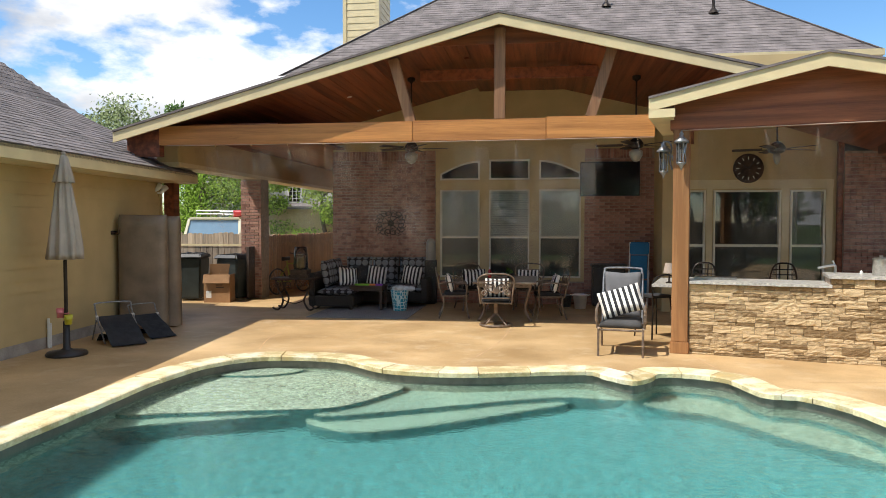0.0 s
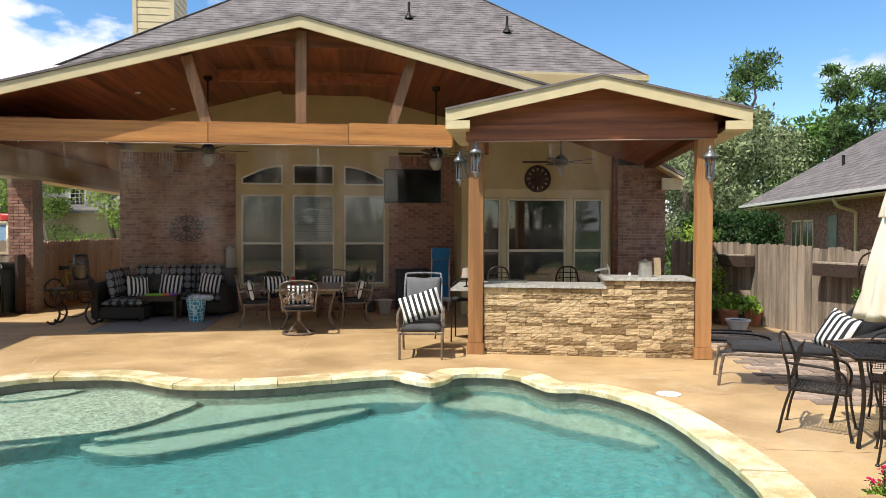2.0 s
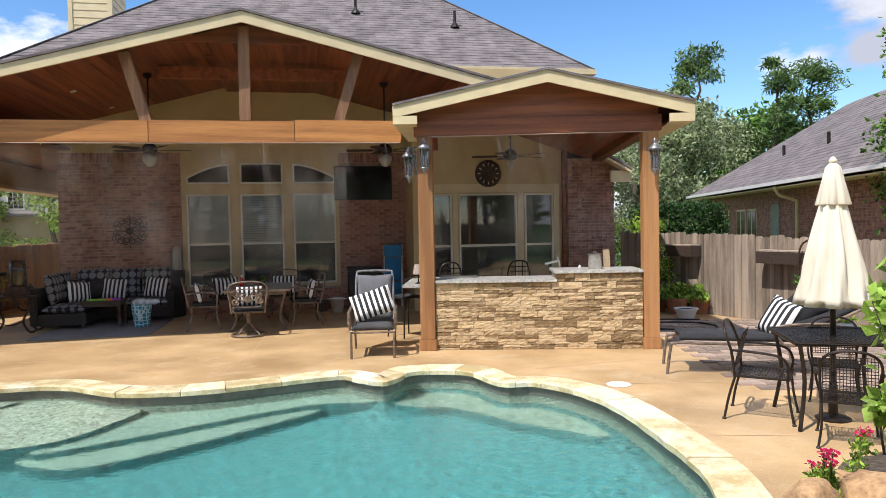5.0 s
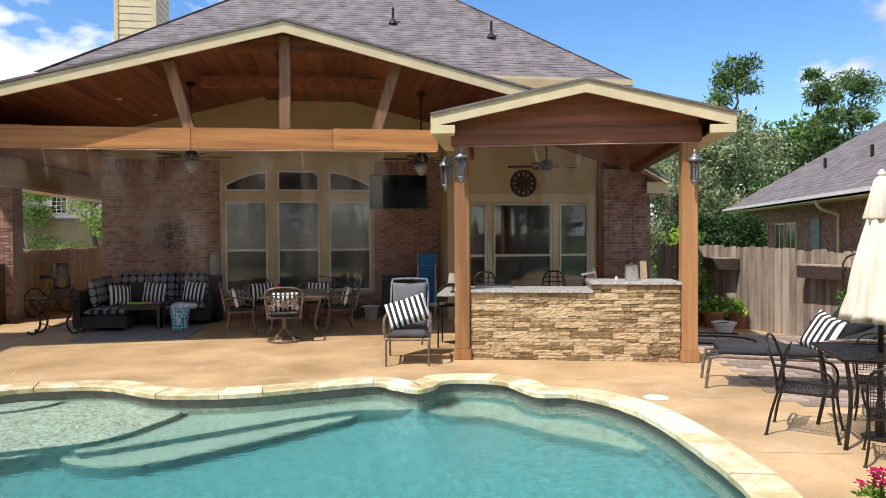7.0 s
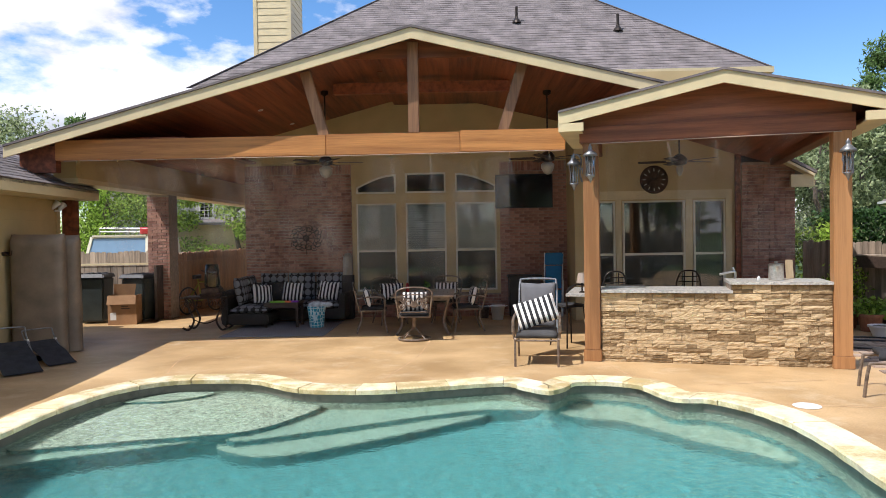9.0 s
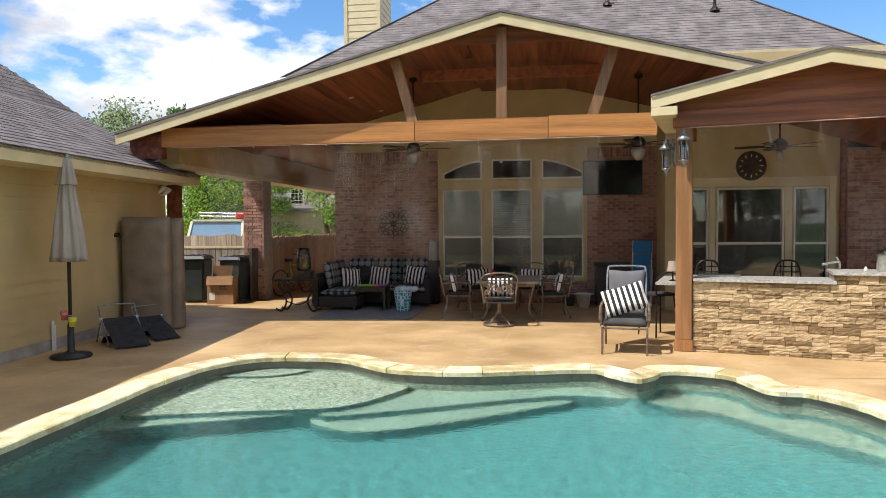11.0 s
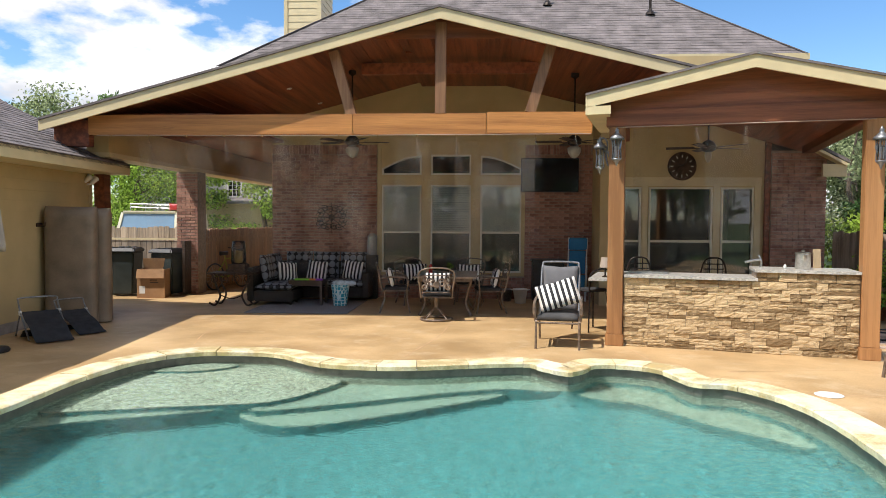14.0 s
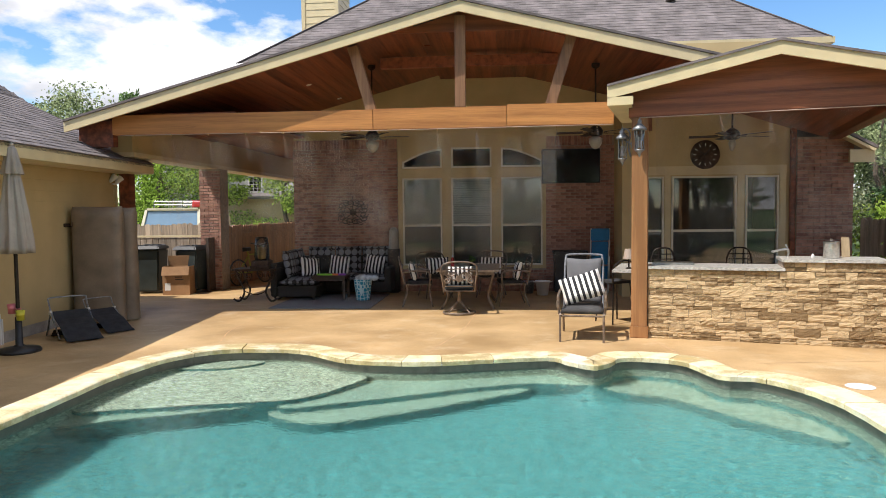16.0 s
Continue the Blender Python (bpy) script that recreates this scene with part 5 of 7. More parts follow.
def dining_chair(swivel):
    c = thing("dining_chair", "cast bronze metal dining armchair with scrolled back", "chair", None, "chairs round the dining table")
    bm = bmesh.new()
    box(bm, -0.26, -0.24, 0.40, 0.26, 0.26, 0.425)
    part("seat", bm, BRONZE, c, bevel=0.01)
    bm = bmesh.new()
    box(bm, -0.24, -0.2, 0.425, 0.24, 0.25, 0.48)
    part("cushion", bm, CHARCOAL, c, "dark seat cushion", bevel=0.018)
    bm = bmesh.new()
    tube(bm, smooth_line([(-0.26, -0.25, 0.40), (-0.28, -0.3, 0.62), (-0.3, -0.34, 0.82), (-0.2, -0.36, 0.90), (0, -0.365, 0.92), (0.2, -0.36, 0.90), (0.3, -0.34, 0.82), (0.28, -0.3, 0.62), (0.26, -0.25, 0.40)], 5), 0.014, 7)
    part("back_frame", bm, BRONZE, c)
    bm = bmesh.new()
    tube(bm, [(-0.28, -0.31, 0.78), (0, -0.335, 0.8), (0.28, -0.31, 0.78)], 0.009, 6)
    tube(bm, [(-0.27, -0.275, 0.5), (0.27, -0.275, 0.5)], 0.009, 6)
    part("cross_rail", bm, BRONZE, c)
    for sx in (-1, 1):
        for cx, cz, r, st in ((0.09, 0.66, 0.085, 0), (0.2, 0.6, 0.06, 1.6), (0.18, 0.72, 0.06, 3.0)):
            bm = bmesh.new()
            tube(bm, scroll((sx * cx, -0.3, cz), r, 1.4, st if sx > 0 else math.pi - st, sx), 0.014, 6)
            part("back_scroll", bm, BRONZE, c)
        bm = bmesh.new()
        tube(bm, smooth_line([(sx * 0.28, -0.3, 0.64), (sx * 0.31, -0.1, 0.67), (sx * 0.31, 0.14, 0.66), (sx * 0.3, 0.22, 0.6), (sx * 0.27, 0.2, 0.42)], 5), 0.015, 7)
        part("arm", bm, BRONZE, c)
    bm = bmesh.new()
    lathe(bm, [(0.05, -0.012), (0.06, 0), (0.05, 0.012)], 12, m=pose(0, -0.305, 0.63, 90, 0, 0))
    part("rosette", bm, BRONZE, c)
    if swivel:
        bm = bmesh.new()
        tube(bm, [(0, 0, 0.4), (0, 0, 0.2)], 0.035, 10)
        part("stem", bm, BRONZE, c)
        bm = bmesh.new()
        tube(bm, [(0.27 * math.cos(i * math.tau / 28), 0.27 * math.sin(i * math.tau / 28), 0.025) for i in range(28)], 0.02, 7, closed=True)
        part("base_ring", bm, BRONZE, c, smooth=True)
        for i in range(4):
            a = math.pi / 4 + i * math.pi / 2
            bm = bmesh.new()
            tube(bm, smooth_line([(0.02 * math.cos(a), 0.02 * math.sin(a), 0.22), (0.1 * math.cos(a), 0.1 * math.sin(a), 0.15), (0.26 * math.cos(a), 0.26 * math.sin(a), 0.03)], 4), 0.013, 6)
            part("foot", bm, BRONZE, c)
    else:
        for sx in (-1, 1):
            for sy, s2 in ((0.22, 0.26), (-0.22, -0.3)):
                bm = bmesh.new()
                tube(bm, smooth_line([(sx * 0.25, sy, 0.42), (sx * 0.24, sy * 0.95, 0.25), (sx * 0.28, s2, 0.0)], 4), 0.015, 7)
                part("leg", bm, BRONZE, c)
    return c


chair = dining_chair(False)
chair.matrix_world = pose(-1.62, 13.15, 0, 0, 0, -82)
copy_thing(chair, pose(0.12, 13.2, 0, 0, 0, 98))
copy_thing(chair, pose(-1.42, 14.35, 0, 0, 0, 205))
copy_thing(chair, pose(-0.28, 14.5, 0, 0, 0, 176))
sw = dining_chair(True)
tagged(sw, "cast bronze swivel dining chair standing on a ring base")
sw.matrix_world = pose(-0.78, 12.06, 0, 0, 0, 4)

tab = thing("dining_table", "square stone-topped dining table with curved bronze legs", "table", pose(-0.66, 13.1, 0))
solid("tabletop", [(-0.56, -0.68, 0.685, 0.56, 0.86, 0.72)], TABLETOP, tab, 0.008)
solid("apron", [(-0.48, -0.6, 0.62, 0.48, 0.78, 0.685)], BRONZE, tab, 0.006)
for sx in (-1, 1):
    for sy in (-1, 1):
        bm = bmesh.new()
        tube(bm, smooth_line([(sx * 0.46, 0.09 + sy * 0.64, 0.64), (sx * 0.4, 0.09 + sy * 0.57, 0.42), (sx * 0.37, 0.09 + sy * 0.52, 0.2), (sx * 0.47, 0.09 + sy * 0.6, 0.0)], 5), 0.027, 8)
        part("leg", bm, BRONZE, tab, smooth=True)
bt = thing("sauce_bottle", "red plastic bottle with a white cap on the dining table", "bottle", pose(-0.98, 13.3, 0.72))
bm = bmesh.new()
lathe(bm, [(0.032, 0), (0.035, 0.02), (0.034, 0.13), (0.015, 0.17)], 14)
part("body", bm, RED, bt, smooth=True)
bm = bmesh.new()
lathe(bm, [(0.016, 0.17), (0.014, 0.2), (0.006, 0.215)], 12)
part("cap", bm, WHITE, bt)
gd = thing("table_plant", "small green plant in a pot on the dining table", "plant", pose(-0.62, 13.4, 0.72))
bm = bmesh.new()
lathe(bm, [(0.04, 0), (0.055, 0.07), (0.05, 0.07)], 12)
part("pot", bm, CHARCOAL, gd)


def leaf_mesh(name, pts, size, material, parent, seed, aspect=2.0, droop=0.3):
    """A crown of many single leaves at given places, each a bent pair of faces."""
    r = np.random.RandomState(seed)
    n = len(pts)
    P = np.array(pts, float)
    d = r.normal(size=(n, 3))
    d[:, 2] -= droop
    d /= np.linalg.norm(d, axis=1)[:, None]
    q = np.cross(d, r.normal(size=(n, 3)))
    q /= np.linalg.norm(q, axis=1)[:, None] + 1e-9
    nn = np.cross(d, q)
    L = (size * r.uniform(0.6, 1.35, n))[:, None]
    Wd = L / aspect
    v = np.stack([P, P + d * L * 0.45 + q * Wd * 0.5 + nn * L * 0.08, P + d * L, P + d * L * 0.45 - q * Wd * 0.5 + nn * L * 0.08], 1).reshape(-1, 3)
    b = np.arange(n) * 4
    f = np.concatenate([np.stack([b, b + 1, b + 2], 1), np.stack([b, b + 2, b + 3], 1)])
    me = bpy.data.meshes.new(name)
    me.from_pydata(v.tolist(), [], f.tolist())
    me.materials.append(material)
    ob = new(name, me)
    ob.parent = parent
    return ob


def blob_points(n, c, r, seed, clumps=14, tight=0.42):
    """Leaf places gathered in clumps within an uneven ellipsoid."""
    g = np.random.RandomState(seed)
    cc = g.normal(size=(clumps, 3))
    cc /= np.linalg.norm(cc, axis=1)[:, None]
    cc *= g.uniform(0.35, 0.95, (clumps, 1))
    k = g.randint(0, clumps, n)
    p = cc[k] + g.normal(size=(n, 3)) * tight * g.uniform(0.4, 1.0, (clumps, 1))[k] * 0.55
    return p * np.array(r) + np.array(c)


leaf_mesh("leaves", blob_points(90, (0, 0, 0.13), (0.08, 0.08, 0.06), 3, 6), 0.05, LEAF, gd, 5)


def soft_box(name, w, d, h, material, parent, label="", puff=0.25, m=None):
    """A stuffed cushion: a box of cushions' puff."""
    bm = bmesh.new()
    n = 8
    vs = {}
    for i in range(n + 1):
        for j in range(n + 1):
            u, v = i / n * 2 - 1, j / n * 2 - 1
            e = (1 - u ** 4) * (1 - v ** 4)
            px, pz = u * w / 2 * (1 - 0.06 * (1 - abs(v)) * abs(u)), v * h / 2 * (1 - 0.06 * (1 - abs(u)) * abs(v))
            t = d / 2 * (puff + (1 - puff) * e ** 0.5)
            vs[i, j, 0] = bm.verts.new((px, -t, pz))
            vs[i, j, 1] = bm.verts.new((px, t, pz))
    for i in range(n):
        for j in range(n):
            bm.faces.new((vs[i, j, 0], vs[i + 1, j, 0], vs[i + 1, j + 1, 0], vs[i, j + 1, 0]))
            bm.faces.new((vs[i, j, 1], vs[i, j + 1, 1], vs[i + 1, j + 1, 1], vs[i + 1, j, 1]))
    for i in range(n):
        for a, b in (((i, 0), (i + 1, 0)), ((n, i), (n, i + 1)), ((i + 1, n), (i, n)), ((0, i + 1), (0, i))):
            bm.faces.new((vs[*a, 0], vs[*a, 1], vs[*b, 1], vs[*b, 0]))
    ob = part(name, bm, material, parent, label, smooth=True)
    if m is not None:
        ob.matrix_local = m
    return ob


for x, y, z, rx, rz, w in ((-1.72, 13.14, 0.65, -14, 98, 0.4), (-1.36, 14.22, 0.66, -12, 25, 0.5), (0.24, 13.2, 0.65, -14, -82, 0.4), (-0.28, 14.36, 0.65, -14, -4, 0.44), (-0.77, 12.2, 0.64, 14, 4, 0.42)):
    p = soft_box("throw_pillow", w, 0.13, 0.34, STRIPES, None, puff=0.12)
    p.matrix_world = pose(x, y, z, rx, 0, rz)
    tagged(p, "black and white striped pillow on a bronze dining chair", "pillow", "striped chair pillows")

# iron medallion on the brick wall
art = thing("wall_medallion", "dark wrought iron flower medallion hung on the brick wall", "wall ornament", pose(-3.36, WY - 0.05, 1.76))
for i in range(8):
    a = i * math.tau / 8
    for sg in (-1, 1):
        bm = bmesh.new()
        tube(bm, [Vector((q.x * math.cos(a) - q.z * math.sin(a), 0, (q.x * math.sin(a) + q.z * math.cos(a)) * 0.8)) for q in scroll((0.25 + 0.04 * (i % 2), 0, 0.06 * sg), 0.1, 1.3, math.pi * (sg > 0), sg)], 0.011, 6)
        part("scrollwork", bm, RUST, art)
    bm = bmesh.new()
    tube(bm, [(0.05 * math.cos(a), 0, 0.05 * math.sin(a)), (0.44 * math.cos(a), 0, 0.36 * math.sin(a))], 0.01, 6, taper=[1, 0.5])
    part("ray", bm, RUST, art)
bm = bmesh.new()
lathe(bm, [(0.07, -0.01), (0.075, 0.005), (0.03, 0.025)], 14, m=pose(0, 0, 0, 90, 0, 0))
part("boss", bm, RUST, art)

# sectional sofa
sofa = thing("sectional_sofa", "dark woven sectional sofa with black and grey ring-patterned cushions", "sofa", pose(0, 0, 0))
solid("base", [(-4.55, 14.55, 0.08, -2.5, 15.42, 0.3)], WICKER, sofa, 0.02)
solid("base", [(-4.55, 13.75, 0.08, -3.75, 14.55, 0.3)], WICKER, sofa, 0.02)
solid("backrest", [(-4.6, 15.36, 0.08, -2.5, 15.48, 0.8)], WICKER, sofa, 0.02)
solid("backrest", [(-4.68, 13.75, 0.08, -4.56, 15.46, 0.75)], WICKER, sofa, 0.02)
solid("armrest", [(-2.52, 14.55, 0.08, -2.38, 15.45, 0.6)], WICKER, sofa, 0.02)
for x in (-3.42, -2.85):
    soft_box("seat_cushion", 0.72, 0.16, 0.85, RINGS, sofa, m=pose(x, 14.98, 0.37, 90, 0, 0))
soft_box("seat_cushion", 0.8, 0.16, 0.85, RINGS, sofa, m=pose(-4.13, 15.0, 0.37, 90, 0, 0))
soft_box("seat_cushion", 0.75, 0.16, 0.8, RINGS, sofa, m=pose(-4.13, 14.15, 0.37, 90, 0, 0))
for x in (-4.02, -3.42, -2.82):
    soft_box("back_cushion", 0.58, 0.18, 0.58, RINGS, sofa, m=pose(x, 15.25, 0.73, -10, 0, 0))
for y in (14.9, 14.25):
    soft_box("back_cushion", 0.58, 0.18, 0.55, RINGS, sofa, m=pose(-4.42, y, 0.72, -10, 0, 90))
for x, y, z, rx, rz in ((-4.05, 14.45, 0.63, -20, 40), (-3.55, 14.95, 0.63, -18, 4), (-2.78, 14.95, 0.64, -18, -6)):
    p = soft_box("throw_pillow", 0.42, 0.15, 0.40, STRIPES, None, m=None, puff=0.12)
    p.matrix_world = pose(x, y, z, rx, 6, rz)
    tagged(p, "black and white striped throw pillow on the sofa", "pillow", "striped sofa pillows")
p = soft_box("throw_pillow", 0.44, 0.15, 0.42, CHARCOAL, None, puff=0.12)
p.matrix_world = pose(-3.88, 14.98, 0.64, -18, 0, 10)
tagged(p, "plain black throw pillow on the sofa", "pillow")

rug = tagged(solid("rug", [(-4.35, 12.62, 0.004, -2.45, 14.9, 0.014)], RUG, None), "grey woven outdoor rug under the sofa table", "rug")
ct = thing("coffee_table", "low dark slatted coffee table on the rug", "table", pose(-3.52, 14.08, 0.012))
for i in range(5):
    solid("slat", [(-0.35, -0.25 + i * 0.1, 0.45, 0.35, -0.16 + i * 0.1, 0.48)], DARKWOOD, ct, 0.004)
solid("apron", [(-0.31, -0.22, 0.38, 0.31, 0.22, 0.45)], DARKWOOD, ct)
for sx in (-1, 1):
    for sy in (-1, 1):
        solid("leg", [(sx * 0.31 - 0.025, sy * 0.22 - 0.025, 0, sx * 0.31 + 0.025, sy * 0.22 + 0.025, 0.45)], DARKWOOD, ct, 0.004)
for x, c, n in ((-3.62, TOYG, "green"), (-3.36, TOYP, "purple"), (-3.5, TOYO, "orange")):
    tagged(solid("toy_stick", [(x - 0.16, 13.93 + 0.1 * (x + 3.62), 0.492, x + 0.16, 13.97 + 0.1 * (x + 3.62), 0.53)], c, bevel=0.012), "bright %s plastic toy lying on the coffee table" % n, "toy", "toys on the coffee table")
bk = thing("basket", "tapered turquoise basket with white lattice pattern", "basket", pose(-2.82, 13.84, 0.015))
bm = bmesh.new()
lathe(bm, [(0.13, 0.0), (0.135, 0.01), (0.18, 0.4), (0.185, 0.41), (0.17, 0.41)], 28)
part("tub", bm, LATTICE, bk, smooth=True)
for i, (x, y, r) in enumerate(((-0.02, 0.0, 0.14), (0.1, 0.05, 0.11), (0.2, 0.08, 0.1), (-0.05, 0.06, 0.12))):
    bm = bmesh.new()
    bmesh.ops.create_icosphere(bm, subdivisions=3, radius=1.0)
    for v in bm.verts:
        k = 1 + 0.25 * noise.noise(v.co * 2.2 + Vector((i * 7, 0, 0)))
        v.co = Vector((v.co.x * r * k, v.co.y * r * k, v.co.z * r * 0.55 * k))
    tw = part("towel", bm, TOWEL, None, smooth=True)
    tw.matrix_world = pose(-2.82 + x, 13.84 + y, 0.445)
    tagged(tw, "crumpled white and blue towel heaped on the basket", "towel", "towels on the basket")

con = thing("console_table", "wrought iron scrolled console table with a dark top", "table", pose(-4.95, 13.75, 0))
solid("tabletop", [(-0.46, -0.2, 0.62, 0.46, 0.24, 0.66)], RUST, con, 0.01)
for sx in (-1, 1):
    for y in (-0.14, 0.18):
        bm = bmesh.new()
        tube(bm, smooth_line([(sx * 0.38, y, 0.62), (sx * 0.3, y, 0.4), (sx * 0.22, y, 0.2), (sx * 0.32, y, 0.02), (sx * 0.44, y, 0.06)], 5), 0.02, 7)
        part("leg", bm, RUST, con)
for i in range(4):
    bm = bmesh.new()
    tube(bm, scroll((-0.33 + i * 0.22, -0.16, 0.53), 0.085, 1.5, math.pi / 2 + i, 1 if i % 2 else -1), 0.011, 6)
    part("scrollwork", bm, RUST, con)
bm = bmesh.new()
tube(bm, smooth_line([(-0.24, -0.14, 0.22), (0, -0.1, 0.14), (0.24, -0.14, 0.22)], 6), 0.011, 6)
part("stretcher", bm, RUST, con)
lan = thing("candle_lantern", "candle in a glass chimney on a dark stepped base", "lantern", pose(-4.85, 13.77, 0.66))
solid("base", [(-0.2, -0.17, 0, 0.2, 0.17, 0.06), (-0.17, -0.15, 0.06, 0.17, 0.15, 0.16)], RUST, lan, 0.01)
bm = bmesh.new()
lathe(bm, [(0.13, 0.16), (0.15, 0.22), (0.14, 0.45), (0.12, 0.62), (0.115, 0.62), (0.135, 0.45), (0.145, 0.22), (0.125, 0.165)], 20)
part("hurricane_glass", bm, LAMPGLASS, lan, "clear glass chimney", smooth=True)
bm = bmesh.new()
lathe(bm, [(0.075, 0.16), (0.076, 0.42), (0.06, 0.425)], 18)
part("candle", bm, CANDLE, lan, "thick yellow wax candle", smooth=True)


# ---- lounge corner by the bar ----
lc = thing("patio_armchair", "bronze tube patio armchair with grey cushions facing the pool", "chair", pose(1.08, 9.86, 0, 0, 0, 172))
for sx in (-1, 1):
    bm = bmesh.new()
    tube(bm, smooth_line([(sx * 0.285, 0.42, 0.0), (sx * 0.285, 0.4, 0.34), (sx * 0.285, 0.36, 0.37), (sx * 0.285, -0.3, 0.34)], 5), 0.016, 8)
    part("leg", bm, BRONZE, lc)
    bm = bmesh.new()
    tube(bm, [(sx * 0.285, -0.3, 0.34), (sx * 0.285, -0.42, 0.0)], 0.016, 8)
    part("leg", bm, BRONZE, lc)
    bm = bmesh.new()
    tube(bm, smooth_line([(sx * 0.3, 0.36, 0.37), (sx * 0.31, 0.4, 0.56), (sx * 0.31, 0.34, 0.63), (sx * 0.31, -0.2, 0.64), (sx * 0.3, -0.36, 0.62)], 5), 0.018, 8)
    part("arm", bm, BRONZE, lc)
    bm = bmesh.new()
    lathe(bm, [(0.014, 0), (0.024, 0.02), (0.024, 0.1), (0.014, 0.12)], 10, (sx * 0.31, 0.4, 0.45))
    part("arm_turning", bm, BRONZE, lc)
bm = bmesh.new()
for y in (0.38, 0.1, -0.2):
    tube(bm, [(-0.285, y, 0.345), (0.285, y, 0.345)], 0.013, 8)
part("seat_rail", bm, BRONZE, lc)
bm = bmesh.new()
tube(bm, smooth_line([(-0.27, -0.3, 0.34), (-0.27, -0.45, 0.8), (-0.26, -0.54, 1.06), (-0.2, -0.56, 1.11), (0.2, -0.56, 1.11), (0.26, -0.54, 1.06), (0.27, -0.45, 0.8), (0.27, -0.3, 0.34)], 5), 0.016, 8)
part("back_frame", bm, PEWTER, lc, "pale metal back frame")
soft_box("seat_cushion", 0.54, 0.1, 0.66, GREYCLOTH, lc, "grey seat cushion", 0.6, pose(0, 0.06, 0.41, 90, 0, 0))
soft_box("back_cushion", 0.5, 0.08, 0.66, GREYSLING, lc, "lighter grey back cushion", 0.6, pose(0, -0.42, 0.74, 16, 0, 0))
p = soft_box("throw_pillow", 0.58, 0.2, 0.38, STRIPES, None, puff=0.1)
p.matrix_world = pose(1.06, 9.78, 0.70, -22, -17, -4)
tagged(p, "large black and white striped pillow on the armchair", "pillow")

st = thing("bar_stool", "black iron bar chair at the side counter", "stool", pose(1.72, 11.2, 0, 0, 0, 30))
for sx in (-1, 1):
    for sy in (-1, 1):
        bm = bmesh.new()
        tube(bm, [(sx * 0.16, sy * 0.16, 0.62), (sx * 0.21, sy * 0.21, 0)], 0.013, 7)
        part("leg", bm, IRON, st)
solid("seat", [(-0.2, -0.2, 0.62, 0.2, 0.2, 0.66)], CHARCOAL, st, 0.012)
bm = bmesh.new()
tube(bm, smooth_line([(-0.19, -0.19, 0.64), (-0.2, -0.23, 0.9), (0, -0.25, 0.98), (0.2, -0.23, 0.9), (0.19, -0.19, 0.64)], 5), 0.013, 7)
part("back_frame", bm, IRON, st)


def iron_bar_chair(m):
    """A tall iron chair with an arched ladder back."""
    c = thing("bar_chair", "tall black iron bar chair with an arched back", "chair", m, "iron chairs behind the bar")
    solid("seat", [(-0.2, -0.19, 0.6, 0.2, 0.2, 0.64)], CHARCOAL, c, 0.012)
    for sx in (-1, 1):
        for sy in (-1, 1):
            bm = bmesh.new()
            tube(bm, [(sx * 0.17, sy * 0.16, 0.6), (sx * 0.2, sy * 0.2, 0)], 0.014, 7)
            part("leg", bm, IRON, c)
    bm = bmesh.new()
    tube(bm, smooth_line([(-0.18, -0.19, 0.6), (-0.19, -0.22, 0.9), (-0.13, -0.24, 1.1), (0, -0.245, 1.14), (0.13, -0.24, 1.1), (0.19, -0.22, 0.9), (0.18, -0.19, 0.6)], 5), 0.014, 7)
    part("back_frame", bm, IRON, c)
    for z in (1.04, 0.96):
        bm = bmesh.new()
        tube(bm, [(-0.16, -0.235, z), (0.16, -0.235, z)], 0.009, 6)
        part("cross_rail", bm, IRON, c)
    for x in (-0.06, 0.06):
        bm = bmesh.new()
        tube(bm, [(x, -0.2, 0.64), (x, -0.235, 1.12)], 0.009, 6)
        part("back_bar", bm, IRON, c)
    return c


bc = iron_bar_chair(pose(2.5, 11.75, 0, 0, 0, 4))
copy_thing(bc, pose(3.72, 11.75, 0, 0, 0, -6))
bt2 = thing("bar_table", "dark outdoor dining table behind the stone bar", "table", pose(3.15, 12.75, 0))
solid("tabletop", [(-0.85, -0.5, 0.7, 0.85, 0.5, 0.735)], BLACK, bt2, 0.008)
for sx in (-1, 1):
    for sy in (-1, 1):
        solid("leg", [(sx * 0.75 - 0.03, sy * 0.42 - 0.03, 0, sx * 0.75 + 0.03, sy * 0.42 + 0.03, 0.7)], IRON, bt2, 0.005)

bl = thing("folding_chair", "bright blue folded chair leaning on the brick wall", "chair", pose(1.98, 15.2, 0, 12, 0, 0))
solid("fabric", [(-0.17, -0.01, 0.62, 0.17, 0.01, 1.12)], BLUE, bl, 0.006)
solid("headrest", [(-0.19, -0.035, 1.14, 0.19, 0.02, 1.4)], BLUE, bl, 0.02, "padded bright blue headrest")
solid("fabric", [(-0.17, -0.06, 0.25, 0.17, -0.04, 0.6)], BLUE, bl, 0.006)
for sx in (-1, 1):
    bm = bmesh.new()
    tube(bm, [(sx * 0.19, 0, 0), (sx * 0.19, 0, 1.4)], 0.012, 8)
    part("side_tube", bm, WHITE, bl)
    bm = bmesh.new()
    tube(bm, [(sx * 0.2, -0.07, 0.02), (sx * 0.2, -0.05, 0.78), (sx * 0.2, 0.0, 0.8)], 0.012, 8)
    part("side_tube", bm, WHITE, bl)
bx = thing("storage_cabinet", "low black storage cabinet against the brick wall", "cabinet", pose(1.38, 15.2, 0))
solid("body", [(-0.33, -0.22, 0.03, 0.33, 0.24, 0.84)], BLACK, bx, 0.012)
solid("top", [(-0.36, -0.25, 0.84, 0.36, 0.26, 0.9)], BLACK, bx, 0.012)
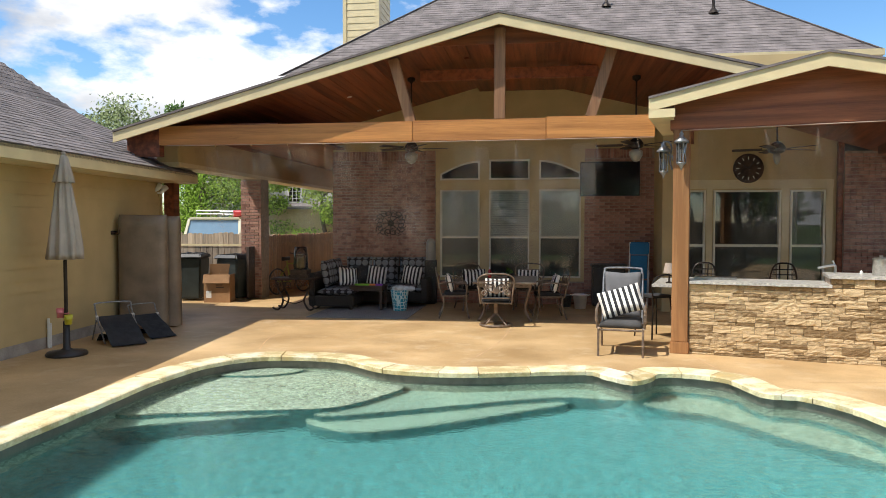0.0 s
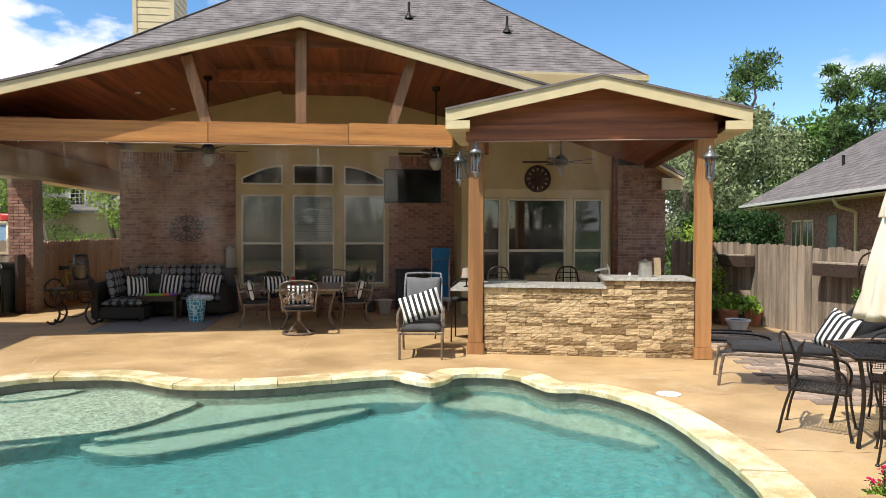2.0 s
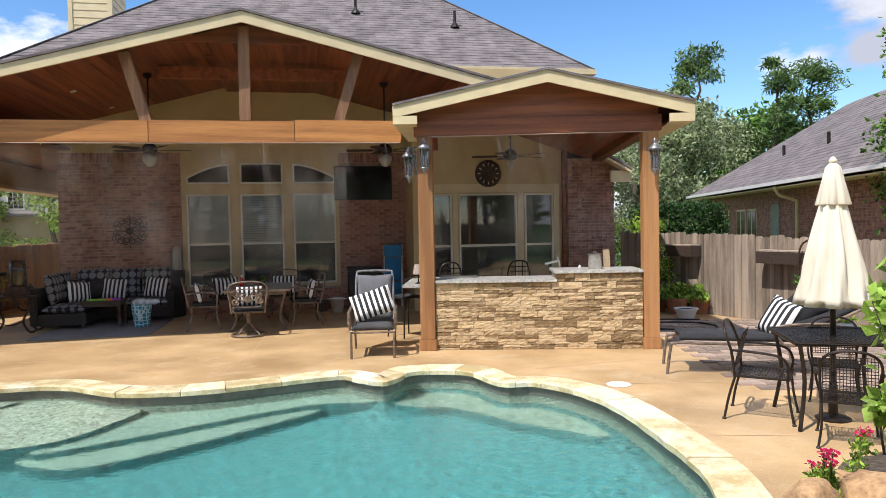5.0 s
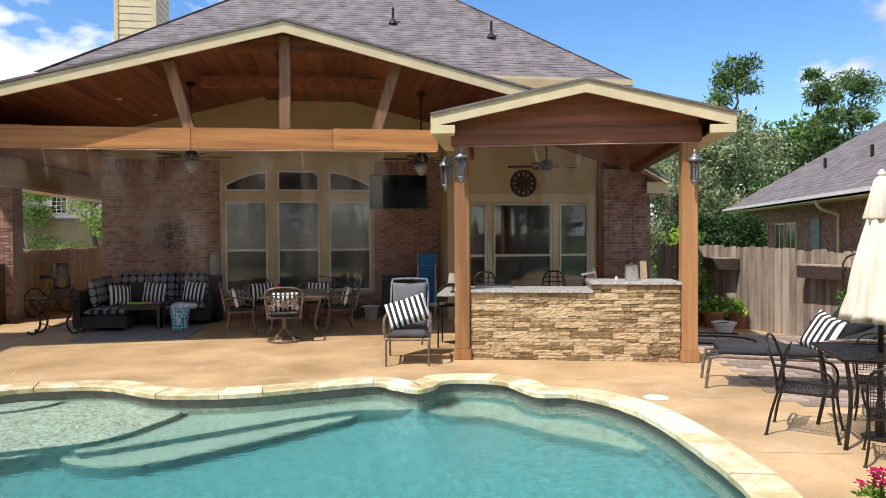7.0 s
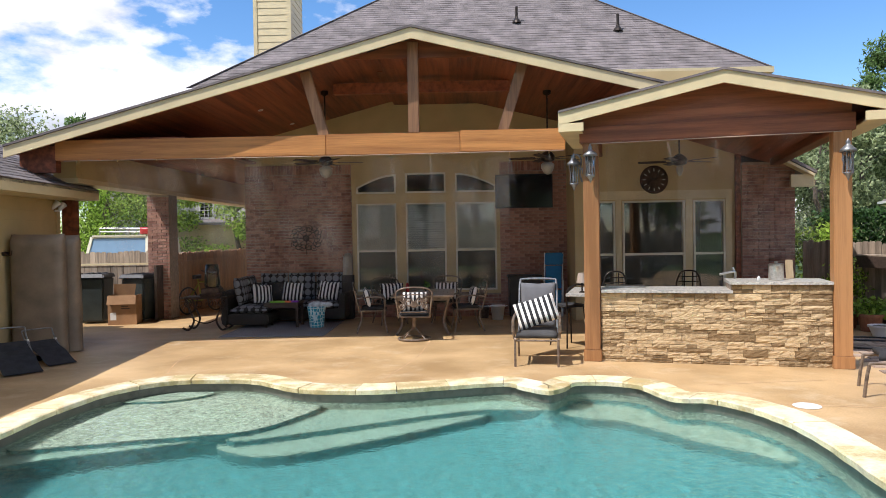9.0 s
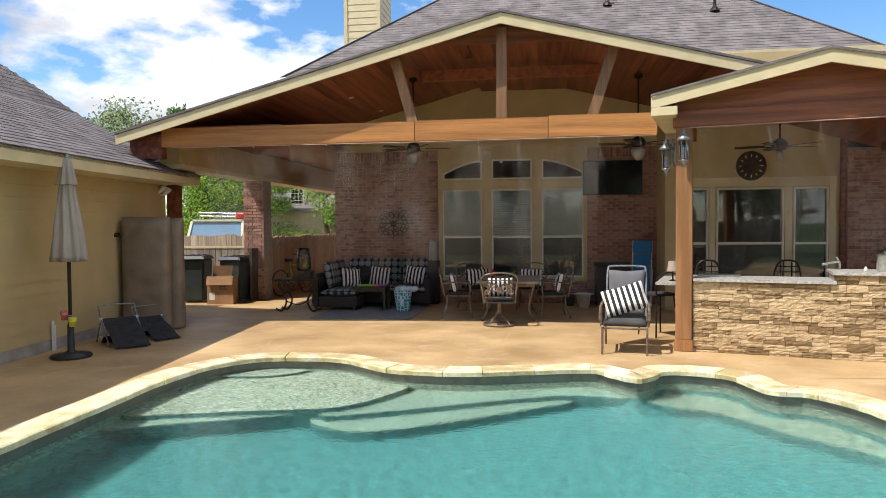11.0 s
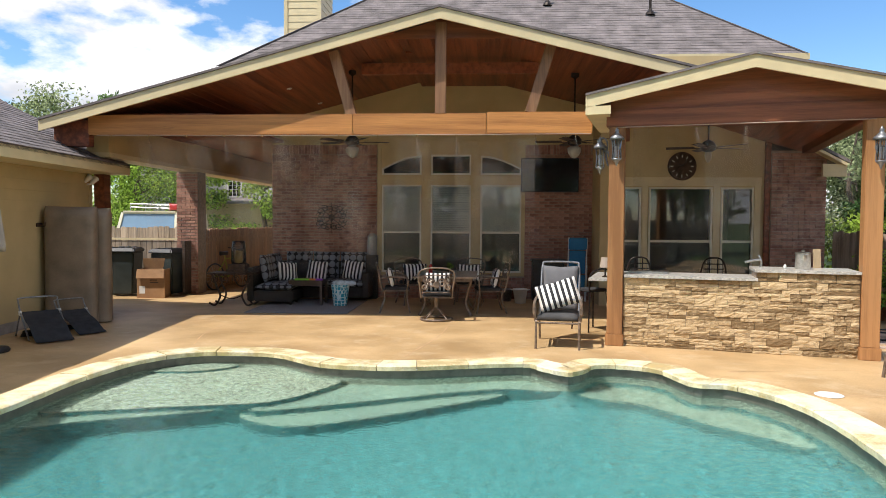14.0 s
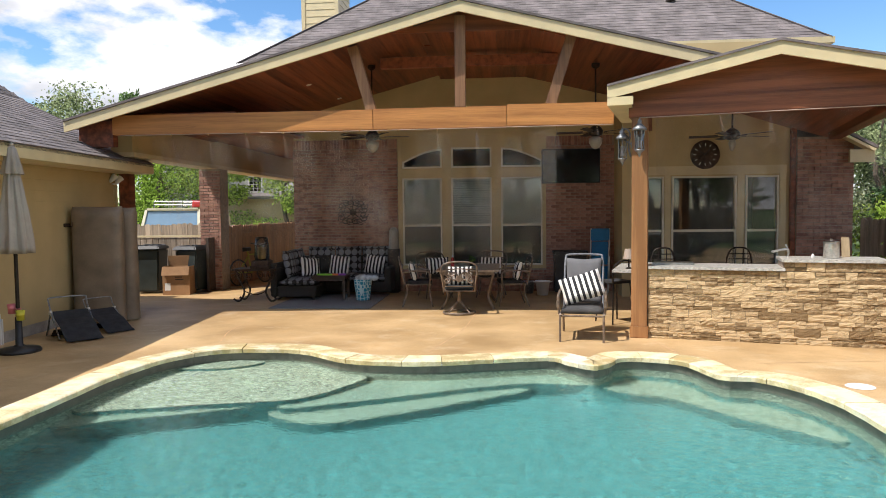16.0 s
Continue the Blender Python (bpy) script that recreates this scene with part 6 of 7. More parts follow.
for sx in (-1, 1):
    d = solid("door", [(min(sx * 0.01, sx * 0.32), -0.24, 0.06, max(sx * 0.01, sx * 0.32), -0.22, 0.82)], BLACK, bx, 0.004)
    solid("knob", [(sx * 0.05 - 0.01, -0.26, 0.45, sx * 0.05 + 0.01, -0.24, 0.55)], PEWTER, d)


def bucket(x, y, r, h, material, label):
    b = thing("bucket", label, "bucket", pose(x, y, 0))
    bm = bmesh.new()
    lathe(bm, [(r * 0.75, 0), (r, h), (r * 1.06, h), (r * 1.06, h - 0.02), (r * 0.96, h - 0.02), (r * 0.72, 0.02)], 22)
    part("tub", bm, material, b, smooth=True)
    for s in (-1, 1):
        bm = bmesh.new()
        tube(bm, smooth_line([(s * r, -0.04, h - 0.03), (s * (r + 0.05), 0, h - 0.01), (s * r, 0.04, h - 0.03)], 4), 0.008, 6)
        part("handle", bm, material, b)


bucket(0.78, 14.75, 0.15, 0.3, WHITE, "white plastic bucket by the brick wall")
bucket(0.5, 15.1, 0.13, 0.26, PEWTER, "small grey metal pail by the window")
ol = thing("oil_lamp", "small dark lantern on the window ledge", "lantern", pose(-2.42, 15.3, 0.0))
solid("stand", [(-0.12, -0.12, 0.0, 0.12, 0.12, 0.95)], WICKER, ol, 0.01)
bm = bmesh.new()
lathe(bm, [(0.1, 0.95), (0.11, 1.0), (0.1, 1.35), (0.05, 1.42)], 10)
part("shade", bm, FROST, ol)


# ---- umbrellas ----
def closed_umbrella(m, cloth, top, low, r, label, group=""):
    """A furled parasol: pleated canopy with a vent cap, pole and base."""
    u = thing("parasol", label, "parasol", m, "parasols")
    bm = bmesh.new()
    tube(bm, [(0, 0, 0.05), (0, 0, top - 0.1)], 0.024, 10)
    part("pole", bm, IRON, u)
    wave = lambda a, z: 0.16 * math.sin(8 * a + 1.5 * math.sin(3 * z)) * min(1, (top - z) * 1.2) + 0.05 * math.sin(19 * a + z * 4)
    bm = bmesh.new()
    n = 14
    lathe(bm, [(0.07 + (r - 0.07) * (i / n) ** 0.8, top - 0.28 - (top - 0.28 - low) * i / n) for i in range(n + 1)] + [(r * 0.75, low + 0.04), (0.03, low + 0.3)], 72, wave=wave)
    part("canopy", bm, cloth, u, smooth=True)
    bm = bmesh.new()
    lathe(bm, [(0.02, top), (0.06, top - 0.04), (0.085, top - 0.17), (0.125, top - 0.36), (0.12, top - 0.37), (0.07, top - 0.28)], 64, wave=lambda a, z: 0.14 * math.sin(8 * a + 1) * min(1, (top - z) * 4))
    part("vent_cap", bm, cloth, u, smooth=True)
    bm = bmesh.new()
    lathe(bm, [(0.03, top - 0.01), (0.035, top + 0.02), (0.01, top + 0.05)], 12)
    part("finial", bm, cloth, u, smooth=True)
    return u


pu = closed_umbrella(pose(-6.26, 8.56, 0), GREIGE, 2.66, 1.28, 0.205, "furled grey-beige parasol on a round black base")
bm = bmesh.new()
lathe(bm, [(0.25, 0), (0.26, 0.02), (0.24, 0.05), (0.08, 0.075), (0.045, 0.1), (0.04, 0.45), (0.03, 0.46)], 30)
part("base", bm, BLACK, pu, smooth=True)
for z, c, a, nm in ((0.5, PINK, 200, "pink"), (0.42, YELLOW, -20, "yellow")):
    cup = thing("cup_holder", "%s plastic cup holder clipped on the parasol pole" % nm, "cup holder", pose(-6.26, 8.56, z, 0, 0, a) @ pose(0.075, -0.02, 0), "cup holders")
    bm = bmesh.new()
    lathe(bm, [(0.045, 0), (0.05, 0.12), (0.055, 0.125), (0.042, 0.02)], 16)
    part("cup", bm, c, cup, smooth=True)
    bm = bmesh.new()
    tube(bm, [(-0.075 + 0.03 * math.cos(i * math.tau / 14), 0.02 + 0.03 * math.sin(i * math.tau / 14), 0.06) for i in range(14)], 0.008, 6, closed=True)
    part("clip", bm, c, cup)

# ---- garage side things ----
cov = thing("covered_table", "folded games table standing upright under a brown cover", "covered table", pose(-6.6, 11.2, 0, 0, 0, 6))
for y, h, x1 in ((-0.26, 1.88, 0.40), (0.02, 1.86, 0.50)):
    bm = bmesh.new()
    n = 20
    secs = []
    for j in range(n + 1):
        t = j / n
        z = 0.02 + h * t
        rr = 0.13 if t < 0.95 else 0.13 * math.sqrt(max(0.02, 1 - ((t - 0.95) / 0.05) ** 2))
        rr *= 1 + 0.06 * noise.noise(Vector((y * 9, 0, z * 2)))
        ring = []
        for k in range(20):
            a = k * math.tau / 20
            cx = math.copysign(abs(math.cos(a)) ** 0.35, math.cos(a))
            cy = math.copysign(abs(math.sin(a)) ** 0.6, math.sin(a))
            q = 0.012 * noise.noise(Vector((a * 2, z * 1.5, y * 7)))
            ring.append(bm.verts.new((cx * (x1 + q) , y + cy * rr + q, z - (0.03 * t * (1 - abs(cx))))))
        secs.append(ring)
    for A, B in zip(secs, secs[1:]):
        for k in range(20):
            bm.faces.new((A[k], A[(k + 1) % 20], B[(k + 1) % 20], B[k]))
    bm.faces.new(secs[-1])
    part("cover", bm, COVER, cov, smooth=True)
bm = bmesh.new()
tube(bm, smooth_line([(-0.42, -0.1, 1.9), (-0.5, -0.12, 1.75), (-0.62, -0.14, 1.62), (-0.48, -0.12, 1.6)], 5), 0.012, 6)
part("strap", bm, BLACK, cov)
hr = thing("hose_reel", "small dark wall hook with hose on the garage siding", "hose hook", GAR @ pose(0.03, 2.2, 1.6))
solid("plate", [(-0.02, -0.08, -0.03, 0.0, 0.08, 0.03)], RUST, hr)
bm = bmesh.new()
tube(bm, smooth_line([(0, -0.05, 0), (0.1, -0.05, -0.02), (0.12, -0.05, 0.05)], 4), 0.012, 6)
part("hook", bm, RUST, hr)
pipe = thing("conduit", "white plastic conduit and valve box on the garage wall", "conduit", GAR @ pose(0.035, 2.55, 0))
bm = bmesh.new()
tube(bm, [(0, 0, 0.05), (0, 0, 1.25)], 0.02, 8)
tube(bm, [(0, 0.09, 0.05), (0, 0.09, 1.2)], 0.015, 8)
part("pipe", bm, WHITE, pipe)
solid("valve_box", [(-0.02, -0.07, 1.2, 0.06, 0.12, 1.42)], PEWTER, pipe, 0.01)
hyd = thing("hose_bib", "pale hose pipe stub by the garage footing", "pipe", GAR @ pose(0.05, 0.35, 0))
bm = bmesh.new()
tube(bm, [(0, 0, 0), (0, 0, 0.42)], 0.018, 8)
tube(bm, [(0, 0.05, 0), (0, 0.05, 0.35)], 0.014, 8)
part("pipe", bm, WHITE, hyd)


def folded_lounger(m):
    f = thing("folded_lounger", "black sling lounger folded flat with pale tube frame", "lounger", m, "folded loungers")
    bm = bmesh.new()
    n = 8
    rows = []
    for i in range(n + 1):
        t = i / n
        rows.append([(sx * 0.28, -0.85 * t, 0.40 * (1 - t) ** 1.1 + 0.03 - 0.02 * math.sin(t * 9)) for sx in (-1, 1)])
    for dz in (0, 0.012):
        vs = [[bm.verts.new((c[0], c[1], c[2] + dz)) for c in r] for r in rows]
        for a, b in zip(vs, vs[1:]):
            bm.faces.new((a[0], a[1], b[1], b[0]))
    part("sling", bm, CHARCOAL, f)
    bm = bmesh.new()
    box(bm, -0.26, 0.0, 0.0, 0.26, 0.3, 0.03, pose(0, 0.0, 0.1, -35, 0, 0))
    part("lower_sling", bm, CHARCOAL, f)
    for sx in (-1, 1):
        bm = bmesh.new()
        tube(bm, smooth_line([(sx * 0.3, -0.5, 0.03), (sx * 0.3, 0.0, 0.45), (sx * 0.3, 0.12, 0.62)], 4), 0.014, 7)
        part("side_tube", bm, PEWTER, f)
        bm = bmesh.new()
        tube(bm, [(sx * 0.3, 0.0, 0.42), (sx * 0.3, 0.3, 0.0)], 0.013, 7)
        part("leg", bm, PEWTER, f)
        solid("hinge", [(sx * 0.3 - 0.02, -0.04, 0.38, sx * 0.3 + 0.02, 0.05, 0.46)], WHITE, f, 0.008)
    bm = bmesh.new()
    tube(bm, smooth_line([(-0.3, 0.12, 0.62), (-0.25, 0.15, 0.66), (0.25, 0.15, 0.66), (0.3, 0.12, 0.62)], 4), 0.014, 7)
    part("top_tube", bm, PEWTER, f)
    return f


fl = folded_lounger(pose(-6.35, 9.78, 0, 0, 0, 48) @ Matrix.Scale(0.85, 4))
copy_thing(fl, pose(-6.22, 10.35, 0, 0, 0, 58) @ Matrix.Scale(0.85, 4))



def box_mesh(*c):
    bm = bmesh.new()
    box(bm, *c)
    return bm


def wheelie_bin(m, label):
    b = thing("wheeled_bin", label, "rubbish bin", m, "wheeled bins")
    bm = bmesh.new()
    v = box(bm, -0.24, -0.26, 0.05, 0.24, 0.28, 0.98)
    for q in v:
        if q.co.z > 0.5:
            q.co.x *= 1.18
            q.co.y *= 1.18
    part("body", bm, BIN, b, bevel=0.03)
    bm = bmesh.new()
    v = box(bm, -0.32, -0.38, 0.98, 0.32, 0.36, 1.07)
    for q in v:
        if q.co.z > 1.0:
            q.co.x *= 0.86
            q.co.y *= 0.86
    part("lid", bm, BLACK, b, bevel=0.02)
    for x in (-0.14, 0.0, 0.14):
        part("lid_rib", box_mesh(x - 0.025, -0.3, 1.068, x + 0.025, 0.28, 1.085), BLACK, b)
    bm = bmesh.new()
    tube(bm, [(-0.25, 0.36, 0.98), (0.25, 0.36, 0.98)], 0.018, 8)
    part("handle", bm, BLACK, b)
    for sx in (-1, 1):
        bm = bmesh.new()
        lathe(bm, [(0.1, -0.025), (0.11, -0.015), (0.11, 0.015), (0.1, 0.025)], 18, m=pose(sx * 0.24, 0.24, 0.11, 0, 90, 0))
        part("wheel", bm, BLACK, b)
    return b


wb = wheelie_bin(pose(-7.95, 15.25, 0, 0, 0, 8), "dark green wheeled bin with a closed lid")
copy_thing(wb, pose(-7.05, 15.5, 0, 0, 0, -12) @ Matrix.Diagonal((1.0, 1.0, 0.97, 1)))
copy_thing(wb, pose(-8.65, 15.3, 0, 0, 0, 5))
cb = thing("cardboard_box", "open brown cardboard box standing by the bins", "box", pose(-7.17, 14.98, 0, 0, 0, 8))
solid("side", [(-0.29, -0.22, 0, 0.29, -0.212, 0.62)], CARD, cb)
solid("side", [(-0.29, 0.212, 0, 0.29, 0.22, 0.62)], CARD, cb)
solid("side", [(-0.29, -0.212, 0, -0.282, 0.212, 0.62)], CARD, cb)
solid("side", [(0.282, -0.212, 0, 0.29, 0.212, 0.62)], CARD, cb)
solid("bottom", [(-0.282, -0.212, 0.002, 0.282, 0.212, 0.012)], CARD, cb)
for m in (pose(0, 0.216, 0.62, 8, 0, 0), ):
    bm = bmesh.new()
    box(bm, -0.29, -0.004, 0, 0.29, 0.004, 0.22, m)
    part("flap", bm, CARD, cb)
bm = bmesh.new()
box(bm, -0.29, -0.004, 0, 0.29, 0.004, 0.2, pose(0, -0.216, 0.62, 160, 0, 0))
part("flap", bm, CARD, cb)
solid("label_sticker", [(-0.24, -0.2215, 0.1, -0.12, -0.2205, 0.26)], WHITE, cb)
for i in range(3):
    solid("print_bar", [(-0.02, -0.2215, 0.33 + i * 0.05, 0.16 - i * 0.03, -0.2205, 0.35 + i * 0.05)], DARKWOOD, cb)
sc = thing("bin_screen", "low weathered wooden screen with a pale cap rail by the bins", "screen", pose(0, 0, 0))
solid("cap_rail", [(-8.9, 15.98, 1.22, -6.62, 16.08, 1.26)], TRIM, sc)
for i in range(15):
    solid("board", [(-8.88 + i * 0.15, 16.0, 0.02, -8.74 + i * 0.15, 16.03, 1.2)], FENCE, sc)
solid("end_board", [(-6.72, 15.4, 0.02, -6.66, 15.98, 1.22)], DARKWOOD, sc)


# ---- fences ----
def picket_fence(name, a, b, h, material, label, seed, w=0.14, rails=True, drop=0.0):
    """Upright boards on rails from a to b."""
    r = random.Random(seed)
    a, b = Vector((*a, 0)), Vector((*b, 0))
    L = (b - a).length
    ang = math.degrees(math.atan2((b - a).y, (b - a).x))
    f = thing(name, label, "fence", Matrix.Translation(a) @ pose(0, 0, 0, 0, 0, ang))
    n = int(L / (w + 0.005))
    for i in range(n):
        bm = bmesh.new()
        x, hh, d = i * (w + 0.005), h - drop * i / n + r.uniform(-0.035, 0.02), r.uniform(-0.005, 0.005)
        lean = r.uniform(-0.006, 0.006)
        c = 0.03
        pr = [(x, 0.0), (x + w, 0.0), (x + w + lean, hh - c), (x + w - c + lean, hh), (x + c + lean, hh), (x + lean, hh - c)]
        v0 = [bm.verts.new((px, d, pz)) for px, pz in pr]
        v1 = [bm.verts.new((px, d + 0.018, pz)) for px, pz in pr]
        bm.faces.new(v0)
        bm.faces.new(v1[::-1])
        for k in range(6):
            bm.faces.new((v0[k], v0[(k + 1) % 6], v1[(k + 1) % 6], v1[k]))
        part("board", bm, material, f)
    for z in (0.3, h - 0.3) if rails else ():
        solid("rail", [(0, 0.022, z, L, 0.06, z + 0.09)], material, f)
    return f


east_fence = picket_fence("board_fence", (6.9, 14.42), (9.85, 3.7), 1.56, FENCE, "weathered grey-brown upright board fence along the yard", 3, drop=0.24)
picket_fence("board_fence", (-9.9, 17.9), (-6.9, 17.9), 1.5, PALEFENCE, "sun-bleached board fence before the parked car", 5)
porch_gate = picket_fence("porch_fence", (-6.62, 23.2), (-6.62, 16.25), 1.48, CEDARV, "red-brown stained board fence along the side porch", 6)
for z in (0.95, 1.3):
    solid("inner_rail", [(0.0, -0.05, z, 6.9, -0.005, z + 0.1)], SOFFIT, porch_gate)
# behind the camera
picket_fence("back_fence", (12, -9), (-12, -9), 1.8, FENCE, "weathered board fence behind the lawn", 8, w=0.3)


# ---- bicycle ----
bi = thing("bicycle", "yellow-green bicycle parked on the side porch", "bicycle", pose(-6.25, 17.0, 0, 0, 0, 70))
for x in (-0.5, 0.5):
    bm = bmesh.new()
    tube(bm, [(x + 0.31 * math.cos(i * math.tau / 28), 0, 0.33 + 0.31 * math.sin(i * math.tau / 28)) for i in range(28)], 0.02, 6, closed=True)
    wh = part("wheel", bm, BLACK, bi)
    for i in range(8):
        bm = bmesh.new()
        a = i * math.pi / 8
        tube(bm, [(x + 0.3 * math.cos(a), 0, 0.33 + 0.3 * math.sin(a)), (x - 0.3 * math.cos(a), 0, 0.33 - 0.3 * math.sin(a))], 0.003, 4)
        part("spoke", bm, STEEL, wh)
for a, b in (((-0.5, 0.33), (-0.12, 0.72)), ((-0.5, 0.33), (-0.02, 0.3)), ((-0.02, 0.3), (-0.16, 0.85)), ((-0.02, 0.3), (0.36, 0.72)), ((-0.14, 0.75), (0.36, 0.74)), ((0.5, 0.33), (0.34, 0.95))):
    bm = bmesh.new()
    tube(bm, [(a[0], 0, a[1]), (b[0], 0, b[1])], 0.018, 7)
    part("frame_tube", bm, LIME, bi)
bm = bmesh.new()
tube(bm, smooth_line([(0.3, -0.28, 1.0), (0.36, -0.1, 0.97), (0.34, 0, 0.95), (0.36, 0.1, 0.97), (0.3, 0.28, 1.0)], 4), 0.014, 7)
part("handlebar", bm, BLACK, bi)
soft_box("saddle", 0.26, 0.14, 0.1, BLACK, bi, m=pose(-0.18, 0, 0.88))


# ---- parked car ----
car = thing("parked_car", "pale cream older four-wheel-drive car with a roof rack", "car", pose(-10.0, 19.6, 0, 0, 0, 6))
bm = bmesh.new()
v = box(bm, -0.92, 0.0, 0.45, 0.92, 4.4, 1.15)
part("body", bm, CARPAINT, car, bevel=0.06)
bm = bmesh.new()
box(bm, -0.82, 1.2, 1.86, 0.82, 4.3, 1.95)
part("roof", bm, CARPAINT, car, bevel=0.04)
for sx in (-1, 1):
    for y0, y1 in ((0.95, 1.28), (2.4, 2.4), (4.3, 4.25)):
        bm = bmesh.new()
        bar(bm, (sx * 0.88, y0, 1.12), (sx * 0.8, y1, 1.88), 0.08, 0.08, (0, 1, 0))
        part("pillar", bm, CARPAINT, car)
for name, c in (("windscreen", ((-0.84, 0.97, 1.15), (0.84, 0.97, 1.15), (0.77, 1.27, 1.86), (-0.77, 1.27, 1.86))), ("side_window", ((0.87, 1.0, 1.15), (0.87, 4.25, 1.15), (0.8, 4.22, 1.86), (0.8, 1.3, 1.86))), ("side_window", ((-0.87, 1.0, 1.15), (-0.87, 4.25, 1.15), (-0.8, 4.22, 1.86), (-0.8, 1.3, 1.86)))):
    bm = bmesh.new()
    n = Vector((0, 0.006, 0))
    a = [bm.verts.new(Vector(q)) for q in c]
    b = [bm.verts.new(Vector(q) + n) for q in c]
    bm.faces.new(a)
    bm.faces.new(b[::-1])
    for i in range(4):
        bm.faces.new((a[i], a[(i + 1) % 4], b[(i + 1) % 4], b[i]))
    part(name, bm, CARGLASS, car, "bluish car window glass")
bm = bmesh.new()
for z in (2.06, 2.16):
    tube(bm, [(-0.65, 1.5, z), (0.65, 1.5, z), (0.65, 3.6, z), (-0.65, 3.6, z)], 0.018, 6, closed=True)
for x in (-0.65, -0.2, 0.2, 0.65):
    for y in (1.5, 3.6):
        tube(bm, [(x, y, 1.94), (x, y, 2.16)], 0.015, 6)
part("roof_rack", bm, STEEL, car)
for x in (-0.83, 0.83):
    for y in (0.8, 3.5):
        bm = bmesh.new()
        lathe(bm, [(0.3, -0.11), (0.36, -0.09), (0.36, 0.09), (0.3, 0.11)], 22, m=pose(x, y, 0.36, 0, 90, 0))
        w = part("wheel", bm, BLACK, car)
        bm = bmesh.new()
        lathe(bm, [(0.2, -0.115), (0.2, 0.115)], 16, m=pose(x, y, 0.36, 0, 90, 0))
        part("hub", bm, STEEL, w)
bag = soft_box("load_bag", 0.4, 0.3, 0.22, RED, None, puff=0.4)
bag.matrix_world = pose(-9.45, 21.2, 2.07)
tagged(bag, "small red bag on the car's roof rack", "bag")

# ---- houses next door ----
nh = thing("neighbour_house", "pale grey two-storey house with a tan lower wing", "house", pose(-11.6, 33, 0))
solid("wall", [(-5.0, 0, 0, 5.0, 6, 6.0)], GREYWALL, nh)
solid("lower_wing", [(-1.2, -3.0, 0, 4.5, 0, 2.45)], TAN, nh)
bm = bmesh.new()
v = [bm.verts.new(c) for c in ((-1.4, -3.3, 2.45), (4.7, -3.3, 2.45), (4.7, 0, 2.75), (-1.4, 0, 2.75), (-1.4, -3.3, 2.38), (4.7, -3.3, 2.38))]
bm.faces.new(v[:4])
bm.faces.new((v[4], v[5], v[1], v[0]))
part("wing_roof", bm, SHINGLE, nh)
bm = bmesh.new()
v = [bm.verts.new(c) for c in ((-5.4, -0.4, 6), (5.4, -0.4, 6), (5.4, 6.4, 6), (-5.4, 6.4, 6), (-3, 3, 8), (3, 3, 8))]
for f in ((0, 1, 5, 4), (1, 2, 5), (2, 3, 4, 5), (3, 0, 4), (3, 2, 1, 0)):
    bm.faces.new([v[i] for i in f])
part("roof", bm, SHINGLE, nh)
for x in (-0.3, 2.2):
    wnd = solid("window", [(x - 0.35, -0.03, 2.75, x + 0.35, 0.0, 3.55)], WHITE, nh)
    solid("pane", [(x - 0.28, -0.04, 2.82, x + 0.28, -0.03, 3.48)], SCREENGLASS, wnd)
    for i in range(3):
        solid("muntin", [(x - 0.28, -0.05, 2.95 + i * 0.17, x + 0.28, -0.04, 2.97 + i * 0.17)], WHITE, wnd)
    for i in range(2):
        solid("muntin", [(x - 0.1 + i * 0.19, -0.05, 2.82, x - 0.08 + i * 0.19, -0.04, 3.48)], WHITE, wnd)

NB = pose(11.7, 12, -0.2, 0, 0, -18)
eh = thing("neighbour_house", "single-storey brick house with a grey shingle hip roof beyond the fence", "house", NB)
solid("wall", [(0, -7, 0, 8, 15.6, 2.9)], MORTAR, eh)
brickwork(eh, pose(0, 15.6, 0, 0, 0, -90), course(0, 22.6, 0.9, 2.85), False)
bm = bmesh.new()
v = [bm.verts.new(c) for c in ((-0.6, -8, 2.95), (8.6, -8, 2.95), (8.6, 16.2, 2.95), (-0.6, 16.2, 2.95), (4, -3.4, 6.0), (4, 11.6, 6.0))]
for f in ((0, 1, 4), (1, 2, 5, 4), (2, 3, 5), (3, 0, 4, 5), (3, 2, 1, 0)):
    bm.faces.new([v[i] for i in f])
part("roof", bm, SHINGLE, eh)
bm = bmesh.new()
SLN = 3.05 / 4.6
upv = Vector((1, 0, SLN)).normalized()
RL = math.hypot(1, SLN)
shingle_rows(bm, Vector((-0.62, 16.2, 2.95)), Vector((0, -1, 0)), upv, 24.2, 4.6 * RL, lambda y: (y / RL, 24.2 - y / RL), 9, w=0.5, h=0.2)
tagged(part("shingles", bm, SHINGLE, eh), kind="stuff")
solid("gutter", [(-0.7, -8, 2.88, -0.6, 16.2, 2.97)], WHITE, eh)
solid("soffit", [(-0.6, -8, 2.8, 0.0, 16.2, 2.83)], TRIM, eh)
for y, w in ((10.6, 0.5), (9.4, 0.5), (12.6, 0.5)):
    wnd = solid("window", [(-0.05, y - w, 0.9, -0.02, y + w, 2.3)], TRIM, eh)
    for i in range(2):
        solid("pane", [(-0.06, y - w + 0.07 + i * w, 0.97, -0.05, y - w + 0.43 * 1.0 + i * w, 2.23)], SCREENGLASS, wnd)
for y in (7.2, 3.6):
    solid("shutter", [(-0.05, y - 0.35, 0.9, -0.02, y + 0.35, 2.4)], GREENPAINT, eh)
bm = bmesh.new()
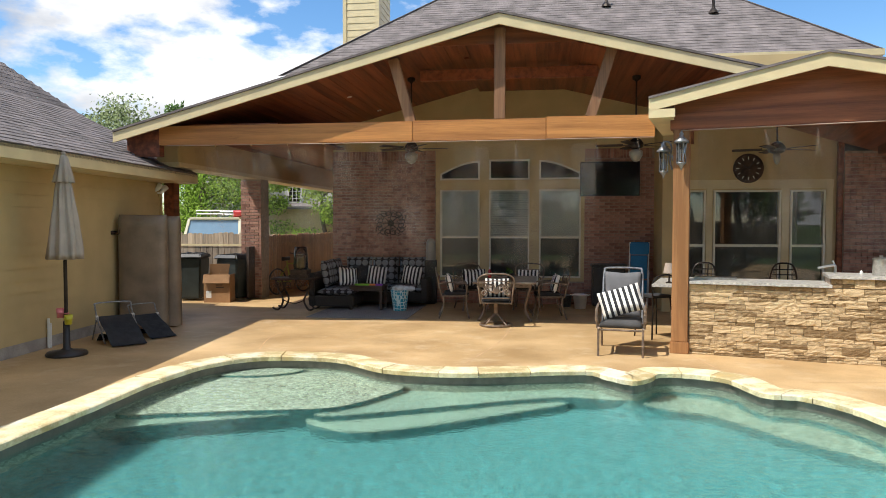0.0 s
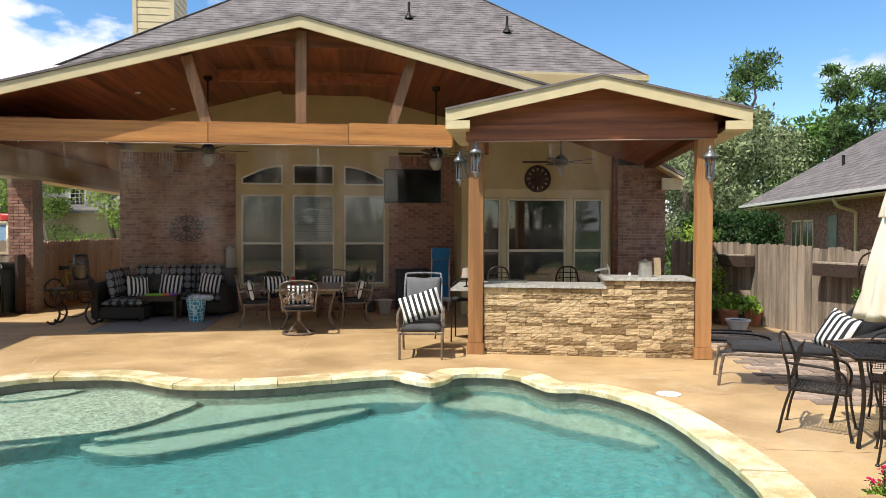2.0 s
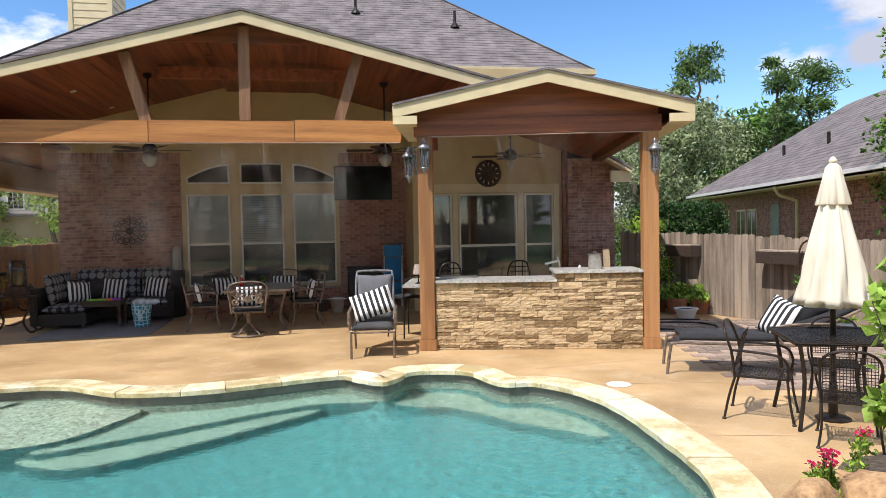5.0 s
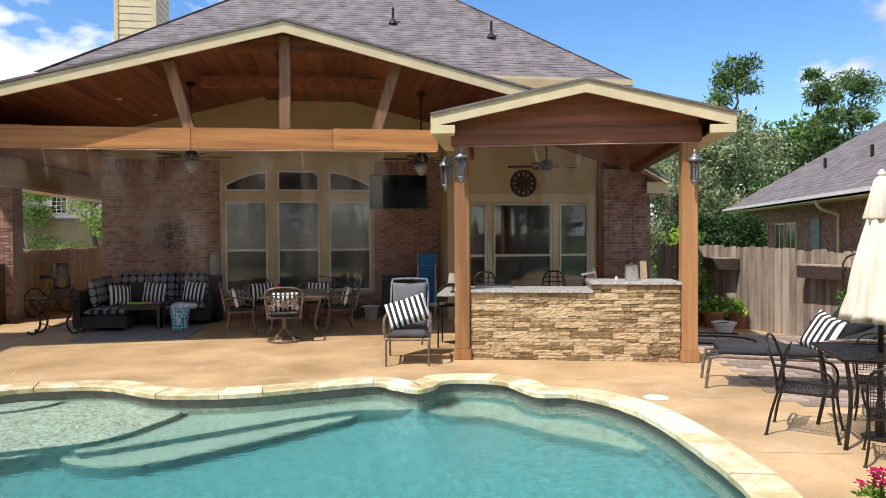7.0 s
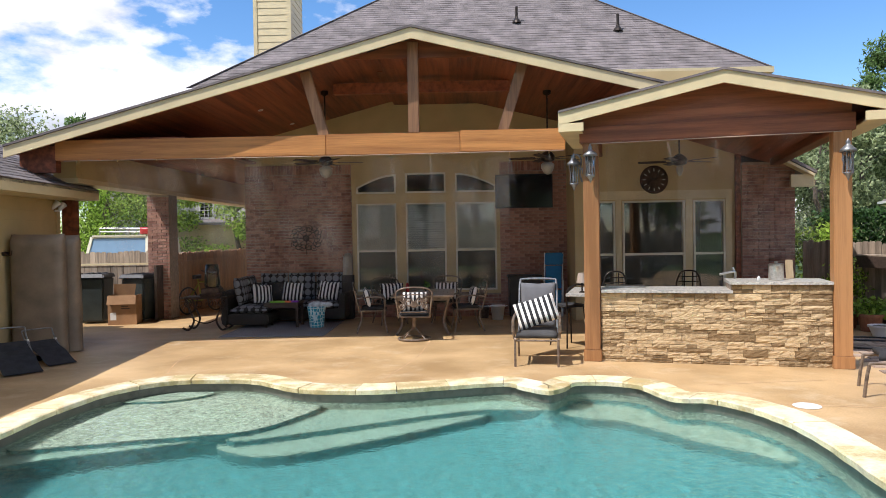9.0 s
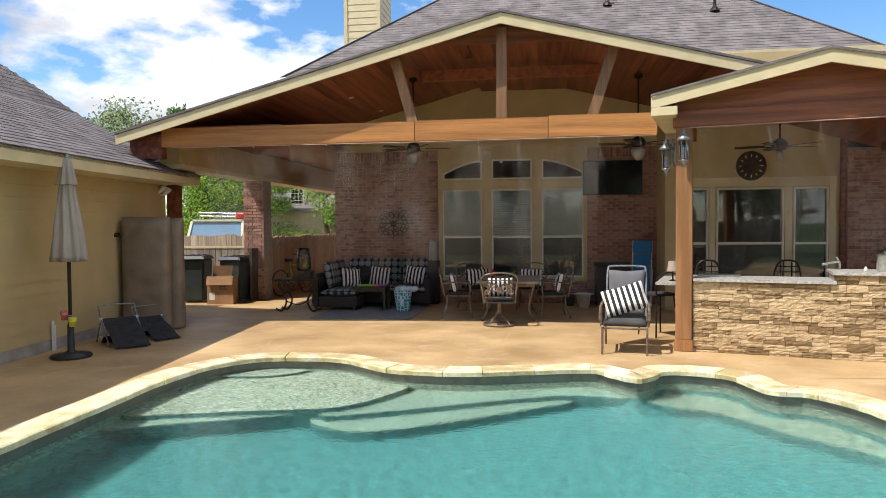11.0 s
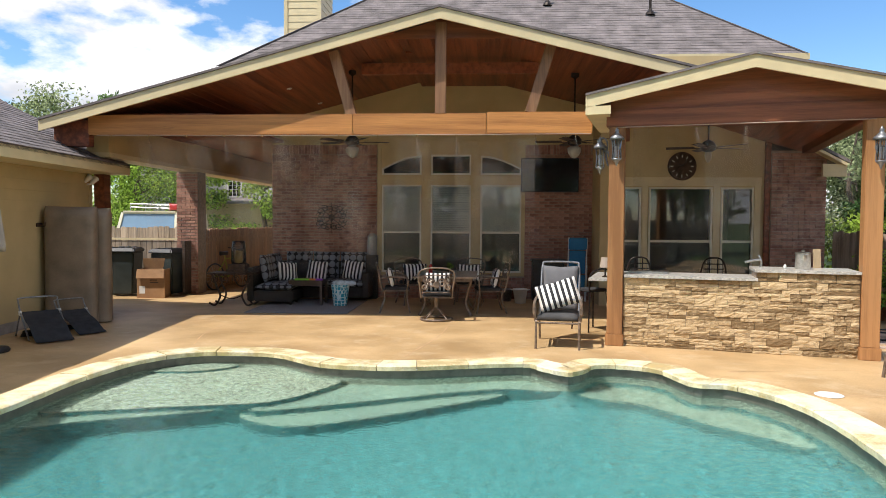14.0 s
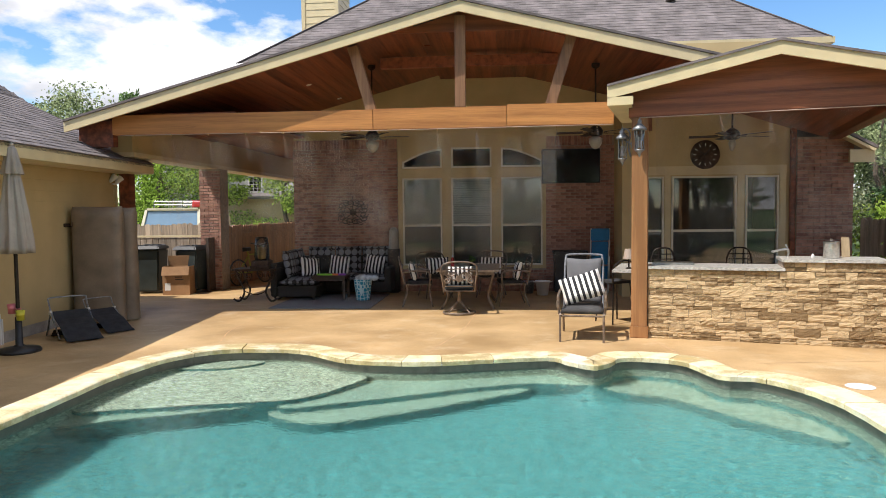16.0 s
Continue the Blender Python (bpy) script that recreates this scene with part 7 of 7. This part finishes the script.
tube(bm, smooth_line([(-0.65, 5.4, 2.83), (-0.5, 5.4, 2.6), (-0.1, 5.4, 2.45), (-0.06, 5.4, 2.2), (-0.06, 5.4, 0)], 4), 0.045, 6)
part("downspout", bm, TRIM, eh)
for y in (9.5, 6.0):
    bm = bmesh.new()
    tube(bm, [(1.0, y, 3.9), (1.0, y, 4.35)], 0.05, 8)
    part("roof_vent", bm, IRON, eh)

ph = thing("garage_upper_roof", "grey shingle upper roof rising behind the garage", "roof", pose(0, 0, 0), kind="structure")
UZ, US = 3.83, 0.9
bm = bmesh.new()
v = [bm.verts.new(c) for c in ((-9.0, 13.1, UZ), (-9.0, -6, UZ), (-13.0, -2, UZ + 4 * US), (-13.0, 9.1, UZ + 4 * US), (-13.0, 13.1, UZ))]
bm.faces.new(v[:4])
bm.faces.new((v[0], v[3], v[4]))
part("slope", bm, SHINGLE, ph)
bm = bmesh.new()
shingle_rows(bm, Vector((-8.98, 13.1, UZ)), Vector((0, -1, 0)), Vector((-1, 0, US)).normalized(), 9, 4 * math.hypot(1, US), lambda y: (y / math.hypot(1, US), 9), 19)
tagged(part("shingles", bm, SHINGLE, ph), kind="stuff")
solid("eave_board", [(-9.02, -6, UZ - 0.12, -8.97, 13.12, UZ + 0.005)], TRIM, ph)


# ---- trees ----
def tree(x, y, h, base, r, seed, label, leaves=5200, size=0.3, pine=False, material=None, clumps=18):
    """A tapered trunk with limbs, and a crown of single leaves in clumps."""
    t = thing("tree", label, "tree", pose(x, y, 0), "trees")
    g = random.Random(seed)
    bm = bmesh.new()
    pts = [(g.uniform(-0.1, 0.1) * i, g.uniform(-0.1, 0.1) * i, h * 0.95 * i / 6) for i in range(7)]
    tube(bm, pts, 0.02 * h + 0.05, 8, taper=[1, 0.85, 0.7, 0.55, 0.4, 0.25, 0.08])
    ends = []
    for i in range(clumps):
        u = g.uniform(0, 1)
        z = base + (h - base) * u
        a = g.uniform(0, math.tau)
        spread = (1 - 0.6 * u) if pine else math.sin(math.pi * min(0.95, 0.22 + 0.7 * u))
        q = r * spread * g.uniform(0.45, 1.05)
        e = (q * math.cos(a), q * math.sin(a), z)
        ends.append(e)
        tube(bm, [(0, 0, z - 0.35 * q), (e[0] * 0.5, e[1] * 0.5, z - 0.12 * q), e], 0.006 * h, 5, taper=[1, 0.6, 0.2])
    part("trunk", bm, BARK, t)
    per = leaves // clumps
    gr = np.random.RandomState(seed)
    P = np.concatenate([np.array(e) + np.clip(gr.normal(size=(per, 3)), -1.5, 1.5) * np.array([1, 1, 0.62]) * r * (0.22 if pine else 0.27) * gr.uniform(0.6, 1.25) for e in ends])
    leaf_mesh("crown", P, size, material or LEAF, t, seed + 1, 3.5 if pine else 1.9, 0.2)
    return t


tree(23.8, 40.0, 12.2, 6.0, 1.9, 31, "tall loblolly pine with a narrow uneven crown", 5200, 0.32, True, PINE, 15)
tree(25.5, 34.8, 10.6, 4.5, 1.7, 32, "tall dark pine standing behind the fence", 5200, 0.3, True, PINE, 16)
tree(28.2, 35.2, 10.3, 4.5, 2.0, 33, "tall dark pine standing behind the fence", 5200, 0.3, True, PINE, 16)
tree(22.5, 36.5, 7.2, 2.0, 2.6, 34, "mixed green tree in the wood beyond the fence", 14000, 0.2, False, LEAFGREY)
tree(18.5, 33.0, 7.8, 1.5, 2.8, 35, "grey-green oak in the wood beyond the fence", 15000, 0.2, False, LEAFGREY)
tree(15.2, 30.0, 6.4, 1.0, 2.8, 36, "grey-green oak in the wood beyond the fence", 15000, 0.2, False, LEAFGREY)
tree(20.5, 40.0, 6.5, 1.0, 3.2, 37, "grey-green oak in the wood beyond the fence", 15000, 0.2, False, LEAFGREY)
tree(31.0, 44.0, 9.0, 3.0, 3.0, 38, "dark green tree behind the neighbour's roof", 5200, 0.42, False, LEAF)
tree(12.5, 10.7, 6.6, 0.9, 1.7, 39, "dense leafy tree between fence and brick house", 60000, 0.12, False, LEAF, 70)
tree(-17.5, 40.0, 7.4, 2.0, 4.2, 40, "broad sunlit green tree behind the parked car", 20000, 0.22, False, LEAFBRIGHT, 26)
tree(-26.4, 42.0, 9.5, 4.0, 3.0, 41, "broad olive-green tree behind the garage roof", 11000, 0.2, False, LEAFGREY, 22)
tree(-25.0, 47.0, 10.1, 5.0, 1.5, 42, "small dark pine top behind the patio roof", 2600, 0.4, True, PINE, 16)
tree(-12.2, 29.0, 5.0, 1.0, 1.4, 43, "young green tree beside the pale grey house", 11000, 0.12, False, LEAFBRIGHT, 18)
tree(-9.3, 30.0, 4.6, 0.8, 1.3, 44, "young green tree beside the porch", 11000, 0.12, False, LEAFBRIGHT, 18)
tree(-15.5, 31.0, 6.0, 0.6, 2.6, 45, "bright green shrubby tree behind the car", 22000, 0.14, False, LEAFBRIGHT, 24)
for i, (x, y) in enumerate(((-9, -14), (-4, -16), (1, -14), (6, -16), (11, -13))):
    tree(x, y, 8.5 + (i % 3), 1.5, 3.2, 60 + i, "green tree behind the back fence", 3600, 0.45, False, LEAF, 18)

hedge = thing("hedge", "clipped dark green hedge beside the brick house", "hedge", pose(10.9, 19.2, 0))
g = np.random.RandomState(9)
P = g.uniform(-1, 1, (9000, 3))
P = P / np.maximum(np.abs(P).max(1), 0.01)[:, None] * g.uniform(0.82, 1.06, (9000, 1)) * np.array([1.15, 0.8, 1.05]) + np.array([0, 0, 1.15])
leaf_mesh("leaves", P, 0.12, LEAFDARK, hedge, 12, 1.6)
bm = bmesh.new()
for i in range(5):
    tube(bm, [(-0.8 + i * 0.4, 0, 0), (-0.8 + i * 0.4, 0.1, 0.9), (-0.7 + i * 0.4, 0, 1.8)], 0.03, 6, taper=[1, 0.7, 0.3])
part("branchwork", bm, BARK, hedge)
sh = thing("shrub", "bright yellow-green shrub before the fence corner", "shrub", pose(7.9, 15.6, 0))
leaf_mesh("leaves", blob_points(2600, (0, 0, 1.2), (0.8, 0.6, 0.6), 13, 14), 0.11, LEAFBRIGHT, sh, 14)
bm = bmesh.new()
for i in range(4):
    tube(bm, [(0, 0, 0), (-0.3 + i * 0.2, 0, 0.6), (-0.5 + i * 0.33, 0.1, 1.3)], 0.02, 6, taper=[1, 0.7, 0.3])
part("branchwork", bm, BARK, sh)


# ---- east terrace ----
def lattice(bm, x0, y0, x1, y1, z, step=0.03, w=0.007, m=None):
    """Crossing thin bars: expanded metal."""
    n = int((x1 - x0) / step)
    for i in range(n + 1):
        x = x0 + (x1 - x0) * i / n
        box(bm, x - w / 2, y0, z, x + w / 2, y1, z + 0.004, m)
    n = int((y1 - y0) / step)
    for i in range(n + 1):
        y = y0 + (y1 - y0) * i / n
        box(bm, x0, y - w / 2, z, x1, y + w / 2, z + 0.004, m)


def mesh_chair():
    c = thing("mesh_armchair", "dark wrought iron armchair with mesh seat and back", "chair", None, "mesh chairs round the terrace table")
    bm = bmesh.new()
    lattice(bm, -0.25, -0.22, 0.25, 0.25, 0.43)
    part("seat_mesh", bm, IRON, c)
    bm = bmesh.new()
    tube(bm, [(-0.26, -0.23, 0.43), (0.26, -0.23, 0.43), (0.26, 0.26, 0.43), (-0.26, 0.26, 0.43)], 0.013, 7, closed=True)
    part("seat_rim", bm, IRON, c)
    bm = bmesh.new()
    tilt = pose(0, -0.235, 0.5, 77, 0, 0)
    lattice(bm, -0.24, 0.0, 0.24, 0.36, 0.0, m=tilt)
    part("back_mesh", bm, IRON, c)
    bm = bmesh.new()
    tube(bm, smooth_line([(-0.25, -0.23, 0.43), (-0.265, -0.25, 0.65), (-0.25, -0.31, 0.84), (-0.12, -0.34, 0.93), (0.12, -0.34, 0.93), (0.25, -0.31, 0.84), (0.265, -0.25, 0.65), (0.25, -0.23, 0.43)], 5), 0.014, 7)
    part("back_frame", bm, IRON, c)
    for sx in (-1, 1):
        bm = bmesh.new()
        tube(bm, smooth_line([(sx * 0.26, -0.26, 0.68), (sx * 0.3, -0.05, 0.68), (sx * 0.3, 0.18, 0.65), (sx * 0.29, 0.25, 0.55), (sx * 0.26, 0.24, 0.43)], 5), 0.013, 7)
        part("arm", bm, IRON, c)
        for y0, y1 in ((0.24, 0.3), (-0.22, -0.32)):
            bm = bmesh.new()
            tube(bm, smooth_line([(sx * 0.25, y0, 0.43), (sx * 0.25, (y0 + y1) / 2 - 0.01, 0.22), (sx * 0.28, y1, 0.0)], 4), 0.013, 7)
            leg = part("leg", bm, IRON, c)
            bm = bmesh.new()
            lathe(bm, [(0.02, 0), (0.022, 0.01), (0.014, 0.02)], 10, (sx * 0.28, y1, 0))
            part("foot_pad", bm, BLACK, leg)
    return c


mc = mesh_chair()
SMALL = Matrix.Diagonal((0.88, 0.9, 0.9, 1))
mc.matrix_world = pose(4.17, 5.7, 0, 0, 0, -131) @ SMALL
copy_thing(mc, pose(4.33, 4.86, 0, 0, 0, -38) @ SMALL)
copy_thing(mc, pose(5.22, 6.08, 0, 0, 0, 142) @ SMALL)

tt = thing("terrace_table", "dark square mesh-topped iron table with a parasol hole", "table", pose(4.68, 5.42, 0, 0, 0, -22))
bm = bmesh.new()
lattice(bm, -0.43, -0.43, 0.43, 0.43, 0.735, 0.035, 0.014)
part("mesh_top", bm, IRON, tt)
bm = bmesh.new()
tube(bm, [(-0.44, -0.44, 0.735), (0.44, -0.44, 0.735), (0.44, 0.44, 0.735), (-0.44, 0.44, 0.735)], 0.018, 7, closed=True)
part("rim", bm, IRON, tt)
for sx in (-1, 1):
    for sy in (-1, 1):
        bm = bmesh.new()
        tube(bm, smooth_line([(sx * 0.4, sy * 0.4, 0.73), (sx * 0.35, sy * 0.35, 0.4), (sx * 0.4, sy * 0.4, 0.0)], 5), 0.017, 7)
        part("leg", bm, IRON, tt)
cu = closed_umbrella(pose(4.68, 5.45, 0), CREAMCLOTH, 2.24, 1.0, 0.27, "furled cream parasol through the terrace table")
bm = bmesh.new()
lathe(bm, [(0.14, 0), (0.145, 0.015), (0.12, 0.03), (0.04, 0.05), (0.035, 0.3), (0.028, 0.32)], 26)
part("base", bm, IRON, cu)

ch = thing("chaise_longue", "bronze tube chaise longue with dark grey cushion", "lounger", pose(4.39, 7.78, 0, 0, 0, -24))
for y in (-0.3, 0.3):
    bm = bmesh.new()
    tube(bm, smooth_line([(-0.04, y, 0.0), (0.0, y, 0.3), (0.06, y, 0.36), (0.5, y, 0.36), (1.95, y, 0.36)], 5), 0.018, 8)
    part("side_rail", bm, BRONZE, ch)
    for x in (1.25, 1.85):
        bm = bmesh.new()
        tube(bm, [(x, y, 0.36), (x + 0.05, y, 0)], 0.016, 7)
        part("leg", bm, BRONZE, ch)
    bm = bmesh.new()
    tube(bm, smooth_line([(1.2, y * 1.05, 0.36), (1.1, y * 1.1, 0.5), (1.2, y * 1.1, 0.58), (1.7, y * 1.1, 0.6), (1.8, y * 1.1, 0.5)], 4), 0.014, 7)
    part("arm", bm, BRONZE, ch)
    bm = bmesh.new()
    tube(bm, [(1.3, y, 0.4), (1.98, y, 0.76)], 0.015, 7)
    part("back_tube", bm, BRONZE, ch)
soft_box("seat_cushion", 1.25, 0.09, 0.58, CHARCOAL, ch, "dark grey seat cushion", 0.6, pose(0.72, 0, 0.42, 90, 0, 0))
soft_box("back_cushion", 0.8, 0.09, 0.58, CHARCOAL, ch, "dark grey back cushion", 0.6, pose(1.62, 0, 0.62, 0, 0, 0) @ pose(0, 0, 0, 0, -28, 0) @ pose(0, 0, 0, 90, 0, 0))
p = soft_box("throw_pillow", 0.44, 0.16, 0.46, STRIPES, None, puff=0.12)
p.matrix_world = ch.matrix_world @ pose(1.2, -0.08, 0.63, 0, 30, 0) @ pose(0, 0, 0, 0, 0, -58)
tagged(p, "black and white striped pillow on the chaise longue", "pillow")
p = soft_box("throw_pillow", 0.42, 0.16, 0.5, CHARCOAL, None, puff=0.12)
p.matrix_world = ch.matrix_world @ pose(1.5, 0.12, 0.72, 0, 45, -50)
tagged(p, "plain black pillow on the chaise longue", "pillow")

# fence shelves and trellis
def on_fence(y):
    """A pose on the yard face of the east fence at a given y; local y points along it."""
    x = 6.9 + (14.42 - y) * (9.85 - 6.9) / (14.42 - 3.7)
    return pose(x - 0.03, y, 0, 0, 0, 15.4)


for y, w, z in ((12.55, 0.35, 1.08), (10.35, 0.5, 1.02), (8.1, 0.6, 1.05)):
    s = thing("fence_shelf", "dark wooden shelf box hung on the board fence", "shelf", on_fence(y), "fence shelves")
    solid("top_board", [(-0.24, -w, z + 0.2, 0.0, w, z + 0.225)], FENCE, s)
    solid("front_board", [(-0.24, -w, z, -0.215, w, z + 0.2)], DARKWOOD, s)
    solid("end_board", [(-0.215, -w, z, 0.0, -w + 0.02, z + 0.2)], DARKWOOD, s)
    solid("end_board", [(-0.215, w - 0.02, z, 0.0, w, z + 0.2)], DARKWOOD, s)
tre = thing("garden_trellis", "rusty iron arched garden trellis against the fence", "trellis", on_fence(9.75) @ pose(-0.3, 0, 0))
bm = bmesh.new()
tube(bm, [(0, -0.27, 0.0), (0, -0.27, 1.18)], 0.015, 7)
tube(bm, [(0, 0.27, 0.0), (0, 0.27, 1.18)], 0.015, 7)
tube(bm, smooth_line([(0, -0.27, 1.18), (0, -0.2, 1.36), (0, 0, 1.44), (0, 0.2, 1.36), (0, 0.27, 1.18)], 5), 0.015, 7)
tube(bm, smooth_line([(0, -0.15, 0.0), (0, -0.15, 0.75), (0, 0, 0.92), (0, 0.15, 0.75), (0, 0.15, 0.0)], 5), 0.01, 6)
part("frame", bm, RUST, tre)
bm = bmesh.new()
for i in range(-6, 12):
    for s in (-1, 1):
        a, b = Vector((0, -0.27 * s, i * 0.11)), Vector((0, 0.27 * s, i * 0.11 + 0.54))
        if 0 <= a.z and b.z <= 1.3:
            tube(bm, [a, b], 0.005, 4)
part("lattice", bm, RUST, tre)


def potted_plant(x, y, r, h, pot, leaves, size, lm, label, top=(0.25, 0.25, 0.2), seed=1, up=0.2, square=False):
    p = thing("potted_plant", label, "potted plant", pose(x, y, 0, 0, 0, 15 if square else 0), "potted plants by the fence")
    bm = bmesh.new()
    lathe(bm, [(r * 0.7, 0), (r * 0.98, h * 0.85), (r * 1.08, h * 0.85), (r * 1.08, h), (r * 0.92, h), (r * 0.9, h * 0.9)], 4 if square else 20)
    part("pot", bm, pot, p)
    bm = bmesh.new()
    lathe(bm, [(r * 0.88, h * 0.88), (r * 0.5, h * 0.93)], 14)
    part("soil", bm, BARK, p)
    if leaves:
        leaf_mesh("leaves", blob_points(leaves, (0, 0, h + up), top, seed, 9), size, lm, p, seed + 5)
        bm = bmesh.new()
        for i in range(4):
            a = i * 1.6 + seed
            tube(bm, [(0, 0, h * 0.9), (0.3 * top[0] * math.cos(a), 0.3 * top[1] * math.sin(a), h + up * 0.6), (0.7 * top[0] * math.cos(a), 0.7 * top[1] * math.sin(a), h + up)], 0.008, 5, taper=[1, 0.7, 0.4])
        part("stalk", bm, BARK, p)
    return p


potted_plant(6.95, 12.9, 0.2, 0.34, TERRACOTTA, 900, 0.07, LEAFBRIGHT, "tall feathery green plant in a terracotta pot", (0.4, 0.3, 0.5), 3, 0.55)
potted_plant(7.05, 12.35, 0.2, 0.3, TERRACOTTA, 420, 0.12, LEAFPALE, "pale broad-leaved plant in a terracotta pot", (0.28, 0.26, 0.16), 4, 0.1)
potted_plant(7.45, 12.2, 0.19, 0.3, TERRACOTTA, 260, 0.12, LEAFPALE, "yellow-green plant in a terracotta pot", (0.22, 0.22, 0.14), 5, 0.08)
potted_plant(6.9, 11.75, 0.2, 0.18, WHITE, 0, 0.1, LEAF, "empty low white bowl planter on the paving", seed=6)
potted_plant(6.62, 12.45, 0.16, 0.28, BLACK, 160, 0.08, LEAF, "small plant in a black plastic pot", (0.16, 0.16, 0.12), 7, 0.08)
potted_plant(7.3, 9.6, 0.28, 0.42, BLACK, 0, 0.1, LEAF, "open black fabric planter by the chaise", seed=8, square=True)
potted_plant(7.85, 9.75, 0.3, 0.28, TERRACOTTA, 520, 0.075, LEAF, "small leafy shrub in a wide tan pot", (0.24, 0.24, 0.2), 9, 0.4)
potted_plant(7.65, 9.0, 0.3, 0.26, BLUEGREY, 200, 0.09, LEAFPALE, "seedlings in a square blue-grey planter", (0.26, 0.26, 0.08), 10, 0.05, True)
potted_plant(8.3, 8.75, 0.2, 0.45, WHITE, 380, 0.07, LEAF, "green plant in a white planter behind the chaise", (0.22, 0.22, 0.14), 11, 0.12)
hz = smooth_line([(5.3, 10.6, 0.03), (6.0, 11.2, 0.03), (6.7, 10.9, 0.03), (6.6, 10.3, 0.03), (5.9, 10.4, 0.03), (5.5, 10.9, 0.03), (6.2, 11.5, 0.03), (6.9, 11.3, 0.03)], 8)
bm = bmesh.new()
tube(bm, hz, 0.014, 6)
tagged(part("garden_hose", bm, BLACK, smooth=True), "black garden hose lying in loops on the paving", "hose")

# ---- flower bed with boulders ----
def boulder(x, y, z, sx, sy, sz, seed, label):
    bm = bmesh.new()
    bmesh.ops.create_icosphere(bm, subdivisions=4, radius=1.0)
    o = Vector((seed * 3.1, seed * 1.7, 0))
    for v in bm.verts:
        k = 1 + 0.22 * noise.noise(v.co * 1.3 + o) + 0.09 * noise.noise(v.co * 4 + o) + 0.04 * noise.noise(v.co * 11 + o)
        c = Vector((math.copysign(abs(v.co.x) ** 0.8, v.co.x), math.copysign(abs(v.co.y) ** 0.8, v.co.y), math.copysign(abs(v.co.z) ** 0.7, v.co.z)))
        v.co = Vector((c.x * sx, c.y * sy, c.z * sz)) * k
    b = part("boulder", bm, ROCK, None, smooth=True)
    b.matrix_world = pose(x, y, z, 0, 0, seed * 40)
    tagged(b, label, "boulder", "boulders of the flower bed")


boulder(2.88, 3.46, 0.08, 0.2, 0.15, 0.22, 1, "rounded brown boulder at the pool edge")
boulder(3.32, 3.34, 0.06, 0.36, 0.22, 0.25, 2, "flat tan boulder edging the flower bed")
boulder(3.40, 3.76, 0.04, 0.26, 0.13, 0.17, 3, "reddish flat stone in the flower bed")
boulder(3.85, 3.29, 0.06, 0.32, 0.24, 0.27, 4, "brown boulder edging the flower bed")
boulder(2.62, 3.26, 0.03, 0.16, 0.14, 0.07, 5, "small tan stone at the pool edge")
bm = bmesh.new()
lathe(bm, [(0.55, 0.0), (0.5, 0.12), (0.2, 0.16)], 24, (3.95, 3.75, 0.0))
tagged(part("bed_soil", bm, BARK), "dark soil of the flower bed", "soil")


def flower_plant(x, y, z, seed, blooms, label):
    f = thing("flowering_plant", label, "flowers", pose(x, y, 0), "pink flowering plants")
    leaf_mesh("leaves", blob_points(260, (0, 0, z * 0.55), (0.1, 0.1, z * 0.38), seed, 7), 0.045, LEAFBRIGHT, f, seed)
    bm = bmesh.new()
    g = random.Random(seed)
    heads = []
    for i in range(blooms):
        a, q = g.uniform(0, 6.28), g.uniform(0.01, 0.08)
        heads.append((q * math.cos(a), q * math.sin(a), z + g.uniform(-0.06, 0.06)))
        tube(bm, [(0, 0, 0.02), (heads[-1][0] * 0.6, heads[-1][1] * 0.6, z * 0.6), heads[-1]], 0.004, 5)
    part("stalk", bm, LEAF, f)
    for h in heads:
        gr = np.random.RandomState(seed)
        leaf_mesh("bloom", np.array(h) + gr.normal(size=(26, 3)) * 0.007, 0.022, PETAL, f, seed, 1.2, -0.4)


flower_plant(3.14, 3.66, 0.34, 51, 5, "bright magenta flowers over a boulder")
flower_plant(3.20, 3.76, 0.3, 52, 3, "magenta flowers among green leaves")
flower_plant(3.52, 3.82, 0.46, 53, 2, "magenta flowers low beside the leafy bush")
flower_plant(3.85, 3.66, 0.36, 54, 3, "magenta flowers low beside the leafy bush")
bu = thing("leafy_bush", "broad-leaved bright green bush in the flower bed", "bush", pose(4.20, 3.99, 0))
leaf_mesh("leaves", np.concatenate([blob_points(2400, (0.06, 0, 0.95), (0.38, 0.4, 0.52), 71, 22), blob_points(1000, (0.1, 0, 0.4), (0.38, 0.4, 0.3), 72, 12)]), 0.115, LEAFPALE, bu, 73, 1.35)
bm = bmesh.new()
for i in range(7):
    a = i * 0.9
    tube(bm, [(0, 0, 0), (0.15 * math.cos(a), 0.15 * math.sin(a), 0.6), (0.35 * math.cos(a), 0.35 * math.sin(a), 1.2)], 0.012, 6, taper=[1, 0.7, 0.3])
part("branchwork", bm, BARK, bu)

# ---- pavers ----
pave = thing("paver_terrace", "grey-tan concrete pavers laid in rows", "paving", pose(4.75, 6.55, 0, 0, 0, -14), kind="structure")
rnd = random.Random(5)


def paver(i):
    bm = bmesh.new()
    box(bm, 0.004, 0.004, -0.01, 0.296, 0.196, 0.012 + 0.002 * i)
    for v in bm.verts:
        if v.co.z > 0:
            v.co.x += 0.006 if v.co.x < 0.1 else -0.006
            v.co.y += 0.006 if v.co.y < 0.1 else -0.006
    return bm


spots = []
for j in range(26):
    for i in range(11):
        spots.append(pose(i * 0.3 - (0.15 if j % 2 else 0), j * 0.2, 0, 0, 0, rnd.uniform(-0.8, 0.8)))
pieces("paver", spots, paver, PAVER, pave)
